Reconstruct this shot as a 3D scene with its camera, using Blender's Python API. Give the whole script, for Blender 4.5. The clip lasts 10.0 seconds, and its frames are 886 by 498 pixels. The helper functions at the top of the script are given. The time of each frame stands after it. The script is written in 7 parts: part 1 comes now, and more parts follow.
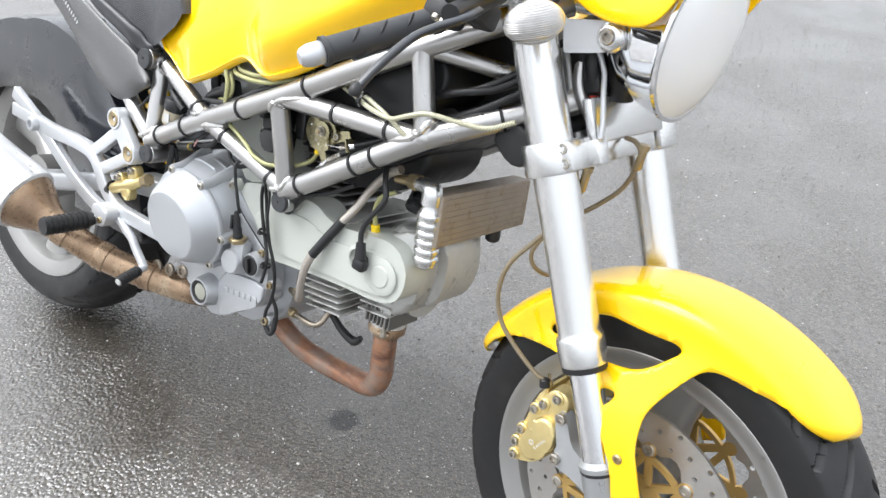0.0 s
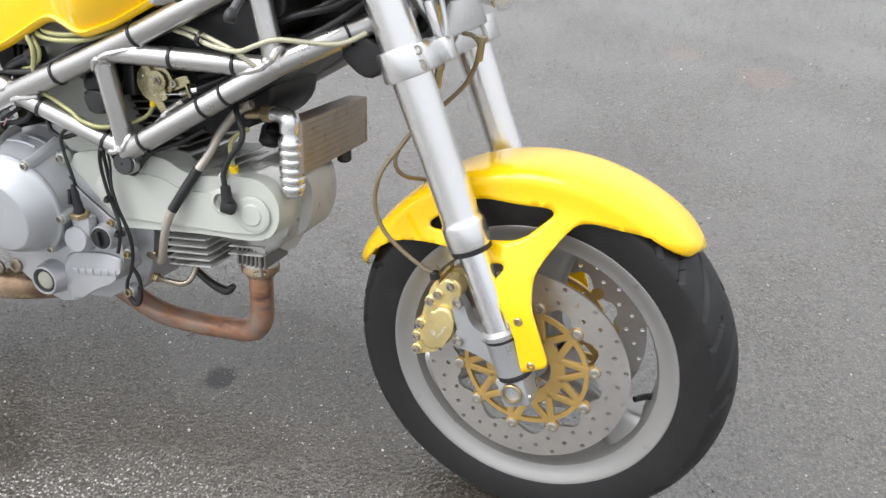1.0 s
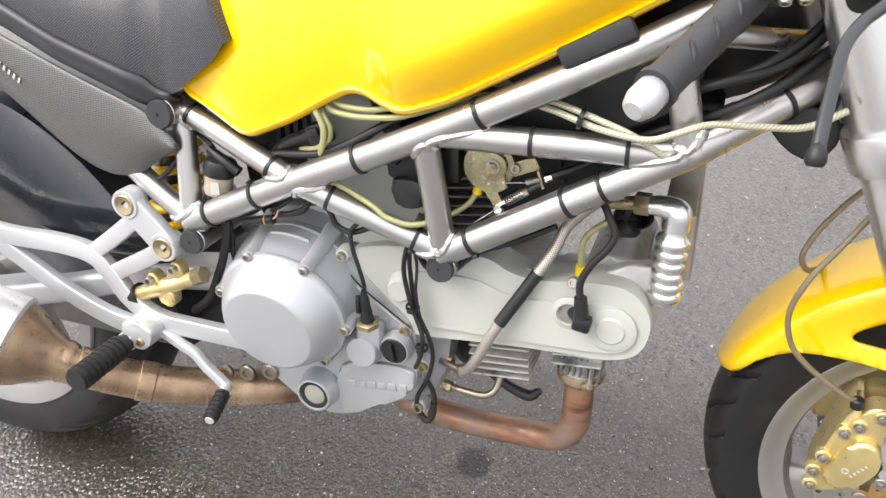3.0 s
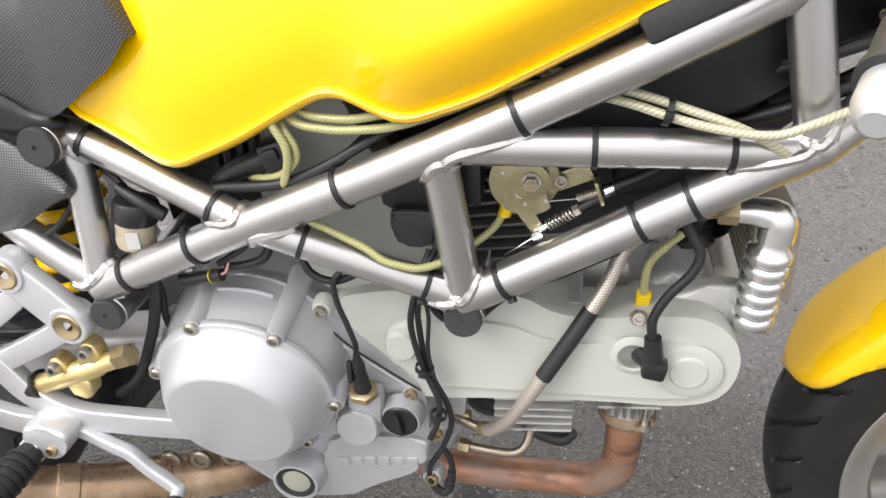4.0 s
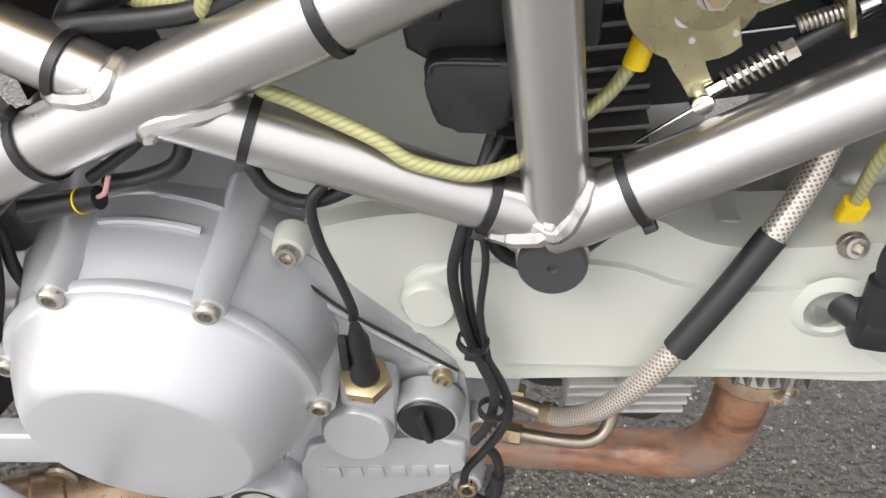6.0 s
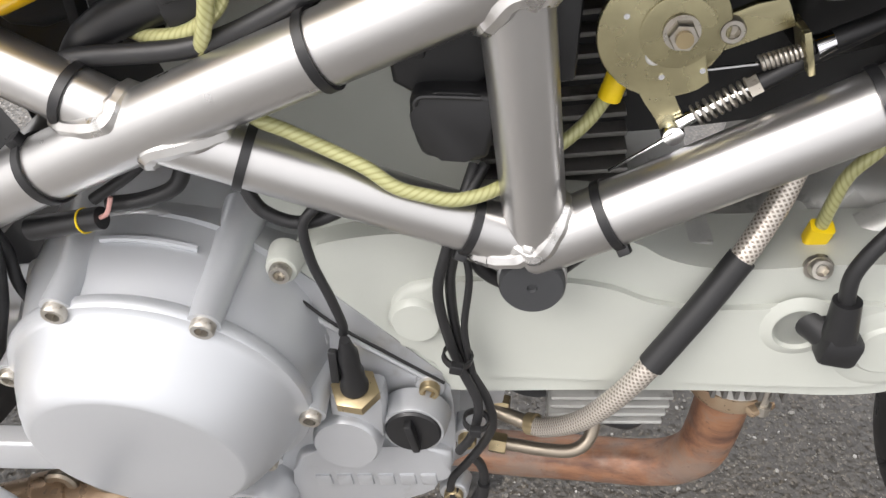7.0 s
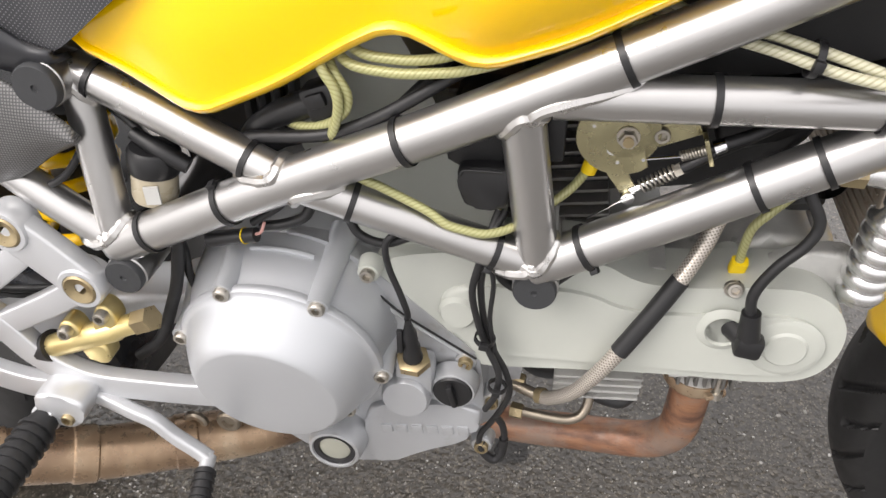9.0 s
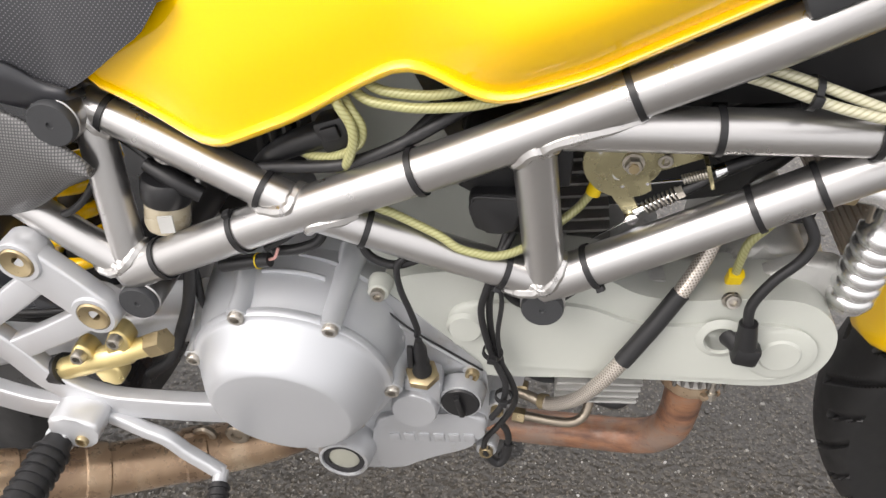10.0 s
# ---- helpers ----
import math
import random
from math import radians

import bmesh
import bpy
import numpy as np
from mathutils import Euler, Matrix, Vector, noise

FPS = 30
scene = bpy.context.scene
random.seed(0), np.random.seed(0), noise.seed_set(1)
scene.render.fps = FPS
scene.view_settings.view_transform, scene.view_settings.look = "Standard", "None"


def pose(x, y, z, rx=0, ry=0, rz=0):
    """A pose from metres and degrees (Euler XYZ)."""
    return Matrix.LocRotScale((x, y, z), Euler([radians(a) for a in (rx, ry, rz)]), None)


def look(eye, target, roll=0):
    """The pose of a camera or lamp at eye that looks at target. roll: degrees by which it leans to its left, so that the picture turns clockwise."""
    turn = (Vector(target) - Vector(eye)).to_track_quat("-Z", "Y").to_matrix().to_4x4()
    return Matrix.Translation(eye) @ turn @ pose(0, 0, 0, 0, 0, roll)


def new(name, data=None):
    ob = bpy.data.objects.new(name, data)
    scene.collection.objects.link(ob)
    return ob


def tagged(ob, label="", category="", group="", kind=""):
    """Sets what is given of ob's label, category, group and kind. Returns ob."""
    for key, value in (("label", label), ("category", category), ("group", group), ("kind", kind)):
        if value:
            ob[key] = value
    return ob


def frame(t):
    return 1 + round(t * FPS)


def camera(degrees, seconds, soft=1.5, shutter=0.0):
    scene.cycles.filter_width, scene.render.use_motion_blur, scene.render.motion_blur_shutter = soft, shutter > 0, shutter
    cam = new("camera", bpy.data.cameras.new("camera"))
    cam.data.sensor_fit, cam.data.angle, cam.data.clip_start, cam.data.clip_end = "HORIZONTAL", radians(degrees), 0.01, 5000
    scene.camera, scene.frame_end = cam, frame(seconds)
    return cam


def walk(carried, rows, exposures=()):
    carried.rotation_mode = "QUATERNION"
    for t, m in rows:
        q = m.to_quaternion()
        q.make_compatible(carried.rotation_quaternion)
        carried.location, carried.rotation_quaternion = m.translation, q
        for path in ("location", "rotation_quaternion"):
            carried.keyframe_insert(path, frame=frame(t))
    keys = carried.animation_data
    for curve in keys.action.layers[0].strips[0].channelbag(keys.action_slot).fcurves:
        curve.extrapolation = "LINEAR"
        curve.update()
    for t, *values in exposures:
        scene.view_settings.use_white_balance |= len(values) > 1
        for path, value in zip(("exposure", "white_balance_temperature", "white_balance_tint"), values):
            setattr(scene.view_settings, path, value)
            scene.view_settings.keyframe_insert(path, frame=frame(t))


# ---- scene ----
cam = camera(58.13, 10.0)
PATH = [
    (0, (0.8557, -0.7174, 1.1459), (0.3408, -0.0264, 0.6385), 2.85),
    (0.5, (0.8195, -0.7889, 1.1464), (0.4843, -0.0064, 0.6217), 1.30),
    (1, (0.7679, -0.8490, 1.1269), (0.5150, -0.0586, 0.5690), 0.17),
    (1.5, (0.6451, -0.7987, 1.1209), (0.4040, -0.0122, 0.5523), -0.44),
    (2, (0.4802, -0.7258, 1.1587), (0.1721, 0.0329, 0.5848), -3.50),
    (2.5, (0.3781, -0.6919, 1.1615), (0.0246, 0.0265, 0.5623), -4.00),
    (3, (0.2608, -0.6392, 1.1565), (-0.0286, 0.0869, 0.5328), -4.28),
    (3.2, (0.2156, -0.6186, 1.1497), (-0.0447, 0.1125, 0.5190), -5.78),
    (4.3, (0.0517, -0.3574, 1.0199), (-0.0698, 0.3149, 0.2897), -2.57),
    (4.5, (0.0330, -0.3089, 0.9670), (-0.0669, 0.3235, 0.1989), -1.78),
    (5, (0.0010, -0.2435, 0.8631), (-0.0646, 0.3543, 0.0641), -4.15),
    (5.5, (-0.0110, -0.2322, 0.8554), (-0.0637, 0.3481, 0.0427), -2.90),
    (6, (-0.0239, -0.2251, 0.8706), (-0.1013, 0.3943, 0.0894), -2.84),
    (6.2, (-0.0217, -0.2235, 0.8805), (-0.1062, 0.4072, 0.1091), -3.18),
    (7.3, (-0.0121, -0.2417, 0.9002), (-0.0840, 0.3812, 0.1213), -1.84),
    (7.5, (-0.0059, -0.2535, 0.9216), (-0.1096, 0.3692, 0.1461), -3.73),
    (8, (0.0007, -0.3051, 0.9980), (-0.1667, 0.3018, 0.2211), -6.61),
    (8.5, (0.0069, -0.3380, 1.0417), (-0.1544, 0.2931, 0.2829), -4.49),
    (9, (0.0135, -0.3526, 1.0493), (-0.1299, 0.2731, 0.2825), -4.36),
    (9.5, (0.0119, -0.3587, 1.0634), (-0.1060, 0.2614, 0.2878), -2.88),
    (10, (-0.0151, -0.3449, 1.0839), (-0.1218, 0.2676, 0.3008), -3.41),
]
walk(cam, [(t, look(eye, aim, roll)) for t, eye, aim, roll in PATH], [(0.0, 1.27, 6250, 10), (0.5, 1.07, 6300, 10), (1.0, 0.97, 6400, 11), (1.6, 1.06, 6500, 11), (2.2, 1.20, 6600, 13), (3.0, 1.22, 6650, 13), (4.5, 1.00, 6700, 14), (5.2, 1.14, 6700, 13), (7.5, 1.04, 6700, 13), (8.0, 0.92, 6750, 14), (8.6, 0.97, 6800, 14), (10.0, 0.93, 6800, 14)])

# ---- light: a bright overcast sky, with a wide soft sun behind thin cloud, beyond the tail ----
world = bpy.data.worlds.new("overcast")
scene.world = world
world.use_nodes = True
wn, wl = world.node_tree.nodes, world.node_tree.links
sky = wn.new("ShaderNodeTexSky")
sky.sky_type = "NISHITA"
sky.sun_disc = False
sky.sun_elevation, sky.sun_rotation = radians(54), radians(237)
sky.air_density, sky.dust_density = 1.0, 4.0
grey = wn.new("ShaderNodeHueSaturation")
grey.inputs["Saturation"].default_value = 0.18
wl.new(sky.outputs["Color"], grey.inputs["Color"])
cloud = wn.new("ShaderNodeMix")
cloud.data_type = "RGBA"
cloud.inputs[0].default_value = 0.6
cloud.inputs[7].default_value = (7.0, 7.15, 7.3, 1)
wl.new(grey.outputs["Color"], cloud.inputs[6])
# an overcast sky is three times brighter overhead than at the horizon
up = wn.new("ShaderNodeSeparateXYZ")
wl.new(wn.new("ShaderNodeTexCoord").outputs["Generated"], up.inputs[0])
dome = wn.new("ShaderNodeMapRange")
dome.inputs["From Min"].default_value, dome.inputs["From Max"].default_value = 0.0, 1.0
dome.inputs["To Min"].default_value, dome.inputs["To Max"].default_value = 0.55, 1.25
wl.new(up.outputs["Z"], dome.inputs["Value"])
shaded = wn.new("ShaderNodeMix")
shaded.data_type, shaded.blend_type = "RGBA", "MULTIPLY"
shaded.inputs[0].default_value = 1.0
wl.new(cloud.outputs[2], shaded.inputs[6])
wl.new(dome.outputs["Result"], shaded.inputs[7])
wl.new(shaded.outputs[2], wn["Background"].inputs["Color"])
wn["Background"].inputs["Strength"].default_value = 0.150
sun = new("sun", bpy.data.lights.new("sun", "SUN"))
sun.data.energy, sun.data.angle, sun.data.color = 0.95, radians(44), (1.0, 0.985, 0.96)
sun.matrix_world = look((-1.0, -0.65, 1.65), (0, 0, 0))


# ---- materials ----
class Nodes:
    """A short way to write node trees."""

    def __init__(self, name):
        self.m = bpy.data.materials.new(name)
        self.m.use_nodes = True
        self.t = self.m.node_tree
        self.b = self.t.nodes["Principled BSDF"]

    def put(self, kind, **values):
        n = self.t.nodes.new("ShaderNode" + kind)
        for k, v in values.items():
            if k in n.inputs:
                n.inputs[k].default_value = v
            else:
                n.inputs[k.replace("_", " ")].default_value = v
        return n

    def join(self, a, b):
        self.t.links.new(a, b)

    def coords(self, which="Object"):
        return self.t.nodes.new("ShaderNodeTexCoord").outputs[which]

    def noise(self, scale, detail=3.0, rough=0.55, vec=None):
        n = self.put("TexNoise", Scale=scale, Detail=detail, Roughness=rough)
        self.join(vec or self.coords(), n.inputs["Vector"])
        return n.outputs["Fac"]

    def ramp(self, fac, stops):
        n = self.t.nodes.new("ShaderNodeValToRGB")
        e = n.color_ramp.elements
        while len(e) < len(stops):
            e.new(0.5)
        for el, (p, c) in zip(e, stops):
            el.position = p
            el.color = (*c, 1) if len(c) == 3 else c
        self.join(fac, n.inputs["Fac"])
        return n.outputs["Color"]

    def mix(self, fac, a, b, blend="MIX"):
        n = self.t.nodes.new("ShaderNodeMix")
        n.data_type, n.blend_type = "RGBA", blend
        for s, v in ((n.inputs[0], fac), (n.inputs[6], a), (n.inputs[7], b)):
            if isinstance(v, (int, float)):
                s.default_value = v
            elif isinstance(v, tuple):
                s.default_value = (*v, 1)
            else:
                self.join(v, s)
        return n.outputs[2]

    def math(self, op, a, b=None):
        n = self.t.nodes.new("ShaderNodeMath")
        n.operation = op
        for s, v in zip(n.inputs, (a, b)):
            if v is None:
                continue
            if isinstance(v, (int, float)):
                s.default_value = v
            else:
                self.join(v, s)
        return n.outputs[0]

    def bump(self, height, strength=0.3, dist=0.001):
        n = self.put("Bump", Strength=strength, Distance=dist)
        self.join(height, n.inputs["Height"])
        old = self.b.inputs["Normal"]
        if old.is_linked:
            self.join(old.links[0].from_socket, n.inputs["Normal"])
        self.join(n.outputs["Normal"], old)

    def set(self, **values):
        for k, v in values.items():
            s = self.b.inputs[k.replace("_", " ")]
            if isinstance(v, (int, float)):
                s.default_value = v
            elif isinstance(v, tuple):
                s.default_value = (*v, 1)
            else:
                self.join(v, s)
        return self


def surface(name, colour, metal=0.0, rough=0.4, vary=0.12, grain=60.0, bump=0.0, bump_scale=900.0, rough_vary=0.1, dirt=None, dirt_at=0.6, coat=0.0, stretch=None):
    """A plain real surface: a base colour that varies at two scales, uneven gloss, fine relief and, if given, dirt in patches."""
    n = Nodes(name)
    vec = n.coords()
    if stretch:
        mp = n.put("Mapping")
        mp.inputs["Scale"].default_value = stretch
        n.join(vec, mp.inputs["Vector"])
        vec = mp.outputs["Vector"]
    big, small = n.noise(grain * 0.15, 2, vec=vec), n.noise(grain, 4, vec=vec)
    both = n.math("ADD", n.math("MULTIPLY", big, 0.6), n.math("MULTIPLY", small, 0.4))
    lo, hi = tuple(c * (1 - vary) for c in colour), tuple(min(1, c * (1 + vary)) for c in colour)
    col = n.ramp(both, [(0.3, lo), (0.7, hi)])
    if dirt:
        patch = n.ramp(n.noise(grain * 0.4, 5, 0.65), [(dirt_at, (0, 0, 0)), (dirt_at + 0.15, (1, 1, 1))])
        col = n.mix(patch, col, dirt)
    n.set(Base_Color=col, Metallic=metal, Roughness=n.ramp(small, [(0.3, (max(0.02, rough - rough_vary),) * 3), (0.7, (min(1, rough + rough_vary),) * 3)]))
    if coat:
        n.set(Coat_Weight=coat, Coat_Roughness=0.04)
    if bump:
        n.bump(n.noise(bump_scale, 2), bump, 0.0006)
    return n.m


YELLOW = surface("yellow_paint", (0.97, 0.585, 0.001), rough=0.3, vary=0.02, grain=15, coat=1.0, rough_vary=0.03)
YELLOW.node_tree.nodes["Principled BSDF"].inputs["Specular IOR Level"].default_value = 0.08
FRAME = surface("frame_paint", (0.49, 0.483, 0.474), metal=0.93, rough=0.29, vary=0.02, grain=25, rough_vary=0.02)
WELD = surface("weld_metal", (0.56, 0.55, 0.535), metal=0.93, rough=0.30, vary=0.05, grain=120, rough_vary=0.05, bump=0.04, bump_scale=900)
CAST = surface("cast_silver", (0.44, 0.45, 0.465), metal=0.5, rough=0.34, vary=0.06, grain=40, rough_vary=0.05, bump=0.05, bump_scale=500, dirt=(0.30, 0.285, 0.265), dirt_at=0.60)
CLUTCH = surface("clutch_silver", (0.475, 0.49, 0.51), metal=0.45, rough=0.34, vary=0.02, grain=11, rough_vary=0.02)
BELT = surface("belt_cover_plastic", (0.44, 0.455, 0.415), rough=0.40, vary=0.05, grain=30, rough_vary=0.05)
ALU = surface("brushed_aluminium", (0.70, 0.70, 0.695), metal=0.92, rough=0.25, vary=0.015, grain=30, rough_vary=0.012)
HANGER = surface("matt_aluminium", (0.54, 0.55, 0.565), metal=0.5, rough=0.42, vary=0.04, grain=80, bump=0.05)
CHROME = surface("chrome", (0.82, 0.83, 0.85), metal=1.0, rough=0.06, vary=0.02, rough_vary=0.03)
STEEL = surface("bolt_steel", (0.48, 0.45, 0.40), metal=0.9, rough=0.35, vary=0.2, grain=300, dirt=(0.16, 0.11, 0.07), dirt_at=0.62)
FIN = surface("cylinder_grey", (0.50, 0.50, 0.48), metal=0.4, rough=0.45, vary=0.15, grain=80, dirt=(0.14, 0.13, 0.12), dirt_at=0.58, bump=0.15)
# a darker copy of FIN: shade between the fins is put into its colour
DARKFIN = surface("shaded_fin", (0.19, 0.185, 0.175), metal=0.5, rough=0.42, vary=0.15, grain=60, dirt=(0.07, 0.06, 0.05), dirt_at=0.58)
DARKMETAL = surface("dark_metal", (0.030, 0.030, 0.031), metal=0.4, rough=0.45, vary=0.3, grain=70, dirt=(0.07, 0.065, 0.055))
RUBBER = surface("rubber", (0.013, 0.013, 0.014), rough=0.5, vary=0.25, grain=60)
TYRE = surface("tyre_rubber", (0.007, 0.007, 0.0075), rough=0.58, vary=0.3, grain=25, bump=0.15, bump_scale=450, dirt=(0.016, 0.0155, 0.015), dirt_at=0.58, coat=0.08)
PLASTIC = surface("black_plastic", (0.010, 0.010, 0.011), rough=0.44, vary=0.2, grain=50)
GLOSSBLACK = surface("wet_black_plastic", (0.009, 0.011, 0.016), rough=0.30, vary=0.25, grain=14, rough_vary=0.08, coat=0.6)
GOLD = surface("gold_anodised", (0.70, 0.57, 0.27), metal=0.75, rough=0.36, vary=0.1, grain=80, bump=0.06)
CARRIER = surface("carrier_bronze", (0.56, 0.37, 0.125), metal=0.6, rough=0.42, vary=0.12, grain=90)
ROTOR = surface("rotor_steel", (0.52, 0.50, 0.475), metal=0.9, rough=0.38, vary=0.1, grain=140, bump=0.06)
GREYCAST = surface("grey_cast_alloy", (0.42, 0.43, 0.44), metal=0.5, rough=0.36, vary=0.06, grain=50, bump=0.05)
RIM = surface("rim_silver", (0.33, 0.325, 0.315), metal=0.6, rough=0.38, vary=0.05, grain=60, dirt=(0.18, 0.17, 0.155), dirt_at=0.62)
COOLER = surface("cooler_core", (0.33, 0.285, 0.235), metal=0.5, rough=0.55, vary=0.12, grain=120, dirt=(0.24, 0.18, 0.13), dirt_at=0.55, bump=0.2)
BRASS = surface("dull_brass", (0.40, 0.32, 0.19), metal=0.85, rough=0.36, vary=0.15, grain=150)
LINE = surface("tarnished_line", (0.29, 0.25, 0.20), metal=0.85, rough=0.36, vary=0.2, grain=60)
YELLOWTAG = surface("yellow_sleeve", (0.85, 0.60, 0.01), rough=0.45, vary=0.06)
HOSE = surface("olive_hose", (0.20, 0.16, 0.10), rough=0.5, vary=0.15, grain=60)
WHITE = surface("white_print", (0.50, 0.50, 0.48), rough=0.5, vary=0.05)
SKIRT = surface("seat_skirt_vinyl", (0.026, 0.027, 0.031), rough=0.38, vary=0.15, grain=40, bump=0.1, bump_scale=600)
BLACKRUB = surface("cap_rubber", (0.034, 0.0355, 0.038), rough=0.55, vary=0.12, grain=120, bump=0.1, bump_scale=700)
MUFFLER = surface("muffler_alloy", (0.80, 0.80, 0.80), metal=0.6, rough=0.35, vary=0.03, grain=50)


def exhaust_material():
    n = Nodes("heat_browned_pipe")
    mp = n.put("Mapping")
    mp.inputs["Scale"].default_value = (9, 45, 45)
    n.join(n.coords(), mp.inputs["Vector"])
    streak = n.noise(1.0, 6, 0.65, mp.outputs["Vector"])
    col = n.ramp(streak, [(0.32, (0.12, 0.062, 0.045)), (0.45, (0.25, 0.125, 0.075)), (0.55, (0.36, 0.18, 0.10)), (0.66, (0.30, 0.20, 0.15)), (0.76, (0.34, 0.28, 0.24))])
    patch = n.ramp(n.noise(17, 5, 0.65), [(0.46, (0, 0, 0)), (0.60, (1, 1, 1))])
    col = n.mix(n.math("MULTIPLY", patch, 0.75), col, (0.27, 0.21, 0.175))
    spots = n.ramp(n.noise(140, 3, 0.6), [(0.66, (0, 0, 0)), (0.74, (1, 1, 1))])
    col = n.mix(n.math("MULTIPLY", spots, 0.6), col, (0.09, 0.05, 0.035))
    n.set(Base_Color=col, Metallic=0.35, Roughness=n.ramp(n.noise(60, 4), [(0.3, (0.30,) * 3), (0.7, (0.58,) * 3)]))
    n.bump(n.noise(260, 4), 0.18, 0.0006)
    return n.m


def bronze_material():
    n = Nodes("heat_bronzed_steel")
    mp = n.put("Mapping")
    mp.inputs["Scale"].default_value = (26, 9, 9)
    n.join(n.coords(), mp.inputs["Vector"])
    band = n.noise(1.0, 3, 0.5, mp.outputs["Vector"])
    n.set(Base_Color=n.ramp(band, [(0.3, (0.18, 0.115, 0.075)), (0.5, (0.34, 0.235, 0.150)), (0.68, (0.47, 0.37, 0.26))]), Metallic=0.6, Roughness=n.ramp(n.noise(120), [(0.3, (0.22,) * 3), (0.7, (0.4,) * 3)]))
    n.bump(n.noise(260, 3), 0.1, 0.0005)
    return n.m


def carbon_material(cell=0.0021):
    """A woven cloth of two by two twill under clear lacquer."""
    n = Nodes("carbon_weave")
    sep = n.put("SeparateXYZ")
    n.join(n.coords(), sep.inputs[0])
    u = n.math("DIVIDE", n.math("ADD", sep.outputs["X"], n.math("MULTIPLY", sep.outputs["Z"], 0.9)), cell)
    v = n.math("DIVIDE", n.math("SUBTRACT", sep.outputs["Z"], n.math("MULTIPLY", sep.outputs["X"], 0.9)), cell)
    a = n.math("PINGPONG", u, 1.0)
    b = n.math("PINGPONG", v, 1.0)
    weave = n.math("ABSOLUTE", n.math("SUBTRACT", a, b))
    col = n.ramp(weave, [(0.15, (0.045, 0.045, 0.046)), (0.6, (0.15, 0.148, 0.145))])
    n.set(Base_Color=col, Roughness=0.38, Metallic=0.2, Coat_Weight=0.25, Coat_Roughness=0.2)
    n.bump(weave, 0.25, 0.0006)
    return n.m


def vinyl_material(cell=0.0036):
    """Black seat cover with rows of small embossed dots."""
    n = Nodes("dotted_vinyl")
    sep = n.put("SeparateXYZ")
    n.join(n.coords(), sep.inputs[0])
    s = n.math("ADD", sep.outputs["Z"], n.math("MULTIPLY", sep.outputs["Y"], 0.8))
    u = n.math("DIVIDE", n.math("ADD", sep.outputs["X"], s), cell)
    v = n.math("DIVIDE", n.math("SUBTRACT", sep.outputs["X"], s), cell)
    d = n.math("MULTIPLY", n.math("PINGPONG", u, 0.5), n.math("PINGPONG", v, 0.5))
    dots = n.ramp(d, [(0.125, (0, 0, 0)), (0.165, (1, 1, 1))])
    n.set(Base_Color=n.mix(dots, (0.030, 0.031, 0.035), (0.16, 0.16, 0.165)), Roughness=0.42)
    n.bump(dots, 0.6, 0.0008)
    n.bump(n.noise(500, 3), 0.1, 0.0005)
    return n.m


def braid_material(name, dark, light, pitch, turns, metal, rough, crossed):
    """Strands that wind about a hose: UV runs along it in metres and round it once."""
    n = Nodes(name)
    sep = n.put("SeparateXYZ")
    n.join(n.coords("UV"), sep.inputs[0])
    along = n.math("DIVIDE", sep.outputs["X"], pitch)
    around = n.math("MULTIPLY", sep.outputs["Y"], turns)
    one = n.math("PINGPONG", n.math("ADD", along, around), 0.5)
    if crossed:
        two = n.math("PINGPONG", n.math("SUBTRACT", along, around), 0.5)
        weave = n.math("MULTIPLY", n.math("MAXIMUM", one, two), 1.2)
    else:
        weave = n.math("MULTIPLY", one, 2.0)
    n.set(Base_Color=n.ramp(weave, [(0.12, dark), (0.55, light)]), Metallic=metal, Roughness=rough)
    n.bump(weave, 0.45 if crossed else 0.16, 0.0006)
    return n.m


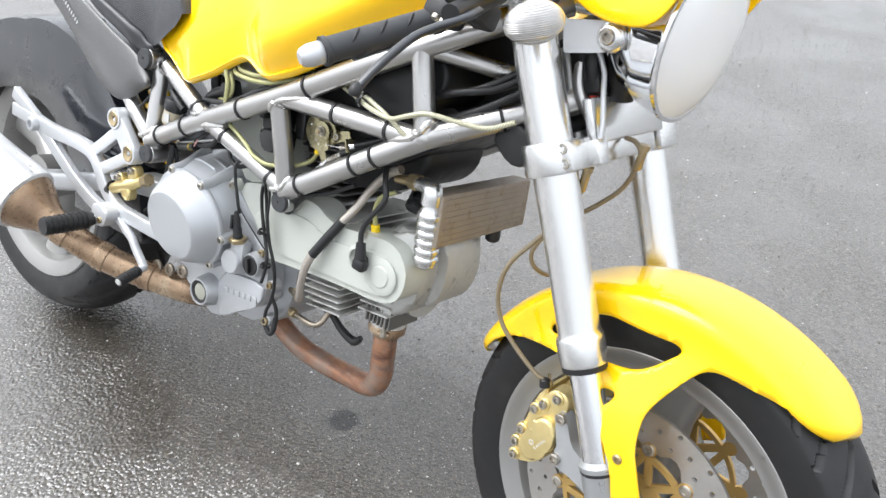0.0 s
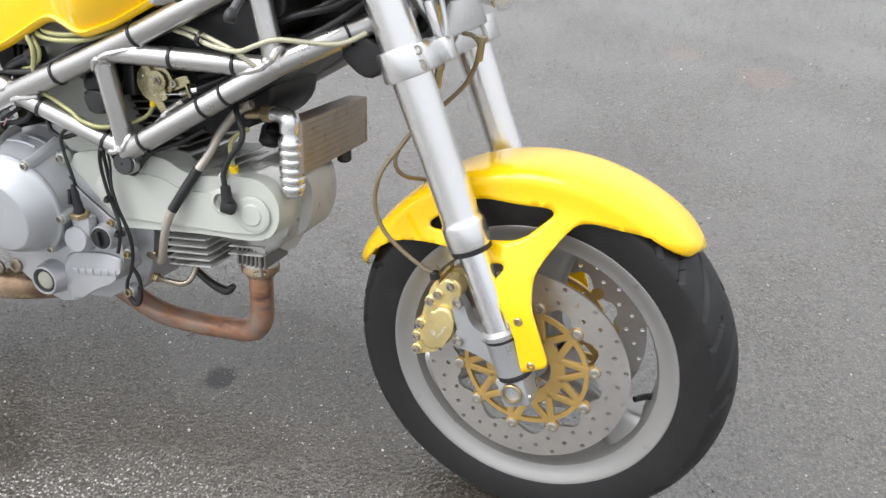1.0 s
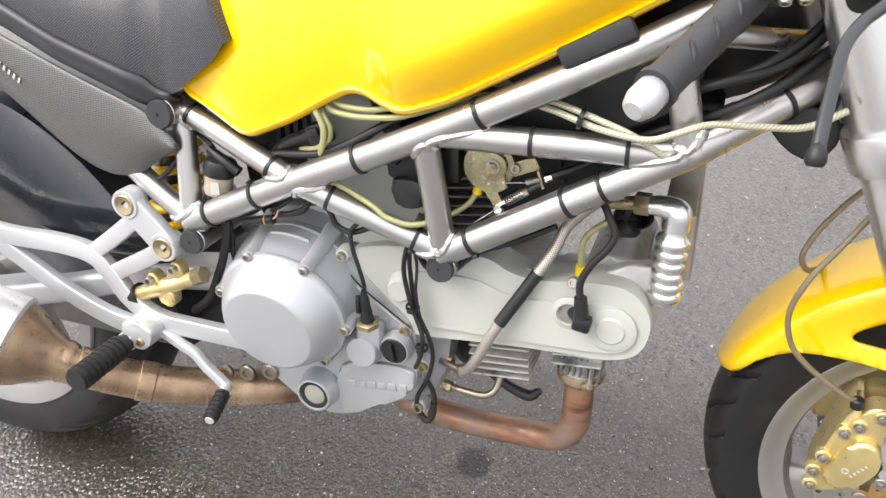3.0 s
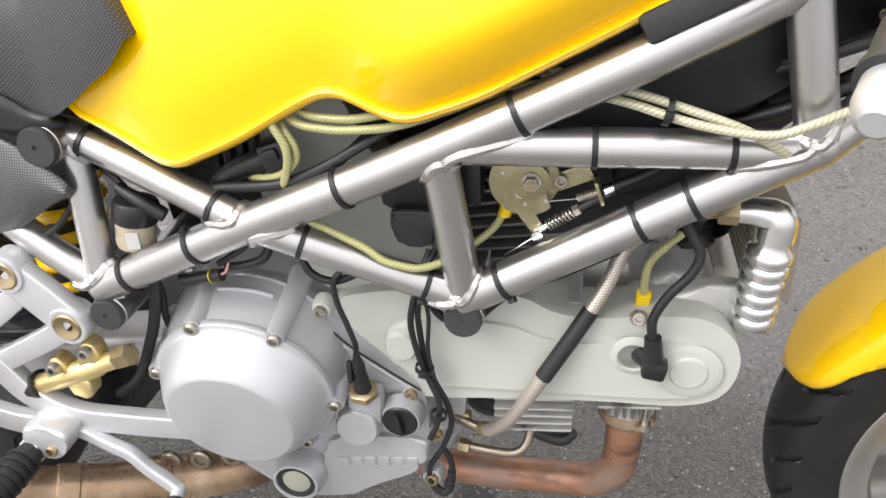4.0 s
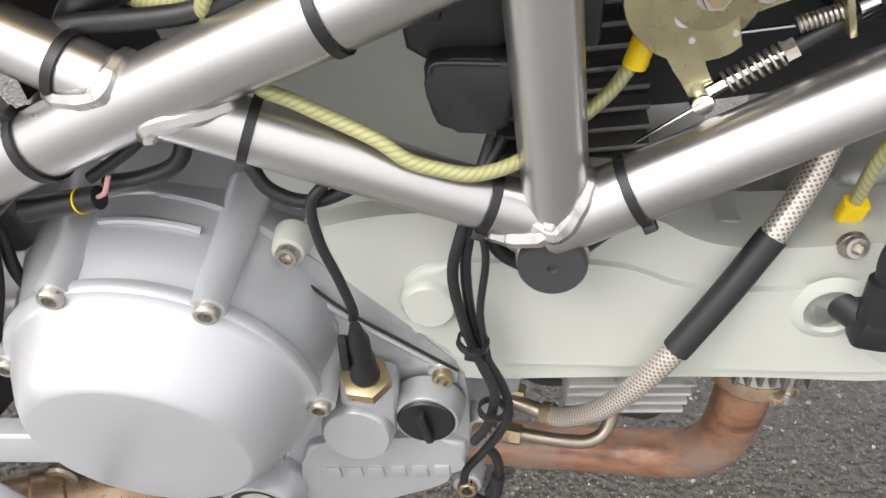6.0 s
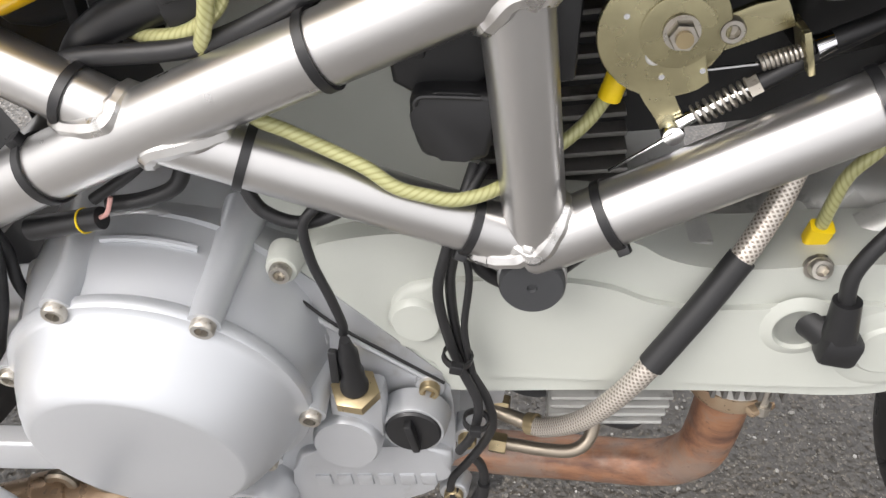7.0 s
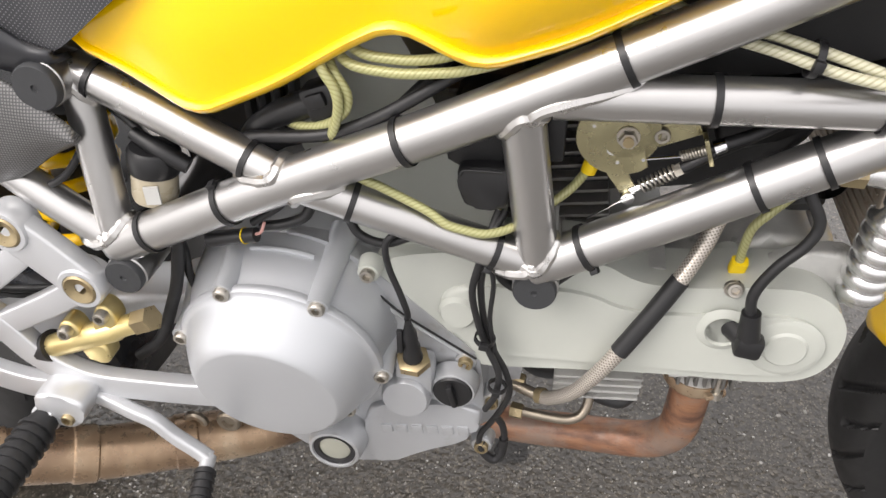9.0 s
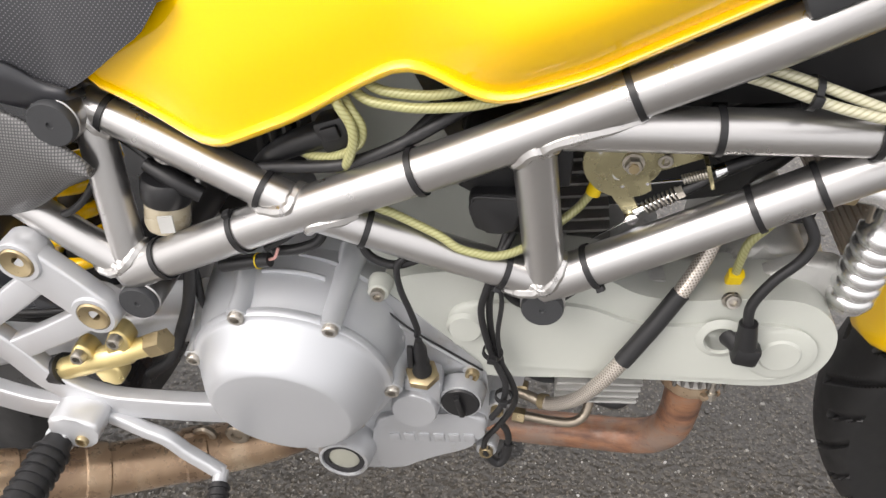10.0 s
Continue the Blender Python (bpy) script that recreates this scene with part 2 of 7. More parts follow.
def asphalt_material():
    """Wet asphalt: brown-grey binder with closely set stones that poke through a thin film of water; a few old stains."""
    n = Nodes("wet_asphalt")
    vec = n.coords()
    warp = n.put("TexNoise", Scale=60.0, Detail=2.0)
    n.join(vec, warp.inputs["Vector"])
    bent = n.mix(0.006, vec, warp.outputs["Color"], "ADD")
    grit = n.put("TexVoronoi", Scale=430.0)
    n.join(bent, grit.inputs["Vector"])
    coarse = n.put("TexVoronoi", Scale=190.0)
    n.join(bent, coarse.inputs["Vector"])
    shade = n.put("SeparateColor")
    n.join(coarse.outputs["Color"], shade.inputs[0])
    fine = n.put("SeparateColor")
    n.join(grit.outputs["Color"], fine.inputs[0])
    tone = n.ramp(n.noise(1.1, 5, 0.62, vec), [(0.3, (0.036, 0.030, 0.022)), (0.7, (0.054, 0.047, 0.038))])
    stone = n.ramp(shade.outputs[0], [(0.0, (0.62,) * 3), (0.5, (0.9,) * 3), (0.85, (1.15,) * 3), (1.0, (1.8,) * 3)])
    col = n.mix(1.0, tone, stone, "MULTIPLY")
    col = n.mix(n.math("MULTIPLY", n.ramp(fine.outputs[1], [(0.84, (0,) * 3), (1.0, (1,) * 3)]), 0.45), col, (0.26, 0.23, 0.18))
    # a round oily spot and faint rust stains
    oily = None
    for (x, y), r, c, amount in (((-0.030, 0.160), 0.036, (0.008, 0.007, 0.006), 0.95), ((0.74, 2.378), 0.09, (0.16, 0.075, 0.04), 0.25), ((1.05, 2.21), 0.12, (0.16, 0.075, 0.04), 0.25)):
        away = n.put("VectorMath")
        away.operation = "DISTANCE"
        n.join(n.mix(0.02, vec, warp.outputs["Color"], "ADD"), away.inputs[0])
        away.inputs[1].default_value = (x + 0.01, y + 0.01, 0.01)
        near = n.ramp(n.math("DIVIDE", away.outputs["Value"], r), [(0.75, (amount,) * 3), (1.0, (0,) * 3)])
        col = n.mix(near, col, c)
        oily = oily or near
    # the film lies deep in some places, thin in others; single stones stand out of it
    wet = n.noise(2.2, 6, 0.6, vec)
    thin = n.ramp(wet, [(0.40, (0,) * 3), (0.66, (1,) * 3)])
    poke = n.ramp(n.math("ADD", shade.outputs[1], n.math("MULTIPLY", thin, 0.30)), [(0.86, (0,) * 3), (0.95, (1,) * 3)])
    # shade put in: the film's sheen is cut in a ragged oval under the motorcycle
    away = n.put("VectorMath")
    away.operation = "DISTANCE"
    squeeze = n.put("Mapping")
    squeeze.inputs["Location"].default_value, squeeze.inputs["Scale"].default_value = (0.10 / 0.80, -0.20 / 0.34, 0), (1 / 0.80, 1 / 0.34, 1)
    ragged = n.put("TexNoise", Scale=7.0, Detail=4.0)
    n.join(vec, ragged.inputs["Vector"])
    n.join(n.mix(0.22, vec, ragged.outputs["Color"], "ADD"), squeeze.inputs["Vector"])
    n.join(squeeze.outputs["Vector"], away.inputs[0])
    away.inputs[1].default_value = (0.11 / 0.80, 0.11 / 0.34, 0.11)
    bike_shade = n.ramp(away.outputs["Value"], [(0.60, (1,) * 3), (1.0, (0,) * 3)])
    film = n.math("MULTIPLY", n.math("SUBTRACT", 1.0, n.math("MULTIPLY", poke, 0.45)), n.math("SUBTRACT", 1.0, n.math("MULTIPLY", bike_shade, 0.55)))
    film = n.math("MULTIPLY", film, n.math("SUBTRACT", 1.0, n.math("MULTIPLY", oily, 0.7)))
    n.set(Base_Color=col, Roughness=0.42, IOR=1.45, Coat_Weight=film, Coat_Roughness=n.ramp(wet, [(0.35, (0.05,) * 3), (0.7, (0.12,) * 3)]), Coat_IOR=1.8)
    # larger stones press through the film wherever it is thin
    lumps = n.put("TexVoronoi", Scale=120.0)
    n.join(bent, lumps.inputs["Vector"])
    lump = n.put("Bump", Strength=0.9, Distance=0.0045)
    n.join(n.math("MULTIPLY", n.math("SUBTRACT", 1.0, lumps.outputs["Distance"]), n.ramp(wet, [(0.42, (0.45,) * 3), (0.60, (1,) * 3)])), lump.inputs["Height"])
    ripple = n.put("Bump", Strength=0.50, Distance=0.0018)
    n.join(lump.outputs["Normal"], ripple.inputs["Normal"])
    n.join(n.noise(42, 4, 0.55, vec), ripple.inputs["Height"])
    stones = n.put("Bump", Strength=0.55, Distance=0.0016)
    n.join(poke, stones.inputs["Height"])
    n.join(ripple.outputs["Normal"], stones.inputs["Normal"])
    n.join(stones.outputs["Normal"], n.b.inputs["Coat Normal"])
    n.bump(coarse.outputs["Distance"], 0.5, 0.0018)
    n.bump(grit.outputs["Distance"], 0.25, 0.0008)
    return n.m


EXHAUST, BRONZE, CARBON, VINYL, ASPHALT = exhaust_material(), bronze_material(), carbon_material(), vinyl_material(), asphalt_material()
CABLE = braid_material("yellow_clear_cable", (0.30, 0.295, 0.12), (0.41, 0.405, 0.20), 0.0036, 5.0, 0.1, 0.28, False)
PLAINCABLE = braid_material("cream_cable", (0.36, 0.345, 0.22), (0.54, 0.525, 0.39), 0.0040, 4.0, 0.1, 0.28, False)
BRAID = braid_material("steel_braid", (0.16, 0.13, 0.10), (0.66, 0.61, 0.55), 0.0030, 10.0, 0.55, 0.32, True)
# headlamp glass: the sky's white glare is put into its base colour
LENS = Nodes("clear_lens").set(Base_Color=(0.95, 0.95, 0.95), Transmission_Weight=0.25, Roughness=0.14, IOR=1.45).m
RIBBED = surface("ribbed_clear_lens", (0.50, 0.49, 0.475), metal=0.5, rough=0.16, vary=0.22, grain=70, coat=0.8)
REFLECTOR = surface("reflector_silver", (0.9, 0.9, 0.9), metal=0.8, rough=0.25, vary=0.03)


# ---- mesh tools ----
def part(name, bm, material, parent, label="", m=None, sharp=38.0):
    """Links a bmesh as one mesh object under a thing or a part."""
    bmesh.ops.recalc_face_normals(bm, faces=bm.faces[:])
    me = bpy.data.meshes.new(name)
    bm.to_mesh(me)
    bm.free()
    me.materials.append(material)
    me.polygons.foreach_set("use_smooth", [True] * len(me.polygons))
    me.set_sharp_from_angle(angle=radians(sharp))
    ob = new(name, me)
    ob.parent = parent
    if m is not None:
        ob.matrix_basis = m
    return tagged(ob, label)


def curve_points(pts, steps=8):
    """A smooth line through the given points."""
    p = [Vector(q) for q in pts]
    if len(p) < 3:
        return p
    p = [p[0] * 2 - p[1]] + p + [p[-1] * 2 - p[-2]]
    out = []
    for a, b, c, d in zip(p, p[1:], p[2:], p[3:]):
        for k in range(steps):
            t = k / steps
            out.append(0.5 * (2 * b + (c - a) * t + (2 * a - 5 * b + 4 * c - d) * t * t + (3 * b - a - 3 * c + d) * t ** 3))
    return out + [p[-2]]


def sweep(pts, radius, seg=14, steps=8, caps=True, shape=None, bm=None, up=(0, 1, 0)):
    """A hose or bar along a smooth line. radius: one number or one for each given point; shape: its cross-section instead of a circle."""
    line = curve_points(pts, steps) if steps else [Vector(q) for q in pts]
    if isinstance(radius, (int, float)):
        radii = [radius] * len(line)
    else:
        radii = [float(v) for v in np.interp(np.linspace(0, len(radius) - 1, len(line)), range(len(radius)), radius)]
    bm = bm or bmesh.new()
    uv = bm.loops.layers.uv.verify()
    ring = shape or [(math.cos(2 * math.pi * k / seg), math.sin(2 * math.pi * k / seg)) for k in range(seg)]
    n, rows, far, far_at = len(ring), [], 0.0, []
    side = None
    for i, p in enumerate(line):
        d = (line[min(i + 1, len(line) - 1)] - line[max(i - 1, 0)]).normalized()
        if side is None:
            side = Vector(up).cross(d)
            if side.length < 1e-3:
                side = Vector((1, 0, 0)).cross(d)
        side = (side - d * side.dot(d)).normalized()
        over = d.cross(side)
        rows.append([bm.verts.new(p + radii[i] * (side * a + over * b)) for a, b in ring])
        far += (p - line[i - 1]).length if i else 0
        far_at.append(far)
    for i in range(len(rows) - 1):
        for k in range(n):
            f = bm.faces.new((rows[i][k], rows[i][(k + 1) % n], rows[i + 1][(k + 1) % n], rows[i + 1][k]))
            for lo, (a, b) in zip(f.loops, ((i, k), (i, k + 1), (i + 1, k + 1), (i + 1, k))):
                lo[uv].uv = (far_at[a], b / n)
    if caps:
        bm.faces.new(rows[0][::-1])
        bm.faces.new(rows[-1])
    return bm


def rounded(w, h, r=0.35, k=3):
    """A cross-section: a rectangle of half sizes w and h with rounded corners."""
    c = min(w, h) * r
    out = []
    for sx, sy, a0 in ((1, 1, 0), (-1, 1, 90), (-1, -1, 180), (1, -1, 270)):
        for j in range(k + 1):
            a = radians(a0 + 90 * j / k)
            out.append((sx * (w - c) + c * math.cos(a), sy * (h - c) + c * math.sin(a)))
    return out


def turn(profile, centre, axis=(0, -1, 0), seg=48, bm=None, start=(1, 0, 0)):
    """A turned body: profile rows of radius and distance along the axis from the centre."""
    bm = bm or bmesh.new()
    ax = Vector(axis).normalized()
    u = Vector(start) - ax * Vector(start).dot(ax)
    if u.length < 1e-3:
        u = ax.orthogonal()
    u.normalize()
    v, c = ax.cross(u), Vector(centre)
    rows = []
    for r, h in profile:
        if r < 1e-6:
            rows.append([bm.verts.new(c + ax * h)])
        else:
            rows.append([bm.verts.new(c + ax * h + r * (u * math.cos(2 * math.pi * k / seg) + v * math.sin(2 * math.pi * k / seg))) for k in range(seg)])
    for a, b in zip(rows, rows[1:]):
        for k in range(seg):
            l = (k + 1) % seg
            if len(b) == 1 and abs(profile[-1][1] - profile[-2][1]) < 1e-7 and b is rows[-1]:
                continue
            if len(a) == 1 and len(b) > 1:
                bm.faces.new((a[0], b[l], b[k]))
            elif len(b) == 1 and len(a) > 1:
                bm.faces.new((a[k], a[l], b[0]))
            elif len(a) > 1:
                bm.faces.new((a[k], a[l], b[l], b[k]))
    if len(rows[-1]) == 1 and abs(profile[-1][1] - profile[-2][1]) < 1e-7:
        bm.verts.remove(rows[-1][0])
        bm.faces.new(rows[-2])
    return bm


def softened(outline, rounds=2):
    """Cuts the corners of a closed outline."""
    for _ in range(rounds):
        outline = [q for a, b in zip(outline, outline[1:] + outline[:1]) for q in ((0.75 * a[0] + 0.25 * b[0], 0.75 * a[1] + 0.25 * b[1]), (0.25 * a[0] + 0.75 * b[0], 0.25 * a[1] + 0.75 * b[1]))]
    return outline


def plate(outline, back, front, bevel=0.004, bm=None, segments=3):
    """A body with the given outline in x and z, from y = back to y = front, its front edge rounded."""
    bm = bm or bmesh.new()
    a = [bm.verts.new((x, back, z)) for x, z in outline]
    b = [bm.verts.new((x, front, z)) for x, z in outline]
    n = len(a)
    bm.faces.new(a)
    top = bm.faces.new(b[::-1])
    for k in range(n):
        bm.faces.new((a[k], b[k], b[(k + 1) % n], a[(k + 1) % n]))
    if bevel:
        bmesh.ops.bevel(bm, geom=list(top.edges), offset=bevel, segments=segments, profile=0.5, affect="EDGES", clamp_overlap=True)
    return bm


def block(size, m=None, bevel=0.002, bm=None):
    """A box with rounded edges, at a pose."""
    bm = bm or bmesh.new()
    made = bmesh.ops.create_cube(bm, size=1, matrix=(m or Matrix()) @ Matrix.Diagonal((*size, 1)))
    if bevel:
        es = {e for v in made["verts"] for e in v.link_edges}
        bmesh.ops.bevel(bm, geom=list(es), offset=bevel, segments=2, profile=0.5, affect="EDGES", clamp_overlap=True)
    return bm


def sheet(rows, bm=None, close=False):
    """A skin over a grid of points."""
    bm = bm or bmesh.new()
    vs = [[bm.verts.new(p) for p in row] for row in rows]
    for a, b in zip(vs, vs[1:]):
        n = len(a)
        for k in range(n if close else n - 1):
            bm.faces.new((a[k], a[(k + 1) % n], b[(k + 1) % n], b[k]))
    return bm


def thick(ob, depth, offset=0.0):
    mod = ob.modifiers.new("thickness", "SOLIDIFY")
    mod.thickness, mod.offset = depth, offset
    return ob


def smooth(ob, levels=1):
    mod = ob.modifiers.new("smooth", "SUBSURF")
    mod.levels = mod.render_levels = levels
    return ob


def socket_bolt(radius=0.006, height=0.006, bm=None):
    """A socket-head bolt along +z: a round head with a six-sided recess."""
    bm = bm or bmesh.new()
    turn([(radius, 0), (radius, height * 0.8), (radius * 0.88, height), (radius * 0.56, height)], (0, 0, 0), (0, 0, 1), 18, bm)
    turn([(radius * 0.56, height), (radius * 0.5, height * 0.35), (0, height * 0.35)], (0, 0, 0), (0, 0, 1), 6, bm)
    return bm


def hex_nut(radius, height, hole=0.0, bm=None):
    """A six-sided nut along +z."""
    return turn([(hole, 0), (radius, 0), (radius, height * 0.9), (radius * 0.92, height), (hole, height)], (0, 0, 0), (0, 0, 1), 6, bm)


def facing(place, way=(0, -1, 0)):
    """A pose whose +z points along way."""
    return Matrix.Translation(place) @ Vector(way).to_track_quat("Z", "Y").to_matrix().to_4x4()


def zip_tie(at, along, radius, name_parent, tail=0.0, turned=0.0):
    """A black cable tie round a tube: a thin band, its lock and a cut tail."""
    d = Vector(along).normalized()
    bm = turn([(radius + 0.0002, -0.0022), (radius + 0.0016, -0.0022), (radius + 0.0016, 0.0022), (radius + 0.0002, 0.0022), (radius + 0.0002, -0.0022)], at, d, 28)
    u = Vector((0, -1, 0)) - d * d.dot(Vector((0, -1, 0)))
    u = Matrix.Rotation(radians(turned), 3, d) @ u.normalized()
    m = Matrix.Translation(Vector(at) + u * (radius + 0.002)) @ Matrix((d, u.cross(d), u)).transposed().to_4x4()
    block((0.006, 0.007, 0.005), m, 0.0006, bm)
    return part("cable_tie", bm, PLASTIC, name_parent)


# ---- the ground ----
def build_ground():
    bm = bmesh.new()
    edge = [-1500, -300, -60, -15, -5, -2.5, -1.2, 0, 1.2, 2.5, 5, 15, 60, 300, 1500]
    sheet([[(x, y, 0) for x in edge] for y in edge], bm)
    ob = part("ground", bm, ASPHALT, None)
    tagged(ob, "wet dark grey asphalt with pale grit", "ground", kind="structure")


def build_grit():
    """Pale chippings pressed into the asphalt near the motorcycle."""
    rng = random.Random(11)
    verts, faces = [], []
    for k in range(19000):
        if k < 11000:
            x, y = rng.uniform(-1.4, 3.4), rng.uniform(-0.9, 4.6)
            r = rng.choice((0.0012, 0.0016, 0.002, 0.0026, 0.0034, 0.0046)) * rng.uniform(0.8, 1.2)
        else:
            x, y = rng.gauss(-0.05, 0.42), rng.gauss(0.15, 0.24)
            r = rng.choice((0.0008, 0.001, 0.0013, 0.0016, 0.002, 0.0028)) * rng.uniform(0.8, 1.2)
        spin, squash, k0 = rng.uniform(0, 6.28), rng.uniform(0.5, 0.95), len(verts)
        n = rng.randint(5, 7)
        for lift, grow in ((-0.0008, 1.0), (r * 0.28, 0.72)):
            for k in range(n):
                a = 2 * math.pi * k / n
                q = r * grow * rng.uniform(0.82, 1.15)
                u, v = q * math.cos(a), q * squash * math.sin(a)
                verts.append((x + u * math.cos(spin) - v * math.sin(spin), y + u * math.sin(spin) + v * math.cos(spin), lift + rng.uniform(0, 0.0004)))
        faces.append([k0 + n + k for k in range(n)])
        faces += [(k0 + k, k0 + (k + 1) % n, k0 + n + (k + 1) % n, k0 + n + k) for k in range(n)]
    me = bpy.data.meshes.new("grit")
    me.from_pydata(verts, [], faces)
    me.materials.append(GRIT)
    tagged(new("grit", me), "pale stone chippings set in the wet asphalt", "grit", kind="stuff")


def grit_material():
    n = Nodes("pale_grit")
    geo = n.t.nodes.new("ShaderNodeNewGeometry")
    n.set(Base_Color=n.ramp(geo.outputs["Random Per Island"], [(0.0, (0.045, 0.040, 0.034)), (0.55, (0.12, 0.11, 0.095)), (0.88, (0.24, 0.23, 0.205)), (1.0, (0.48, 0.47, 0.45))]), Roughness=0.28, Coat_Weight=0.6, Coat_Roughness=0.12)
    n.bump(n.noise(600, 3), 0.3, 0.0006)
    return n.m


GRIT = grit_material()
build_ground()
build_grit()

# ---- the motorcycle stands on its side stand, leaning away; the front end is turned a little to its right ----
bike = tagged(new("motorcycle"), "yellow motorcycle with silver trellis frame, leaning on wet asphalt", "motorcycle")
bike.matrix_basis = pose(0.013, 0.0303, 0.0177, -13.5, 0, 0)
RAKE = radians(23.5)
STEM = Vector((-math.sin(RAKE), 0, math.cos(RAKE)))
HUB = Vector((0.600, 0, 0.298))
PIVOT = HUB - 0.030 * Vector((math.cos(RAKE), 0, math.sin(RAKE)))
WHEEL_AT = Vector((0.605, 0.019, 0.290))  # where the front hub stands once the bars are turned
STEERED = Matrix.Translation(WHEEL_AT) @ Matrix.Rotation(radians(2.7), 4, "X") @ Matrix.Rotation(radians(-5.3), 4, STEM) @ Matrix.Translation(-HUB)


# ---- trellis frame ----
N_LOW, N_BACK, N_TOP = Vector((-0.0132, -0.144, 0.5514)), Vector((-0.341, -0.157, 0.5423)), Vector((-0.350, -0.138, 0.680))
N_CROSS, N_MID, N_FRONT = Vector((-0.1906, -0.163, 0.6182)), Vector((-0.0316, -0.1642, 0.6931)), Vector((0.2356, -0.1536, 0.7055))
V_TOP, HEAD_TOP, HEAD_LOW = Vector((0.207, -0.155, 0.818)), Vector((0.345, -0.045, 0.905)), Vector((0.385, -0.050, 0.790))
TUBE = 0.0160


def build_frame():
    root = part("frame", sweep([N_BACK, N_CROSS, N_MID, V_TOP, HEAD_TOP], TUBE, 24, 10), FRAME, bike, "silver-grey steel tube trellis frame")
    mirror = lambda v: Vector((v.x, -v.y, v.z))
    runs = [
        ("lower_tube", [N_LOW, N_FRONT, HEAD_LOW], TUBE),
        ("middle_tube", [N_MID + Vector((0.02, 0, 0.004)), N_FRONT - Vector((0.01, 0, 0.004))], TUBE * 0.92),
        ("upright_tube", [N_MID, N_LOW], TUBE * 0.94),
        ("upright_tube", [V_TOP, N_FRONT], TUBE * 0.94),
        ("brace_tube", [V_TOP, Vector((0.345, -0.055, 0.800))], TUBE * 0.7),
        ("rear_tube", [N_TOP, N_CROSS], TUBE * 0.88),
        ("rear_tube", [N_CROSS, N_LOW], TUBE * 0.88),
        ("seat_tube", [N_TOP, N_BACK], TUBE * 0.86),
        ("seat_tube", [N_BACK, Vector((-0.42, -0.15, 0.595)), Vector((-0.56, -0.13, 0.70))], TUBE * 0.86),
        ("seat_rail", [N_TOP, Vector((-0.6, -0.12, 0.76))], TUBE * 0.86),
    ]
    for name, line, r in runs:
        part(name, sweep(line, r, 24, 8 if name == "seat_tube" and len(line) > 2 else 0), FRAME, root)
        part(name, sweep([mirror(p) for p in line], r, 16, 8 if len(line) > 2 else 0), FRAME, root)
    part("main_tube", sweep([mirror(p) for p in (N_BACK, N_CROSS, N_MID, V_TOP, HEAD_TOP)], TUBE, 16, 8), FRAME, root)
    part("steering_head", turn([(0, -0.075), (0.030, -0.075), (0.034, -0.06), (0.031, -0.045), (0.031, 0.045), (0.034, 0.06), (0.030, 0.075), (0, 0.075)], PIVOT + STEM * 0.56, STEM, 32), FRAME, root)
    # cross tubes, closed by rubber caps
    for at, end, r, cap in ((N_LOW, Vector((-0.0144, -0.1514, 0.534)), 0.0174, 0.0164), (N_BACK, Vector((-0.338, -0.1664, 0.518)), 0.0170, 0.0159), (N_TOP, Vector((-0.3612, -0.1640, 0.6785)), 0.0182, 0.0174)):
        c = Vector((end.x, 0, end.z))
        part("cross_tube", turn([(r * 0.5, -end.y), (r - 0.001, -end.y), (r, -end.y - 0.001), (r, end.y)], c, (0, -1, 0), 32), FRAME, root)
        if at is not N_TOP:
            part("gusset", sweep([at, end + Vector((0, 0.016, 0))], [0.0150, 0.0145], 20, 0), FRAME, root)
        part("end_cap", turn([(cap, -0.003), (cap, 0.0045), (cap * 0.93, 0.0065), (cap * 0.16, 0.0065), (cap * 0.12, 0.005), (0, 0.005)], end, (0, -1, 0), 36), BLACKRUB, root, "round black rubber plug")
    # filled joints
    for at, r in ((N_LOW, 0.0162), (N_BACK, 0.0162), (N_CROSS, 0.0161), (N_MID, 0.0161), (N_FRONT, 0.0162)):
        part("joint", turn([(0, -r), (r * 0.5, -r * 0.866), (r * 0.866, -r * 0.5), (r, 0), (r * 0.866, r * 0.5), (r * 0.5, r * 0.866), (0, r)], at, (0, 0, 1), 24), FRAME, root)
    # weld beads where tubes meet
    rng = random.Random(4)

    def weld(node, run, branch, r, big=TUBE):
        """The bead where a tube of radius r, leaving the node along branch, meets the tube of radius big that lies along run."""
        m, d = Vector(run).normalized(), Vector(branch).normalized()
        u = d.orthogonal().normalized()
        w = d.cross(u)
        flat = lambda v: v - m * v.dot(m)
        ring = []
        for k in range(41):
            a = 2 * math.pi * k / 40
            o = r * (u * math.cos(a) + w * math.sin(a))
            o2, d2 = flat(o), flat(d)
            qa, qb, qc = d2.length_squared, 2 * o2.dot(d2), o2.length_squared - big * big
            t = (-qb + math.sqrt(max(0.0, qb * qb - 4 * qa * qc))) / (2 * qa)
            ring.append(node + o * 0.93 + d * (t + rng.uniform(-0.0002, 0.0002)))
        part("weld", sweep(ring, [0.0048 + 0.00035 * math.sin(k * 1.9) for k in range(41)], 8, 2, False), WELD, root)

    low_run, main_run = N_FRONT - N_LOW, N_MID - N_CROSS
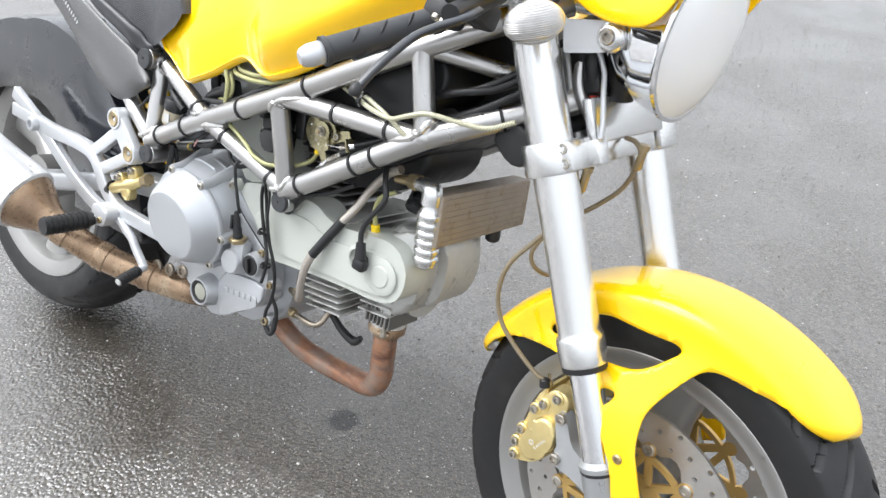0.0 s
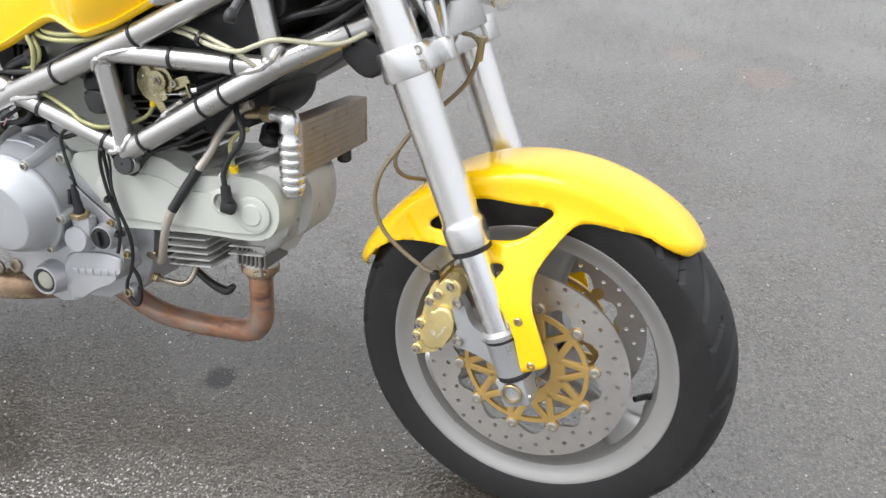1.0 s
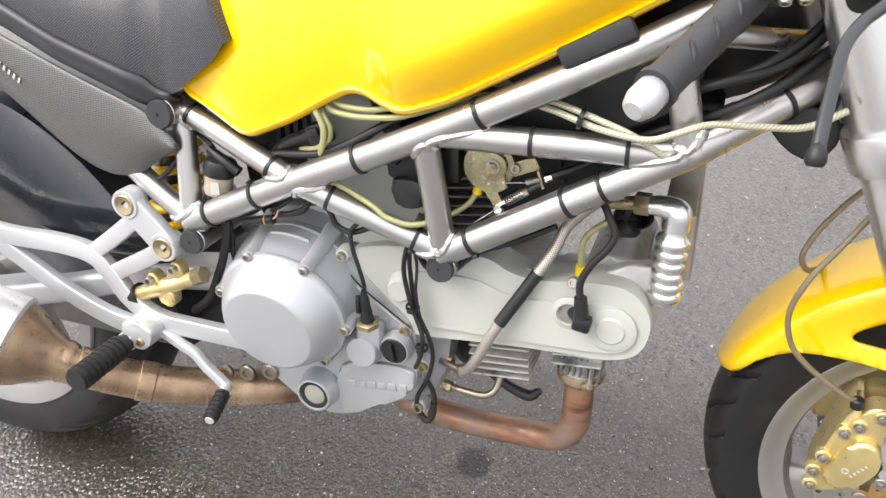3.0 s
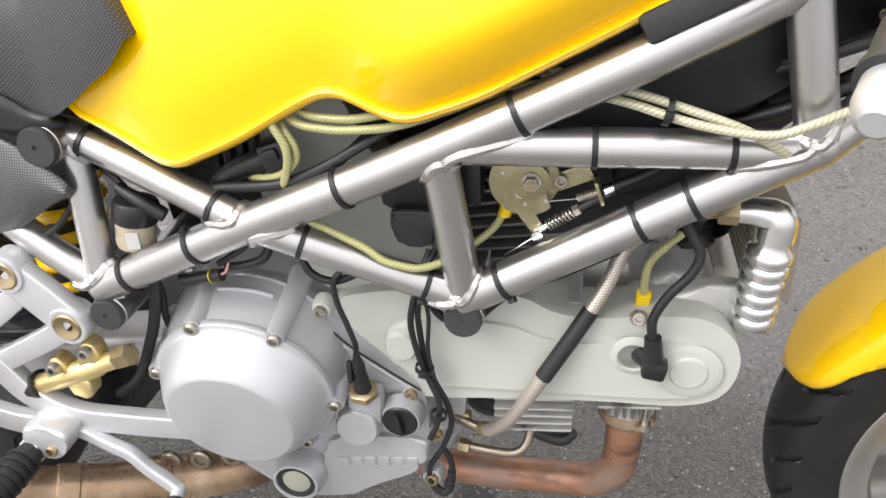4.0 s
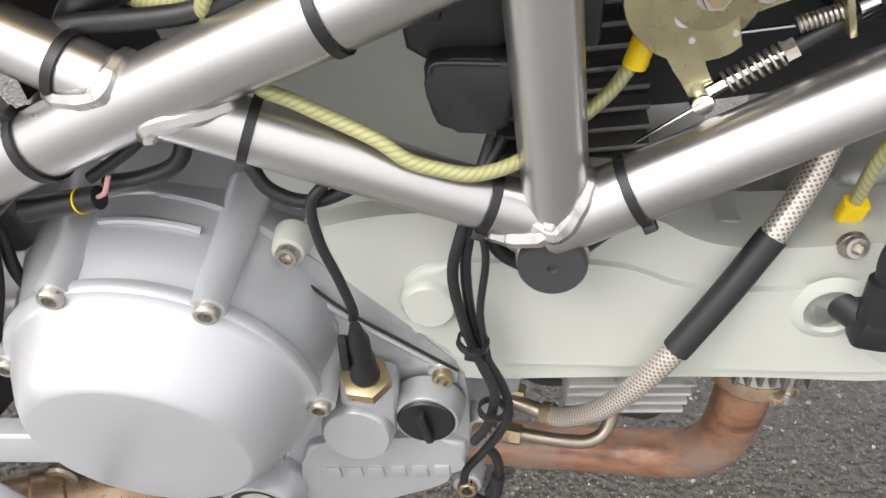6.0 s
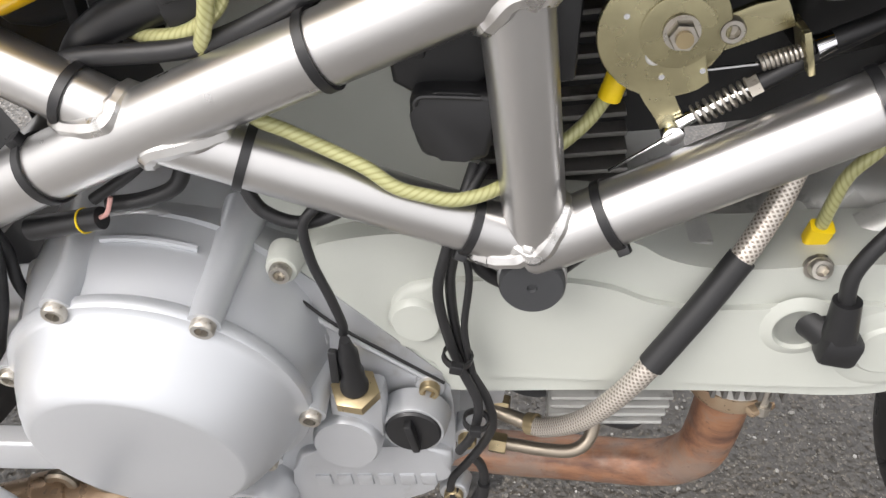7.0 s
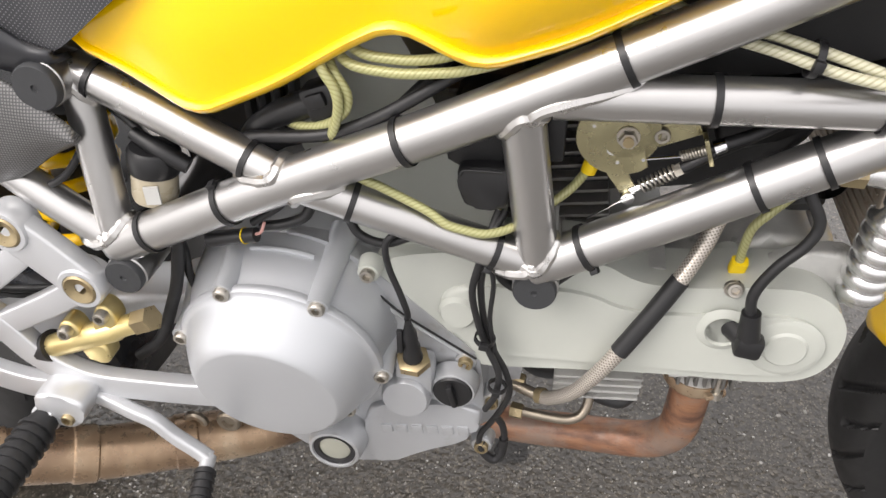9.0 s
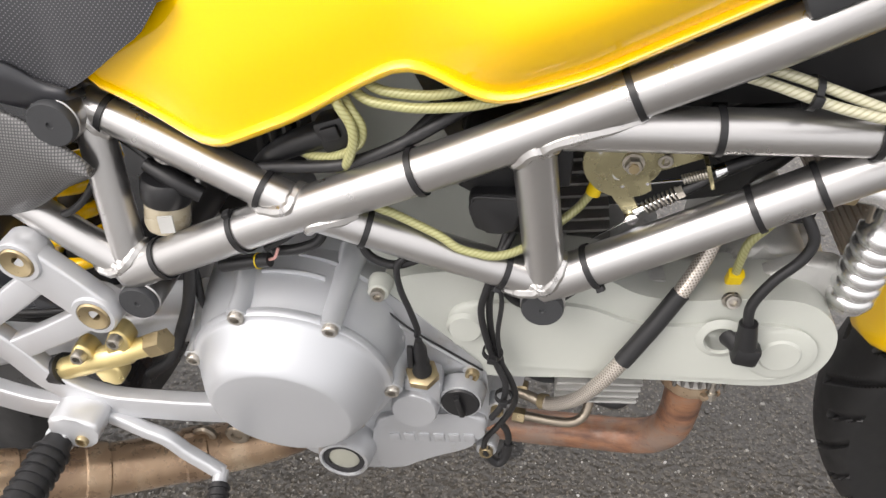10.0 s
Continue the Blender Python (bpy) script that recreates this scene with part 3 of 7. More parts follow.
    for node, run, branch, r, big in ((N_LOW, low_run, N_MID - N_LOW, 0.0150, TUBE), (N_LOW, low_run, N_CROSS - N_LOW, 0.0141, TUBE), (N_CROSS, main_run, N_TOP - N_CROSS, 0.0141, TUBE),
                                      (N_CROSS, main_run, N_LOW - N_CROSS, 0.0141, TUBE), (N_MID, V_TOP - N_CROSS, N_LOW - N_MID, 0.0150, TUBE), (N_MID, V_TOP - N_CROSS, N_FRONT - N_MID, 0.0147, TUBE),
                                      (N_FRONT, low_run, V_TOP - N_FRONT, 0.0150, TUBE), (N_FRONT, low_run, N_MID - N_FRONT, 0.0147, TUBE), (N_BACK, N_CROSS - N_BACK, N_TOP - N_BACK, 0.0138, TUBE),
                                      (N_BACK, N_CROSS - N_BACK, Vector((-0.079, 0.007, 0.053)), 0.0138, TUBE), (N_TOP, N_CROSS - N_TOP, N_BACK - N_TOP, 0.0138, 0.0141)):
        weld(node, run, branch, r, big)
    # cable ties round the tubes
    main_line = curve_points([N_BACK, N_CROSS, N_MID, V_TOP, HEAD_TOP], 60)
    mid_a, mid_b = N_MID + Vector((0.02, 0, 0.004)), N_FRONT - Vector((0.01, 0, 0.004))
    for a, b, s, r, tw in ((N_BACK, N_CROSS, 0.20, TUBE, 150), (N_BACK, N_CROSS, 0.665, TUBE, -80), (N_CROSS, N_MID, 0.52, TUBE, 170), (N_TOP, N_CROSS, 0.10, 0.0141, 180), (N_TOP, N_CROSS, 0.82, 0.0141, 180),
                           (N_CROSS, N_LOW, 0.245, 0.0141, 160), (N_CROSS, N_LOW, 0.815, 0.0141, 60), (N_LOW, N_FRONT, 0.13, TUBE, 60), (N_LOW, N_FRONT, 0.545, TUBE, 170), (N_LOW, N_FRONT, 0.69, TUBE, 170), (mid_a, mid_b, 0.40, 0.0148, 140),
                           (mid_a, mid_b, 0.80, 0.0148, 170), (N_MID, V_TOP, 0.25, TUBE, 110), (N_FRONT, HEAD_LOW, 0.52, TUBE, 150)):
        at = a.lerp(b, s)
        if r == TUBE and a is not N_LOW and a is not N_FRONT:
            at = min(main_line, key=lambda q: (q - at).length)
        zip_tie(at, b - a, r, root, turned=tw)
    return root


build_frame()


# ---- front wheel, brakes, mudguard, fork ----
def wheel_turn(profile, seg=96, centre=HUB, bm=None):
    return turn(profile, centre, (0, -1, 0), seg, bm)


def tyre_mesh(centre, radius, bead, width, seg, sipes, lean):
    """A road tyre with slanting grooves cut into its tread."""
    across = 66
    rows = []
    r_crown = width * 0.56
    for i in range(seg):
        a = 2 * math.pi * i / seg
        row = []
        for j in range(across + 1):
            s = -1 + 2 * j / across
            if abs(s) < 0.72:
                y = width * 0.5 * math.sin(s / 0.72 * 1.25) / math.sin(1.25)
                r = radius - r_crown * (1 - math.cos(s / 0.72 * 1.0)) * 0.9
            else:
                k = (abs(s) - 0.72) / 0.28
                r0 = radius - r_crown * (1 - math.cos(1.0)) * 0.9
                r = r0 + (bead - r0) * k
                y = math.copysign(width * 0.5 * (1 + 0.02 * math.sin(k * 3.1) - 0.16 * k * k), s)
            if abs(s) < 0.74:
                q = abs(s) / 0.74
                phase = (a * sipes / (2 * math.pi) + lean * q + (0.5 if s > 0 else 0)) % 1.0
                second = (a * sipes / (2 * math.pi) + lean * 0.8 * q + (0.05 if s > 0 else 0.55)) % 1.0
                if (phase < 0.10 and 0.08 < q < 0.93) or (second < 0.085 and 0.45 < q < 0.98):
                    r -= 0.0065
            row.append((centre.x + r * math.cos(a), centre.y + y, centre.z + r * math.sin(a)))
        rows.append(row)
    return sheet(rows + rows[:1])


def rotor_mesh(centre, y, inner, outer, thickness=0.005, cells=72, bands=4):
    """A brake disc with staggered drilled holes."""
    bm = bmesh.new()
    grid, hole_rings = [], []
    for side in (0, 1):
        yy = y + (thickness / 2 if side else -thickness / 2)
        scallop = [inner + 0.012 * max(0.0, math.cos(2 * math.pi * (10 * k / cells - 0.828))) ** 0.6 for k in range(cells)]
        g = [[bm.verts.new((centre.x + (scallop[k] if r == inner else r) * math.cos(2 * math.pi * k / cells), yy, centre.z + (scallop[k] if r == inner else r) * math.sin(2 * math.pi * k / cells))) for k in range(cells)] for r in np.linspace(inner, outer, bands + 1)]
        grid.append(g)
        rings = {}
        for b in range(bands):
            for k in range(cells):
                quad = [g[b][k], g[b][(k + 1) % cells], g[b + 1][(k + 1) % cells], g[b + 1][k]]
                if b == 0 or (k + 2 * b) % 4 != 0:
                    bm.faces.new(quad)
                    continue
                c = sum((v.co for v in quad), Vector()) / 4
                start = math.atan2(quad[0].co.z - c.z, quad[0].co.x - c.x)
                spin = 1 if (quad[1].co - c).cross(quad[0].co - c).y > 0 else -1
                ring = [bm.verts.new(c + 0.0036 * Vector((math.cos(start + spin * math.pi / 4 * m), 0, math.sin(start + spin * math.pi / 4 * m)))) for m in range(8)]
                for q in range(4):
                    bm.faces.new((quad[q], ring[2 * q], ring[2 * q + 1]))
                    bm.faces.new((quad[q], ring[2 * q + 1], ring[(2 * q + 2) % 8], quad[(q + 1) % 4]))
                rings[b, k] = ring
        hole_rings.append(rings)
    for key, ring in hole_rings[0].items():
        other = hole_rings[1][key]
        for m in range(8):
            bm.faces.new((ring[m], ring[(m + 1) % 8], other[(m + 1) % 8], other[m]))
    for b in (0, bands):
        for k in range(cells):
            l = (k + 1) % cells
            bm.faces.new((grid[0][b][k], grid[0][b][l], grid[1][b][l], grid[1][b][k]))
    return bm


def build_front_wheel():
    c = HUB
    wheel = part("front_wheel", wheel_turn([(0.0, -0.05), (0.030, -0.05), (0.034, -0.04), (0.034, 0.04), (0.030, 0.05), (0.0, 0.05)], 40), RIM, bike, "silver cast front wheel with a black road tyre", STEERED)
    part("tyre", tyre_mesh(c, 0.299, 0.213, 0.122, 512, 16, 0.75), TYRE, wheel, "black rubber tyre with slanting grooves")
    half = [(0.206, 0.0), (0.204, 0.02), (0.199, 0.034), (0.206, 0.042), (0.214, 0.047), (0.2245, 0.050), (0.2265, 0.053), (0.2235, 0.0565), (0.217, 0.0555), (0.210, 0.049), (0.195, 0.046), (0.190, 0.036), (0.188, 0.02), (0.187, 0.0)]
    ring = [(r, -h) for r, h in half] + [(r, h) for r, h in half[::-1]]
    part("rim", wheel_turn(ring + ring[:1], 120), RIM, wheel, "silver cast rim")
    for a in (-33, 87, 207):
        d = Vector((math.cos(radians(a)), 0, math.sin(radians(a))))
        t = Vector((-d.z, 0, d.x))
        rows = []
        for s, wide, deep in ((0.028, 0.030, 0.036), (0.07, 0.024, 0.030), (0.12, 0.024, 0.026), (0.165, 0.032, 0.028), (0.196, 0.050, 0.034)):
            rows.append([c + d * s + t * wide * p + Vector((0, deep * q, 0)) for p, q in rounded(1, 1, 0.5, 3)])
        part("spoke", sheet(rows, close=True), RIM, wheel)
    d = Vector((math.cos(radians(-9)), 0, math.sin(radians(-9))))
    part("valve", sweep([c + d * 0.194 + Vector((0, -0.012, 0)), c + d * 0.18 + Vector((0, -0.022, 0)), c + d * 0.166 + Vector((0, -0.04, 0))], [0.006, 0.005, 0.0045], 10, 4), RUBBER, wheel, "black rubber tyre valve")
    for sign in (-1, 1):
        y = 0.068 * sign
        part("brake_disc", rotor_mesh(c, y, 0.108, 0.1585), ROTOR, wheel, "drilled steel brake disc on an ochre carrier")
        bm = bmesh.new()
        ring = [(0.040, -0.003), (0.062, -0.003), (0.062, 0.003), (0.040, 0.003), (0.040, -0.003)]
        turn(ring, c + Vector((0, y, 0)), (0, -1, 0), 54, bm)
        part("carrier_ring", turn([(0.0905, -0.0032), (0.0975, -0.0032), (0.0975, 0.0032), (0.0905, 0.0032), (0.0905, -0.0032)], c + Vector((0, y, 0)), (0, -1, 0), 72), CARRIER, wheel)
        for k in range(10):
            a = radians(11.8 + 36 * k)
            tip = c + Vector((0.1055 * math.cos(a), y, 0.1055 * math.sin(a)))
            for da in (-0.314, 0.314):
                foot = c + Vector((0.054 * math.cos(a + da), y, 0.054 * math.sin(a + da)))
                part("carrier_arm", sweep([foot, tip], 1.0, 8, 0, True, rounded(0.0054, 0.0031, 0.15, 2), up=(0, 1, 0)), CARRIER, wheel)
            part("carrier_lug", turn([(0, -0.0033), (0.0105, -0.0033), (0.0105, 0.0033), (0, 0.0033)], tip, (0, -1, 0), 16), CARRIER, wheel)
        part("carrier", bm, CARRIER, wheel, "gold carrier of the brake disc")
        for k in range(10):
            a = radians(11.8 + 36 * k)
            tip = c + Vector((0.1065 * math.cos(a), y + sign * 0.002, 0.1065 * math.sin(a)))
            part("disc_button", turn([(0.0085, 0), (0.0085, 0.004), (0.007, 0.005), (0.004, 0.005), (0.0035, 0.0035), (0, 0.0035)], tip, (0, sign, 0), 14), STEEL, wheel)
    return wheel


build_front_wheel()


MID = 0.0  # the fork's middle plane
SPREAD = 0.115


def along_fork(d, side=-1, y=SPREAD, fore=0.0):
    """A place on a fork leg's axis, d metres above the axle."""
    return HUB + Vector((0, MID, 0)) + Vector((0.004, 0, 0)) + STEM * d + Vector((fore * math.cos(RAKE), side * y, fore * math.sin(RAKE)))


def build_fork():
    for side in (-1, 1):
        foot = along_fork(0, side)
        leg = part("fork_leg", turn([(0.0262, 0.221), (0.0302, 0.223), (0.0312, 0.227), (0.0312, 0.256), (0.0300, 0.260), (0.0282, 0.262), (0.0276, 0.268), (0.0270, 0.36), (0.0280, 0.44), (0.0284, 0.486), (0.0284, 0.60), (0.0270, 0.69), (0.0255, 0.715), (0.024, 0.717), (0, 0.717)], foot, STEM, 48), ALU, bike, "brushed aluminium upside-down fork leg", STEERED)
        part("dust_seal", turn([(0.0215, 0.213), (0.029, 0.215), (0.0298, 0.2235), (0.0215, 0.2235)], foot, STEM, 40), RUBBER, leg)
        part("slider", turn([(0.0212, 0.085), (0.0212, 0.222)], foot, STEM, 40), CHROME, leg, "chromed lower fork tube")
        bm = turn([(0, 0.016), (0.0250, 0.016), (0.0258, 0.019), (0.0258, 0.080), (0.0272, 0.083), (0.0272, 0.0885), (0.0225, 0.093), (0.0213, 0.094)], foot, STEM, 40)
        part("fork_foot", bm, GREYCAST, leg, "cast silver fork foot")
        for d in (0.020, 0.0805):
            part("foot_ring", turn([(0.0256, d - 0.0045), (0.0263, d - 0.003), (0.0263, d + 0.003), (0.0256, d + 0.0045)], foot, STEM, 40), DARKMETAL, leg)
        lug = foot + Vector((-0.003, -side * 0.007, -0.005))
        bm = block((0.044, 0.054, 0.050), Matrix.Translation(lug) @ Matrix.Rotation(-RAKE, 4, "Y"), 0.006)
        part("axle_clamp", bm, GREYCAST, leg)
        part("axle_end", turn([(0.0160, -0.02), (0.0160, 0.006), (0.0150, 0.007), (0.0128, 0.007), (0.0122, -0.03), (0, -0.03)], lug + Vector((0, side * 0.026, 0)), (0, side, 0), 28), BRASS, leg, "hollow axle end")
        for dx, dz in ((0.026, -0.004), (0.022, -0.016)):
            part("pinch_bolt", turn([(0, 0), (0.0042, 0), (0.0042, 0.006), (0, 0.006)], lug + Vector((dx - 0.004, side * 0.02, dz)), (1, 0, 0.3), 10), STEEL, leg)
    # lower yoke
    y_at = 0.486
    for height, name, thickness in ((y_at, "lower_yoke", 0.040), (0.695, "upper_yoke", 0.026)):
        bm = bmesh.new()
        for side in (-1, 1):
            turn([(0.0270, -thickness / 2), (0.0355, -thickness / 2), (0.0368, -thickness / 2 + 0.003), (0.0368, thickness / 2 - 0.003), (0.0355, thickness / 2), (0.0270, thickness / 2)], along_fork(height, side), STEM, 48, bm)
        m = Matrix.Translation(along_fork(height, -1, 0, 0.000)) @ Matrix.Rotation(-RAKE, 4, "Y")
        block((0.074, 0.160, thickness * 0.9), m, 0.005, bm)
        for side in (-1, 1):
            block((0.026, 0.050, thickness * 0.95), Matrix.Translation(along_fork(height, side, 0.112, 0.028)) @ Matrix.Rotation(-RAKE, 4, "Y"), 0.004, bm)
        if name == "lower_yoke":
            block((0.014, 0.172, 0.056), Matrix.Translation(along_fork(0.522, -1, 0, 0.040)) @ Matrix.Rotation(-RAKE, 4, "Y"), 0.003, bm)
        yoke = part(name, bm, ALU, bike, "machined aluminium fork yoke", STEERED)
        for side in (-1, 1):
            for up in (-0.008, 0.010):
                spot = along_fork(height + up, side, 0.1315, 0.031)
                part("clamp_bolt", socket_bolt(0.0068, 0.007), STEEL, yoke, m=facing(spot, (0, side, 0)))
    return yoke


build_fork()


from mathutils.geometry import delaunay_2d_cdt


def build_mudguard():
    """Front mudguard: a domed strip over the tyre that runs down into a slotted panel and a stay on each side."""
    lo, hi, n = 46.0, 163.0, 60
    angles = [lo + (hi - lo) * i / n for i in range(n + 1)]
    rows = []
    for i, a in enumerate(angles):
        t = i / n
        u = min(t, 1 - t) / 0.10
        taper = math.sqrt(max(0.02, 1 - (1 - min(1, u)) ** 2))
        deep = float(np.interp(t, [0, 0.1, 0.9, 1.0], [0.014, 0.0225, 0.0225, 0.014]))
        rows.append([HUB + Vector(((0.3130 - deep * abs(q) ** 3) * math.cos(radians(a)), 0.067 * taper * math.sin(q * math.pi / 2) - 0.004, (0.3130 - deep * abs(q) ** 3) * math.sin(radians(a)))) for q in np.linspace(-1, 1, 25)])
    edge = 0.3130 - 0.0225
    outer = [(150.8, 0.2895), (147, 0.284), (142, 0.272), (136, 0.252), (128, 0.230), (120, 0.210), (113, 0.194), (107, 0.186), (101, 0.187), (99, 0.181), (100, 0.174), (103, 0.165), (105.5, 0.158), (105, 0.150), (99, 0.125), (89, 0.095), (62, 0.040), (55, 0.037), (46, 0.058), (42, 0.071), (45, 0.080), (59, 0.092), (72, 0.114), (80, 0.135), (84, 0.165), (85, 0.182), (83.5, 0.205), (81, 0.234), (78.5, 0.253), (75.5, 0.262), (72, 0.267), (66, 0.275), (62.5, 0.283), (59.2, 0.2895)]
    top = [(a, edge) for a in angles if 59 < a < 151]
    slot = [(129, 0.258), (128.5, 0.264), (126, 0.267), (118, 0.269), (113, 0.274), (108, 0.274), (103, 0.268), (96, 0.263), (88, 0.265), (86, 0.261), (86, 0.255), (88, 0.245), (91, 0.231), (94.5, 0.220), (99, 0.215), (110, 0.219), (119, 0.233), (127, 0.251)]

    def flat(a, r):
        # the stay hangs a little behind the hub's upright
        return (r * math.cos(radians(a)) - 0.010 * min(1, max(0, (0.23 - r) / 0.08)), r * math.sin(radians(a)))

    def inside(p, ring):
        hit = False
        for a, b in zip(ring, ring[1:] + ring[:1]):
            if (a.y > p.y) != (b.y > p.y) and p.x < (b.x - a.x) * (p.y - a.y) / (b.y - a.y) + a.x:
                hit = not hit
        return hit

    bow = [flat(*q) for q in outer]
    soft = [bow[0]] + [q for a, b in zip(bow, bow[1:]) for q in ((0.75 * a[0] + 0.25 * b[0], 0.75 * a[1] + 0.25 * b[1]), (0.25 * a[0] + 0.75 * b[0], 0.25 * a[1] + 0.75 * b[1]))] + [bow[-1]]
    rim = [Vector(q) for q in soft + [flat(*q) for q in top]]
    gap = [Vector(q) for q in softened([flat(*q) for q in slot], 2)]
    loose = [p for p in (Vector((x * 0.007, z * 0.007)) for x in range(-45, 35) for z in range(0, 45)) if inside(p, rim) and not inside(p, gap) and min((p - q).length for q in rim + gap) > 0.0035]
    edges = [(k, (k + 1) % len(rim)) for k in range(len(rim))] + [(len(rim) + k, len(rim) + (k + 1) % len(gap)) for k in range(len(gap))]
    pts, _, tris, *_ = delaunay_2d_cdt(rim + gap + loose, edges, [], 0, 1e-6)

    def depth(r):
        x = np.array([0.02, 0.10, 0.13, 0.17, 0.21, 0.25, 0.275, edge, 0.31])
        y = np.array([0.136, 0.1365, 0.133, 0.122, 0.104, 0.0885, 0.0838, 0.083, 0.083])
        return float(np.mean(np.interp([r - 0.008, r, r + 0.008], x, y))) if r < 0.27 else float(np.interp(r, x, y))

    bm = sheet(rows)
    for side in (-1, 1):
        vs = [bm.verts.new(HUB + Vector((p.x, side * (depth(p.length) - 0.016 + 0.006 * min(1, max(0, (0.26 - p.length) / 0.09))) - 0.004, p.y))) for p in pts]
        for t in tris:
            c = sum((pts[k] for k in t), Vector((0, 0))) / len(t)
            if inside(c, rim) and not inside(c, gap):
                bm.faces.new([vs[k] for k in t])
    bmesh.ops.delete(bm, geom=[v for v in bm.verts if not v.link_faces], context="VERTS")
    bmesh.ops.remove_doubles(bm, verts=bm.verts[:], dist=0.0004)
    guard = part("front_mudguard", bm, YELLOW, bike, "glossy yellow front mudguard", STEERED, sharp=80)
    thick(guard, 0.0035)
    for side in (-1, 1):
        for a, r in ((86, 0.112), (54.4, 0.0566)):
            x, z = flat(a, r)
            p = HUB + Vector((x, side * 0.1255 - 0.004, z))
            part("stay_bolt", turn([(0.0065, -0.003), (0.0065, 0.003), (0.005, 0.0045), (0.0028, 0.0045), (0.0024, 0.002), (0, 0.002)], p, (0, side, 0), 16), BRASS, guard)
    return guard


build_mudguard()


def build_caliper(side):
    y = 0.068 * side
    out = softened([(0.415, 0.286), (0.425, 0.284), (0.455, 0.297), (0.480, 0.332), (0.480, 0.385), (0.488, 0.410), (0.478, 0.424), (0.455, 0.422), (0.447, 0.404), (0.436, 0.386), (0.428, 0.347), (0.420, 0.313)], 2)
    bm = plate(out, y + side * 0.008, y + side * 0.034, 0.005)
    cal = part("brake_caliper", bm, GOLD, bike, "champagne gold brake caliper with a domed piston housing", STEERED)
    part("inner_half", plate(out, y - side * 0.008, y - side * 0.030, 0.006), GOLD, cal)
    part("bridge", plate(softened([(0.412, 0.285), (0.425, 0.284), (0.440, 0.350), (0.452, 0.420), (0.440, 0.416), (0.424, 0.360)], 1), y - side * 0.028, y + side * 0.030, 0.004), GOLD, cal)
    dome = softened([(0.4445, 0.372), (0.4600, 0.381), (0.4765, 0.376), (0.4815, 0.353), (0.4770, 0.336), (0.4600, 0.307), (0.4440, 0.301), (0.4290, 0.309), (0.4275, 0.325), (0.4361, 0.348)], 2)
    part("piston_housing", plate(dome, y + side * 0.028, y + side * 0.0455, 0.006, segments=4), GOLD, cal)
    # the maker's print as plain pale bars
    for k in range(5):
        part("print_bar", block((0.0020, 0.0004, 0.0034), Matrix.Translation((0.4555 + 0.0030 * k, y + side * 0.0456, 0.3290 + 0.0048 * k)) @ Matrix.Rotation(radians(-57), 4, "Y"), 0), WHITE, cal)
    part("print_mark", turn([(0.0040, 0), (0.0040, 0.0005), (0.0026, 0.0005), (0.0026, 0)], (0.4485, y + side * 0.0454, 0.3345), (0, side, 0), 24), WHITE, cal)
    for x, z in ((0.4688, 0.4131), (0.4498, 0.3944), (0.4379, 0.3808), (0.4238, 0.3384), (0.4182, 0.3145), (0.4190, 0.2919)):
        part("bolt_seat", turn([(0.0095, -0.006), (0.0090, 0.002), (0.0078, 0.003), (0, 0.003)], (x, y + side * 0.0335, z), (0, side, 0), 20), GOLD, cal)
        part("caliper_bolt", socket_bolt(0.0062, 0.006), STEEL, cal, m=facing((x, y + side * 0.0355, z), (0, side, 0)))
    part("bleed_nipple", turn([(0.004, 0), (0.004, 0.010), (0.0025, 0.011), (0.0025, 0.02), (0, 0.02)], (0.446, y + side * 0.022, 0.414), (-0.3, 0, 1), 10), BRASS, cal)
    # bracket from the fork foot
    out = softened([(0.4728, 0.3941), (0.4825, 0.4035), (0.4939, 0.3882), (0.5030, 0.3645), (0.5144, 0.3543), (0.5400, 0.3450), (0.585, 0.312), (0.575, 0.285), (0.5390, 0.3050), (0.5077, 0.3150), (0.4860, 0.3160), (0.4780, 0.3215), (0.4790, 0.3345), (0.4880, 0.3380), (0.4790, 0.3632)], 2)
    part("bracket", plate(out, side * 0.088, side * 0.108, 0.003), GREYCAST, cal, "grey alloy caliper bracket")
    for x, z in ((0.4831, 0.3923), (0.4868, 0.3287)):
        part("bracket_bolt", socket_bolt(0.0085, 0.007), STEEL, cal, m=facing((x, side * 0.1075, z), (0, side, 0)))
    cal.matrix_basis = STEERED @ Matrix.Translation((0.016, 0, 0.011))
    return cal


for s in (-1, 1):
    build_caliper(s)


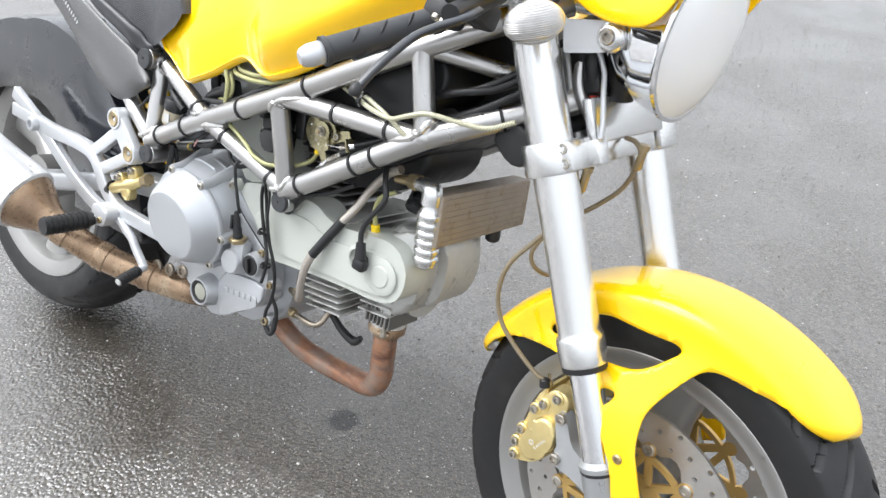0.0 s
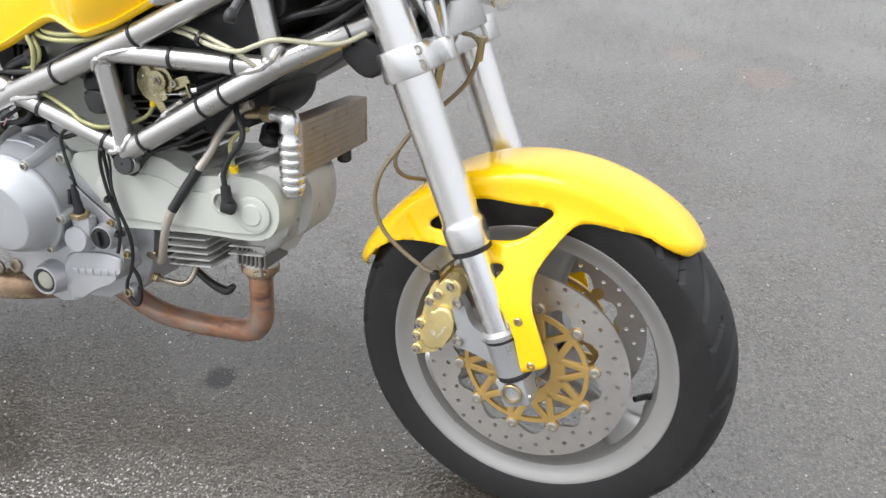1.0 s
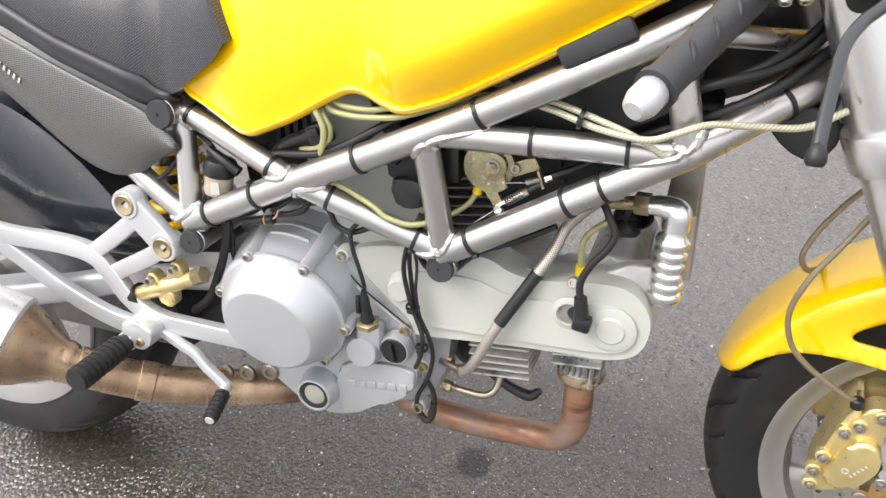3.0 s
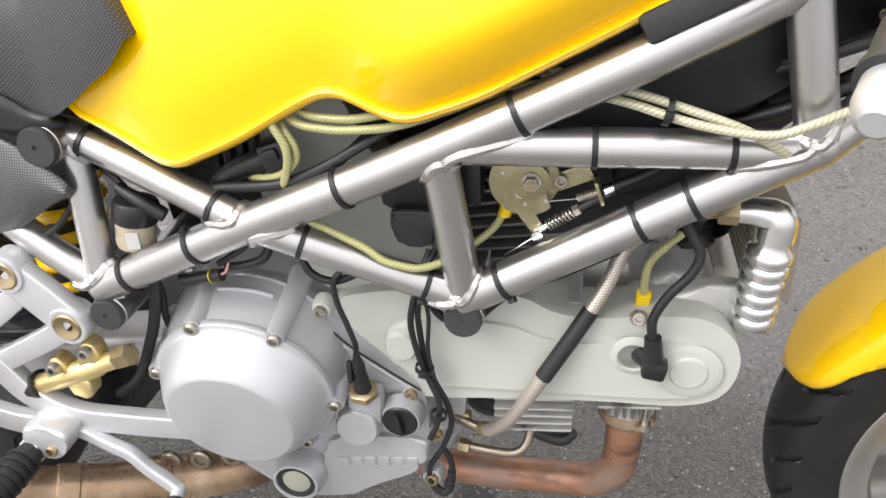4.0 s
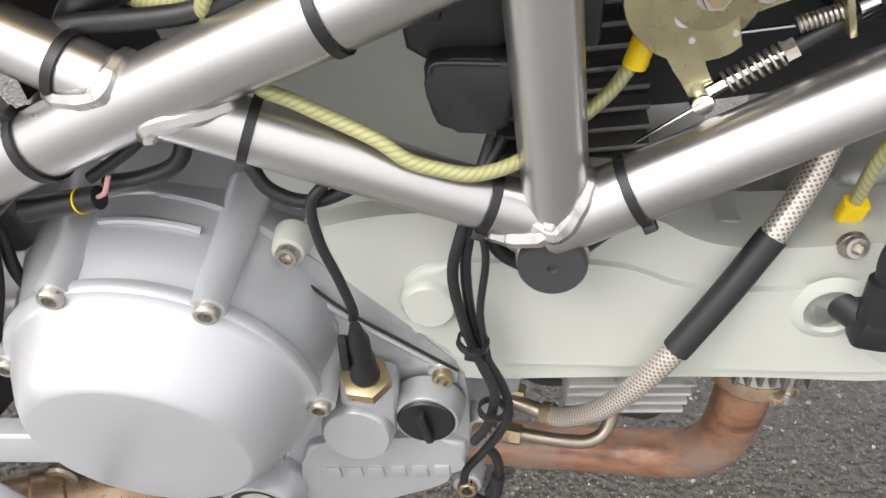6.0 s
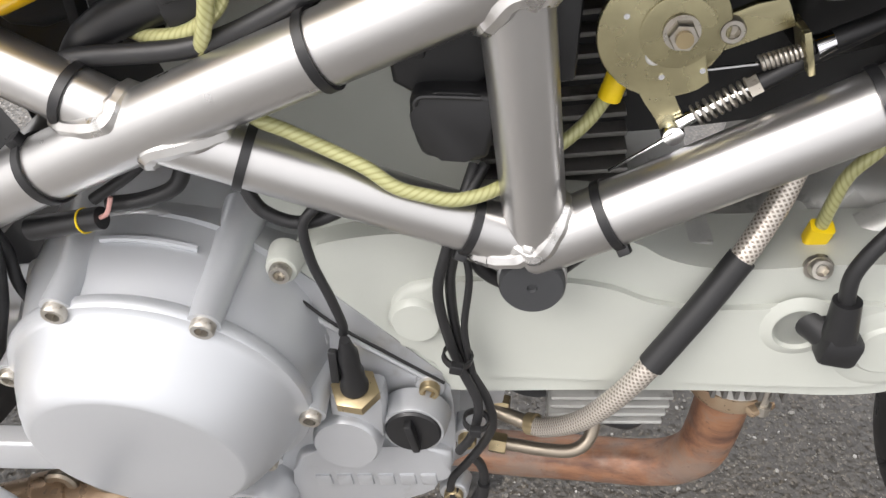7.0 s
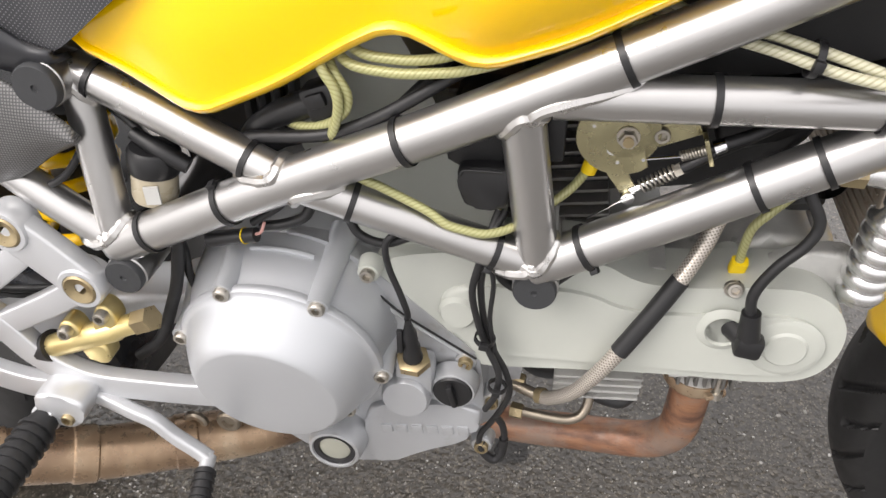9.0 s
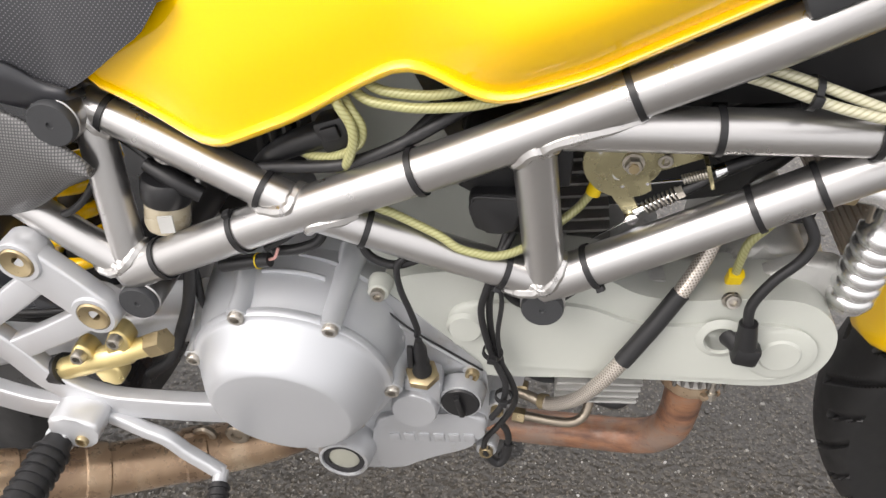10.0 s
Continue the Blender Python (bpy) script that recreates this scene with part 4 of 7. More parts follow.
# ---- engine ----
def build_engine():
    eng = part("engine", plate(softened([(-0.330, 0.420), (-0.300, 0.530), (-0.200, 0.560), (-0.060, 0.560), (-0.020, 0.500), (-0.020, 0.380), (-0.040, 0.290), (-0.160, 0.255), (-0.300, 0.300)], 2), 0.12, -0.085, 0.01), CAST, bike, "silver air-cooled twin engine")
    # right crankcase cover with a raised ledge
    out = softened([(-0.158, 0.522), (-0.066, 0.436), (-0.056, 0.425), (-0.052, 0.345), (-0.066, 0.322), (-0.110, 0.300), (-0.150, 0.268), (-0.205, 0.262), (-0.245, 0.290), (-0.300, 0.330), (-0.322, 0.420), (-0.290, 0.510), (-0.240, 0.545), (-0.190, 0.540)], 2)
    part("side_cover", plate(out, -0.080, -0.122, 0.005), CAST, eng, "silver cast side cover")
    part("ledge", plate(softened([(-0.165, 0.345), (-0.148, 0.360), (-0.058, 0.372), (-0.053, 0.348), (-0.067, 0.322), (-0.110, 0.300), (-0.150, 0.270), (-0.166, 0.280)], 2), -0.118, -0.1285, 0.004), CAST, eng)
    # raised lip along the joint with the belt cover, and the dark gap beside it
    edge = [(-0.170, 0.516), (-0.160, 0.506), (-0.129, 0.473), (-0.095, 0.449), (-0.062, 0.427)]
    part("cover_lip", sweep([(x - 0.003, -0.1225, z - 0.003) for x, z in edge], 0.0024, 8, 6), CAST, eng)
    part("joint_gap", sweep([(x + 0.0015, -0.1262, z + 0.0015) for x, z in edge], 0.0011, 6, 6), RUBBER, eng)
    # clutch cover: drum, flange with bolt bosses, tapered dome and flat face
    c = Vector((-0.2225, 0, 0.4365))
    lean = Matrix.Translation(c + Vector((0, -0.1565, 0))) @ Matrix.Rotation(radians(10.9), 4, "X") @ Matrix.Translation(-c - Vector((0, -0.165, 0)))
    part("clutch_cover", turn([(0.098, 0.075), (0.094, 0.125), (0.0865, 0.150), (0.0850, 0.158), (0.0872, 0.160), (0.0880, 0.1640), (0.0865, 0.1675), (0.0825, 0.1688), (0.0810, 0.171), (0.0765, 0.1825), (0.0690, 0.1955), (0.0638, 0.2022), (0.0603, 0.2054), (0.0586, 0.2064), (0.0576, 0.2066), (0.030, 0.2066), (0, 0.2066)], c, (0, -1, 0), 96), CLUTCH, eng, "round silver clutch cover with a flat face", lean)
    for a in (112, 60, -6, 171, 220, 305):
        p = c + 0.0870 * Vector((math.cos(radians(a)), 0, math.sin(radians(a))))
        q = c + 0.0965 * Vector((math.cos(radians(a)), 0, math.sin(radians(a))))
        part("bolt_boss", sweep([q + Vector((0, -0.090, 0)), p + Vector((0, -0.14, 0)), p + Vector((0, -0.167, 0))], [0.013, 0.0098, 0.0088], 18, 4), CLUTCH, eng, m=lean)
        part("cover_bolt", socket_bolt(0.0066, 0.006), STEEL, eng, m=lean @ facing(p + Vector((0, -0.166, 0))))
    # a raised rib across the top of the drum
    arc = [c + Vector((0.0945 * math.cos(radians(a)), -0.128, 0.0945 * math.sin(radians(a)))) for a in range(70, 104, 4)]
    part("rib", sweep(arc, 0.0022, 8, 2), CLUTCH, eng, m=lean)
    # oil pressure switch, filler cap, sight glass
    part("switch_boss", turn([(0.024, 0), (0.0215, 0.024), (0.0195, 0.027), (0, 0.027)], Vector((-0.119, -0.124, 0.392)), (0, -1, 0.05), 28), CAST, eng)
    part("switch_tower", block((0.034, 0.022, 0.042), Matrix.Translation((-0.112, -0.134, 0.412)), 0.006), CAST, eng)
    up = Vector((-0.02, -0.18, 1)).normalized()
    base = Vector((-0.1115, -0.142, 0.431))
    part("switch_nut", hex_nut(0.0150, 0.0075), BRASS, eng, "brass hexagon", facing(base, up))
    part("oil_switch", turn([(0.0085, 0), (0.0085, 0.003), (0.0074, 0.005), (0.0074, 0.016), (0.0062, 0.019), (0.0062, 0.034), (0.0046, 0.038), (0.0030, 0.046), (0, 0.046)], base + up * 0.0085, up, 24), PLASTIC, eng, "black oil pressure switch boot")
    part("switch_clip", block((0.005, 0.0045, 0.024), Matrix.Translation(base + up * 0.034 + Vector((-0.0078, -0.004, 0))), 0.001), PLASTIC, eng)
    f = Vector((-0.0785, -0.1255, 0.3995))
    part("filler_neck", turn([(0.0225, 0), (0.0200, 0.013), (0.0190, 0.015), (0.0172, 0.015)], f, (0, -1, 0), 36), CAST, eng)
    part("oil_filler_cap", turn([(0.0174, 0.010), (0.0174, 0.0155), (0.0162, 0.0170), (0, 0.0170)], f, (0, -1, 0), 36), PLASTIC, eng, "black oil filler cap with a grip bar")
    part("cap_grip", block((0.0050, 0.009, 0.024), Matrix.Translation(f + Vector((0, -0.0185, 0))) @ Matrix.Rotation(radians(-14), 4, "Y"), 0.0012), PLASTIC, eng)
    g = Vector((-0.1915, -0.1205, 0.3073))
    part("sight_rim", turn([(0.030, 0), (0.0265, 0.022), (0.0240, 0.028), (0.0215, 0.0285), (0.0205, 0.026), (0.0205, 0.02)], g, (0, -1, 0), 40), CAST, eng)
    part("sight_gasket", turn([(0.0206, 0.02), (0.0206, 0.0265), (0.0160, 0.0265), (0.0150, 0.024)], g, (0, -1, 0), 40), RUBBER, eng)
    part("sight_glass", turn([(0.0152, 0.02), (0.0152, 0.0245), (0.012, 0.0262), (0, 0.0268)], g, (0, -1, 0), 36), SIGHT, eng, "milky oil sight glass")
    # raised maker's lettering as plain bars on the ledge
    for k in range(6):
        x = -0.143 + k * 0.0145
        part("raised_bar", block((0.0105, 0.003, 0.0105), Matrix.Translation((x, -0.1287, 0.333 + 0.13 * (x + 0.10))) @ Matrix.Rotation(radians(-8), 4, "Y"), 0.0008), CAST, eng)
    for x, y, z, r in ((-0.148, -0.131, 0.5165, 0.0062), (-0.0695, -0.122, 0.4222, 0.0065), (-0.139, -0.122, 0.456, 0.0065), (-0.046, -0.118, 0.372, 0.0062), (-0.055, -0.110, 0.300, 0.007), (-0.060, -0.1, 0.345, 0.006)):
        part("boss", turn([(r * 1.75, -0.012), (r * 1.45, 0.002), (r * 1.35, 0.0028), (0, 0.0028)], (x, y, z), (0, -1, 0), 22), BELT if z > 0.5 else CAST, eng)
        part("case_bolt", socket_bolt(r, 0.006), BRASS if x > -0.08 else STEEL, eng, m=facing((x, y - 0.002, z)))
    # belt covers: one along the lying cylinder, one up the standing cylinder
    lie = softened([(-0.158, 0.513), (-0.110, 0.534), (-0.020, 0.542), (0.034, 0.542), (0.060, 0.525), (0.098, 0.523), (0.150, 0.532), (0.197, 0.533), (0.226, 0.500), (0.219, 0.452), (0.184, 0.434), (0.110, 0.433), (0.020, 0.425), (-0.074, 0.414), (-0.152, 0.438)], 3)
    part("belt_cover", plate(lie, -0.070, -0.121, 0.009, segments=4), BELT, eng, "pale grey plastic timing belt cover")
    inner = softened([(-0.100, 0.504), (-0.020, 0.512), (0.026, 0.512), (0.056, 0.498), (0.100, 0.499), (0.155, 0.509), (0.194, 0.506), (0.211, 0.484), (0.203, 0.456), (0.178, 0.445), (0.000, 0.438), (-0.080, 0.434)], 3)
    part("belt_cover_step", plate(inner, -0.116, -0.1255, 0.006, segments=4), BELT, eng)
    stand = softened([(-0.150, 0.500), (-0.215, 0.640), (-0.215, 0.720), (-0.170, 0.750), (-0.125, 0.720), (-0.090, 0.640), (-0.050, 0.590), (-0.040, 0.520)], 3)
    part("belt_cover_upper", plate(stand, -0.060, -0.105, 0.010, segments=4), BELT, eng, "pale grey plastic timing belt cover")
    for x, z, r, d in ((-0.0765, 0.479, 0.0145, 0.0045), (0.1806, 0.478, 0.0165, 0.0035), (0.1806, 0.478, 0.026, 0.0016)):
        part("round_boss", turn([(r * 1.12, 0), (r, d * 0.7), (r * 0.92, d), (0, d)], (x, -0.125, z), (0, -1, 0), 36), BELT, eng)
    part("boot_recess", turn([(0.021, 0), (0.0165, 0.0025), (0.0140, 0.003), (0.0130, 0.0005), (0, 0.0005)], (0.132, -0.125, 0.490), (0, -1, 0), 32), BELT, eng)
    # lying cylinder: barrel, fins, head, exhaust port
    ax = Vector((1, 0, 0.10)).normalized()
    part("lying_barrel", turn([(0.058, 0), (0.058, 0.12), (0.062, 0.13), (0.062, 0.2), (0, 0.2)], (-0.02, 0.0, 0.425), ax, 32), FIN, eng)
    nrm = Matrix.Rotation(radians(-5.7), 4, "Y")
    for k in range(14):
        z = 0.352 + 0.0125 * k
        wide = 0.100 - 0.004 * max(0, 3 - k)
        part("fin", block((0.078, 2 * wide, 0.0032), Matrix.Translation((0.046, 0.0, z + 0.006)) @ nrm, 0.0012), FIN, eng)
    head = softened([(0.128, 0.535), (0.185, 0.548), (0.212, 0.525), (0.216, 0.450), (0.192, 0.400), (0.128, 0.378)], 2)
    part("lying_head", plate(head, 0.085, -0.068, 0.012), FIN, eng, "grey cast cylinder head")
    part("head_cap", plate(softened([(0.150, 0.530), (0.215, 0.556), (0.236, 0.525), (0.205, 0.470), (0.150, 0.480)], 2), -0.076, -0.092, 0.006), FIN, eng)
    for k in range(5):
        part("head_fin", block((0.062, 0.150 - 0.004 * k, 0.0034), Matrix.Translation((0.140, -0.002, 0.390 + 0.0125 * k)) @ nrm, 0.001), FIN, eng)
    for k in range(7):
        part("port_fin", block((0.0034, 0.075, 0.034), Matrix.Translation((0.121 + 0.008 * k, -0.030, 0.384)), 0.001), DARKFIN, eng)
    part("rocker_cover", plate(softened([(0.195, 0.530), (0.224, 0.532), (0.236, 0.475), (0.220, 0.424), (0.195, 0.410)], 2), 0.06, -0.030, 0.012), FIN, eng)
    # standing cylinder, its fins in the darkened grey
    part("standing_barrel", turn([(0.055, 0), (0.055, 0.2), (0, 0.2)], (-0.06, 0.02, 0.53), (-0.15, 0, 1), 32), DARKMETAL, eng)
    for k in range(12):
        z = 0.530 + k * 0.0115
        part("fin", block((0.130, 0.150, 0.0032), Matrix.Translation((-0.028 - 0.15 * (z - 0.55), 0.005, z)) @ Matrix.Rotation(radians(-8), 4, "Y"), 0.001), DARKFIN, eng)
    return eng


SIGHT = surface("sight_glass_milky", (0.30, 0.30, 0.25), rough=0.15, vary=0.08, grain=60)
build_engine()


LINK_RUN = [(-0.22, -0.040, 0.258), (-0.28, -0.088, 0.260), (-0.34, -0.122, 0.266), (-0.43, -0.172, 0.284), (-0.50, -0.220, 0.322), (-0.53, -0.242, 0.344)]


def build_exhaust():
    pipe = part("exhaust_header", sweep([(0.142, -0.033, 0.378), (0.142, -0.032, 0.335), (0.142, -0.029, 0.295), (0.139, -0.023, 0.258), (0.124, -0.014, 0.230), (0.098, -0.007, 0.216), (0.068, -0.003, 0.211), (0.03, 0.001, 0.206), (-0.03, 0.004, 0.203), (-0.10, 0.010, 0.208), (-0.22, 0.030, 0.242)], 0.0200, 28, 10), EXHAUST, bike, "heat-browned copper coloured exhaust pipe")
    part("flange", turn([(0.022, -0.006), (0.031, -0.006), (0.032, 0), (0.031, 0.006), (0.026, 0.008), (0.024, 0.014), (0.0215, 0.016)], (0.142, -0.033, 0.355), (0, 0, -1), 36), BRONZE, pipe, "tan heat-stained exhaust flange")
    part("flange_ear", block((0.022, 0.074, 0.008), Matrix.Translation((0.142, -0.033, 0.355)) @ Matrix.Rotation(radians(28), 4, "Z"), 0.003), BRONZE, pipe)
    part("port", turn([(0.030, -0.012), (0.028, 0.004), (0.026, 0.04)], (0.142, -0.033, 0.370), (0, 0, 1), 28), FIN, pipe)
    for dy in (-0.036, 0.036):
        p = Vector((0.142 - dy * 0.45, -0.032 + dy * 0.85, 0.352))
        part("stud", turn([(0, 0), (0.006, 0), (0.006, 0.008), (0.0035, 0.008), (0.0035, 0.05), (0, 0.05)], p, (0, 0, 1), 8), STEEL, pipe)
    rear = part("exhaust_link_pipe", sweep(LINK_RUN, 0.0265, 30, 10), BRONZE, bike, "bronze-tinted exhaust link pipe with welded bands")
    run = curve_points(LINK_RUN, 10)
    for k, s in enumerate((0.0, 0.34, 0.62)):
        p = run[22 + 9 * k]
        part("band", turn([(0.0265, -0.012), (0.0285, -0.010), (0.0285, 0.010), (0.0265, 0.012)], p, run[23 + 9 * k] - run[21 + 9 * k], 30), BRONZE, rear)
    ax = Vector((-0.40, -0.15, 0.20)).normalized()
    tip = Vector((-0.512, -0.228, 0.331))
    muffler = part("muffler", turn([(0.0, 0.074), (0.058, 0.074), (0.0645, 0.078), (0.0650, 0.085), (0.0650, 0.52), (0.055, 0.53), (0, 0.53)], tip, ax, 48), MUFFLER, bike, "polished alloy muffler with a bronze cone")
    part("cone", turn([(0.0272, 0.0), (0.0300, 0.010), (0.0290, 0.014), (0.036, 0.030), (0.052, 0.058), (0.0600, 0.078)], tip, ax, 48), BRONZE, muffler, "bronze-tinted inlet cone")
    return pipe


build_exhaust()


def build_cooler():
    """Oil cooler across the bike: finned core, side tank with a ribbed union, hose ends."""
    lean = Matrix.Rotation(radians(-3), 4, "Y")
    c = Vector((0.236, -0.004, 0.596))
    core = part("oil_cooler", block((0.034, 0.226, 0.078), Matrix.Translation(c) @ lean, 0.003), COOLER, bike, "brown-grey finned oil cooler")
    for k in range(8):
        z = -0.031 + k * 0.0089
        part("cooler_fin", block((0.037, 0.222, 0.0016), Matrix.Translation(c) @ lean @ Matrix.Translation((0, 0, z)), 0.0005), COOLER, core)
    for s in (-1, 1):
        part("side_tank", block((0.036, 0.010, 0.078), Matrix.Translation(c) @ lean @ Matrix.Translation((0, s * 0.116, 0)), 0.004), COOLER, core)
    # ribbed vertical union
    top, low = Vector((0.233, -0.126, 0.640)), Vector((0.231, -0.110, 0.524))
    prof = [(0, -0.004), (0.012, -0.004), (0.016, 0.0)]
    length = (top - low).length
    for k in range(6):
        h = 0.004 + k * 0.0138
        prof += [(0.0162, h), (0.0180, h + 0.0014), (0.0190, h + 0.004), (0.0190, h + 0.008), (0.0180, h + 0.0104), (0.0162, h + 0.0118)]
    prof += [(0.0125, 0.092), (0.0125, length), (0, length)]
    part("ribbed_union", turn(prof, low, top - low, 32), ALU, core, "ribbed silver hose union")
    part("elbow", sweep([top + Vector((0, 0, -0.022)), top + Vector((-0.001, 0, -0.004)), top + Vector((-0.016, 0.003, 0.0)), top + Vector((-0.030, 0.005, -0.001))], [0.0150, 0.0150, 0.0120, 0.0100], 20, 6), ALU, core)
    part("elbow_nut", hex_nut(0.0125, 0.016, 0.004), BRASS, core, m=facing(top + Vector((-0.030, 0.006, -0.001)), (-1, 0.12, -0.05)))
    part("hose_nipple", sweep([top + Vector((-0.044, 0.008, -0.002)), top + Vector((-0.075, 0.012, -0.008))], [0.008, 0.007], 16, 0), BRASS, core)
    part("rubber_mount", turn([(0.008, 0), (0.012, 0.004), (0.012, 0.02), (0.008, 0.024)], (0.240, 0.050, 0.560), (0.1, 0, -1), 20), RUBBER, core)
    part("rubber_mount", turn([(0, -0.004), (0.011, -0.002), (0.015, 0.003), (0.016, 0.012), (0.0145, 0.014), (0.0165, 0.017), (0.0165, 0.026), (0.012, 0.031), (0, 0.032)], (0.176, -0.072, 0.610), (0.1, -0.5, -0.85), 24), RUBBER, core)
    core.location = (0.0, 0.018, -0.012)
    return core


build_cooler()


# ---- tank, seat, side panel, rear end ----
EDGE_X = [-0.347, -0.339, -0.300, -0.250, -0.188, -0.132, -0.108, -0.082, -0.055, 0.0, 0.09, 0.20, 0.30]
EDGE_Z = [0.728, 0.701, 0.683, 0.659, 0.687, 0.721, 0.731, 0.719, 0.710, 0.731, 0.781, 0.846, 0.904]


def build_tank():
    rows = []
    n = 66
    # finer steps near the rolled edge
    across = [math.copysign(1 - (1 - abs(q)) ** 1.6, q) for q in np.linspace(-1, 1, 81)]
    for i in range(n + 1):
        x = -0.345 + (0.30 + 0.345) * i / n
        z0 = float(np.mean([np.interp(x + d, EDGE_X, EDGE_Z) for d in (-0.012, -0.006, 0, 0.006, 0.012)]))
        step = 1 / (1 + math.exp(-(x + 0.075) / 0.016))
        beside = min(1.0, max(0.0, (-0.225 - x) / 0.095))  # drawn in beside the seat
        w = 0.166 + 0.010 * step - 0.10 * max(0, x - 0.16) - 0.014 * beside * beside * (3 - 2 * beside)
        crown = 0.965 - 1.1 * (x - 0.02) ** 2
        row = []
        for s in across:
            f = abs(s)
            # from the rolled lower edge up the flank and over the crown
            if f > 0.86:
                k = (1 - f) / 0.14
                y, z = w + 0.0045 - 0.012 * (1 - k) ** 2.5 - 0.0080 * max(0, k - 0.72) / 0.28, z0 + 0.013 * k ** 1.2
            else:
                k = f / 0.86
                z = z0 + 0.013 + (crown - z0 - 0.013) * (math.cos(k * math.pi / 2) ** 0.62)
                h = z - z0 - 0.013
                swell = math.sin(min(1, h / 0.050) * math.pi / 2) * max(0.0, 1 - max(0.0, h - 0.050) / 0.16)
                y = (w - 0.001) * (math.sin(k * math.pi / 2) ** 0.55) + (0.005 + 0.024 * step) * swell
            row.append((x, -math.copysign(y, -s) if s else 0, z))
        rows.append(row)
    tank = part("fuel_tank", sheet(rows), YELLOW, bike, "glossy yellow fuel tank")
    part("tank_bumper", block((0.074, 0.014, 0.021), Matrix.Translation((0.140, -0.176, 0.806)) @ Matrix.Rotation(radians(-29), 4, "Y"), 0.004), BLACKRUB, tank, "black rubber tank bumper")
    return tank


tank = build_tank()


def build_seat():
    low = ([-0.80, -0.70, -0.570, -0.494, -0.418, -0.393, -0.383, -0.375, -0.3616, -0.345], [0.830, 0.805, 0.765, 0.732, 0.7035, 0.692, 0.688, 0.6865, 0.6905, 0.699])
    crease = ([-0.80, -0.70, -0.560, -0.4855, -0.411, -0.380, -0.3652, -0.3528, -0.3445, -0.3354, -0.320, -0.2984, -0.2761, -0.264, -0.2602], [0.852, 0.830, 0.789, 0.756, 0.730, 0.720, 0.7075, 0.7028, 0.7025, 0.7075, 0.718, 0.7344, 0.750, 0.7657, 0.7728])
    # the flank draws in towards the tank
    wide = ([-0.80, -0.50, -0.40, -0.38, -0.355, -0.34, -0.30, -0.26], [0.157, 0.172, 0.1670, 0.1610, 0.1590, 0.163, 0.169, 0.174])
    rows = []
    for i in range(47):
        x = -0.80 + 0.456 * i / 46
        zl, zc, w = float(np.interp(x, *low)), float(np.interp(x, *crease)), float(np.interp(x, *wide))
        rows.append([(x, -w + 0.016, zl - 0.002), (x, -w + 0.006, zl), (x, -w, zl + 0.3 * (zc - zl)), (x, -w - 0.0015, zl + 0.7 * (zc - zl)), (x, -w - 0.0005, zc)])
    seat = part("seat", sheet(rows), SKIRT, bike, "black vinyl seat with a dotted grip pattern")
    thick(seat, 0.005, 1)
    part("seam", sweep([(r[4][0], r[4][1] - 0.0015, r[4][2]) for r in rows[::4] + rows[-1:]], 0.0016, 8, 4), PLASTIC, seat)
    rows = []
    for i in range(73):
        x = -0.80 + 0.540 * i / 72
        zc = float(np.mean([np.interp(x + d, *crease) for d in (-0.003, 0, 0.003)]))
        w = float(np.interp(x, *wide)) + 0.0005
        top = 0.850 + 0.20 * max(0, -0.45 - x)
        row = []
        for j in range(29):
            a = math.pi * j / 28
            c, s = math.cos(a), math.sin(a)
            z = zc + (top - zc) * s ** 0.8
            back = 0.55 * max(0.0, z - 0.772) * min(1.0, max(0.0, (x + 0.42) / 0.14))
            row.append((x - back, -w * math.copysign(abs(c) ** 0.5, c), z))
        rows.append(row)
    # the front end rounds inwards against the tank
    for fore, part_in in ((0.0025, 0.985), (0.0035, 0.95), (0.0035, 0.80), (0.003, 0.4), (0.003, 0.02)):
        rows.append([(x + fore, y * part_in, 0.80 + (z - 0.80) * part_in) for x, y, z in rows[72]])
    part("seat_cover", sheet(rows), VINYL, seat, "black dotted vinyl")
    return seat


build_seat()


def build_side_panel():
    top = [(-0.3395, 0.6430), (-0.344, 0.651), (-0.3530, 0.6575), (-0.3743, 0.6755), (-0.3945, 0.687), (-0.459, 0.706), (-0.574, 0.7515), (-0.70, 0.803), (-0.80, 0.84)]
    low = [(-0.3400, 0.6395), (-0.3450, 0.6335), (-0.354, 0.6280), (-0.3709, 0.6203), (-0.404, 0.5935), (-0.450, 0.5815), (-0.514, 0.610), (-0.600, 0.690), (-0.73, 0.762)]
    rows = []
    for (x0, z0), (x1, z1) in zip(top, low):
        rows.append([(x0 + (x1 - x0) * k / 8, -0.162 - 0.014 * math.sin(math.pi * (0.12 + 0.8 * k / 8)) + (0.003 if k == 8 else 0), z0 + (z1 - z0) * k / 8) for k in range(9)])
    panel = part("side_panel", sheet(rows), CARBON, bike, "woven carbon side panel")
    thick(panel, 0.006, -1)
    smooth(panel, 2)
    # maker's print as plain pale bars
    for k in range(22):
        x = -0.688 + k * 0.0064
        z = 0.759 - 0.707 * (x + 0.635)
        part("print_bar", block((0.0030, 0.0004, 0.0070), Matrix.Translation((x, -0.1775, z)) @ Matrix.Rotation(radians(35), 4, "Y"), 0), WHITE, panel)
    return panel


build_side_panel()

AXLE = Vector((-0.840, 0.0, 0.312))


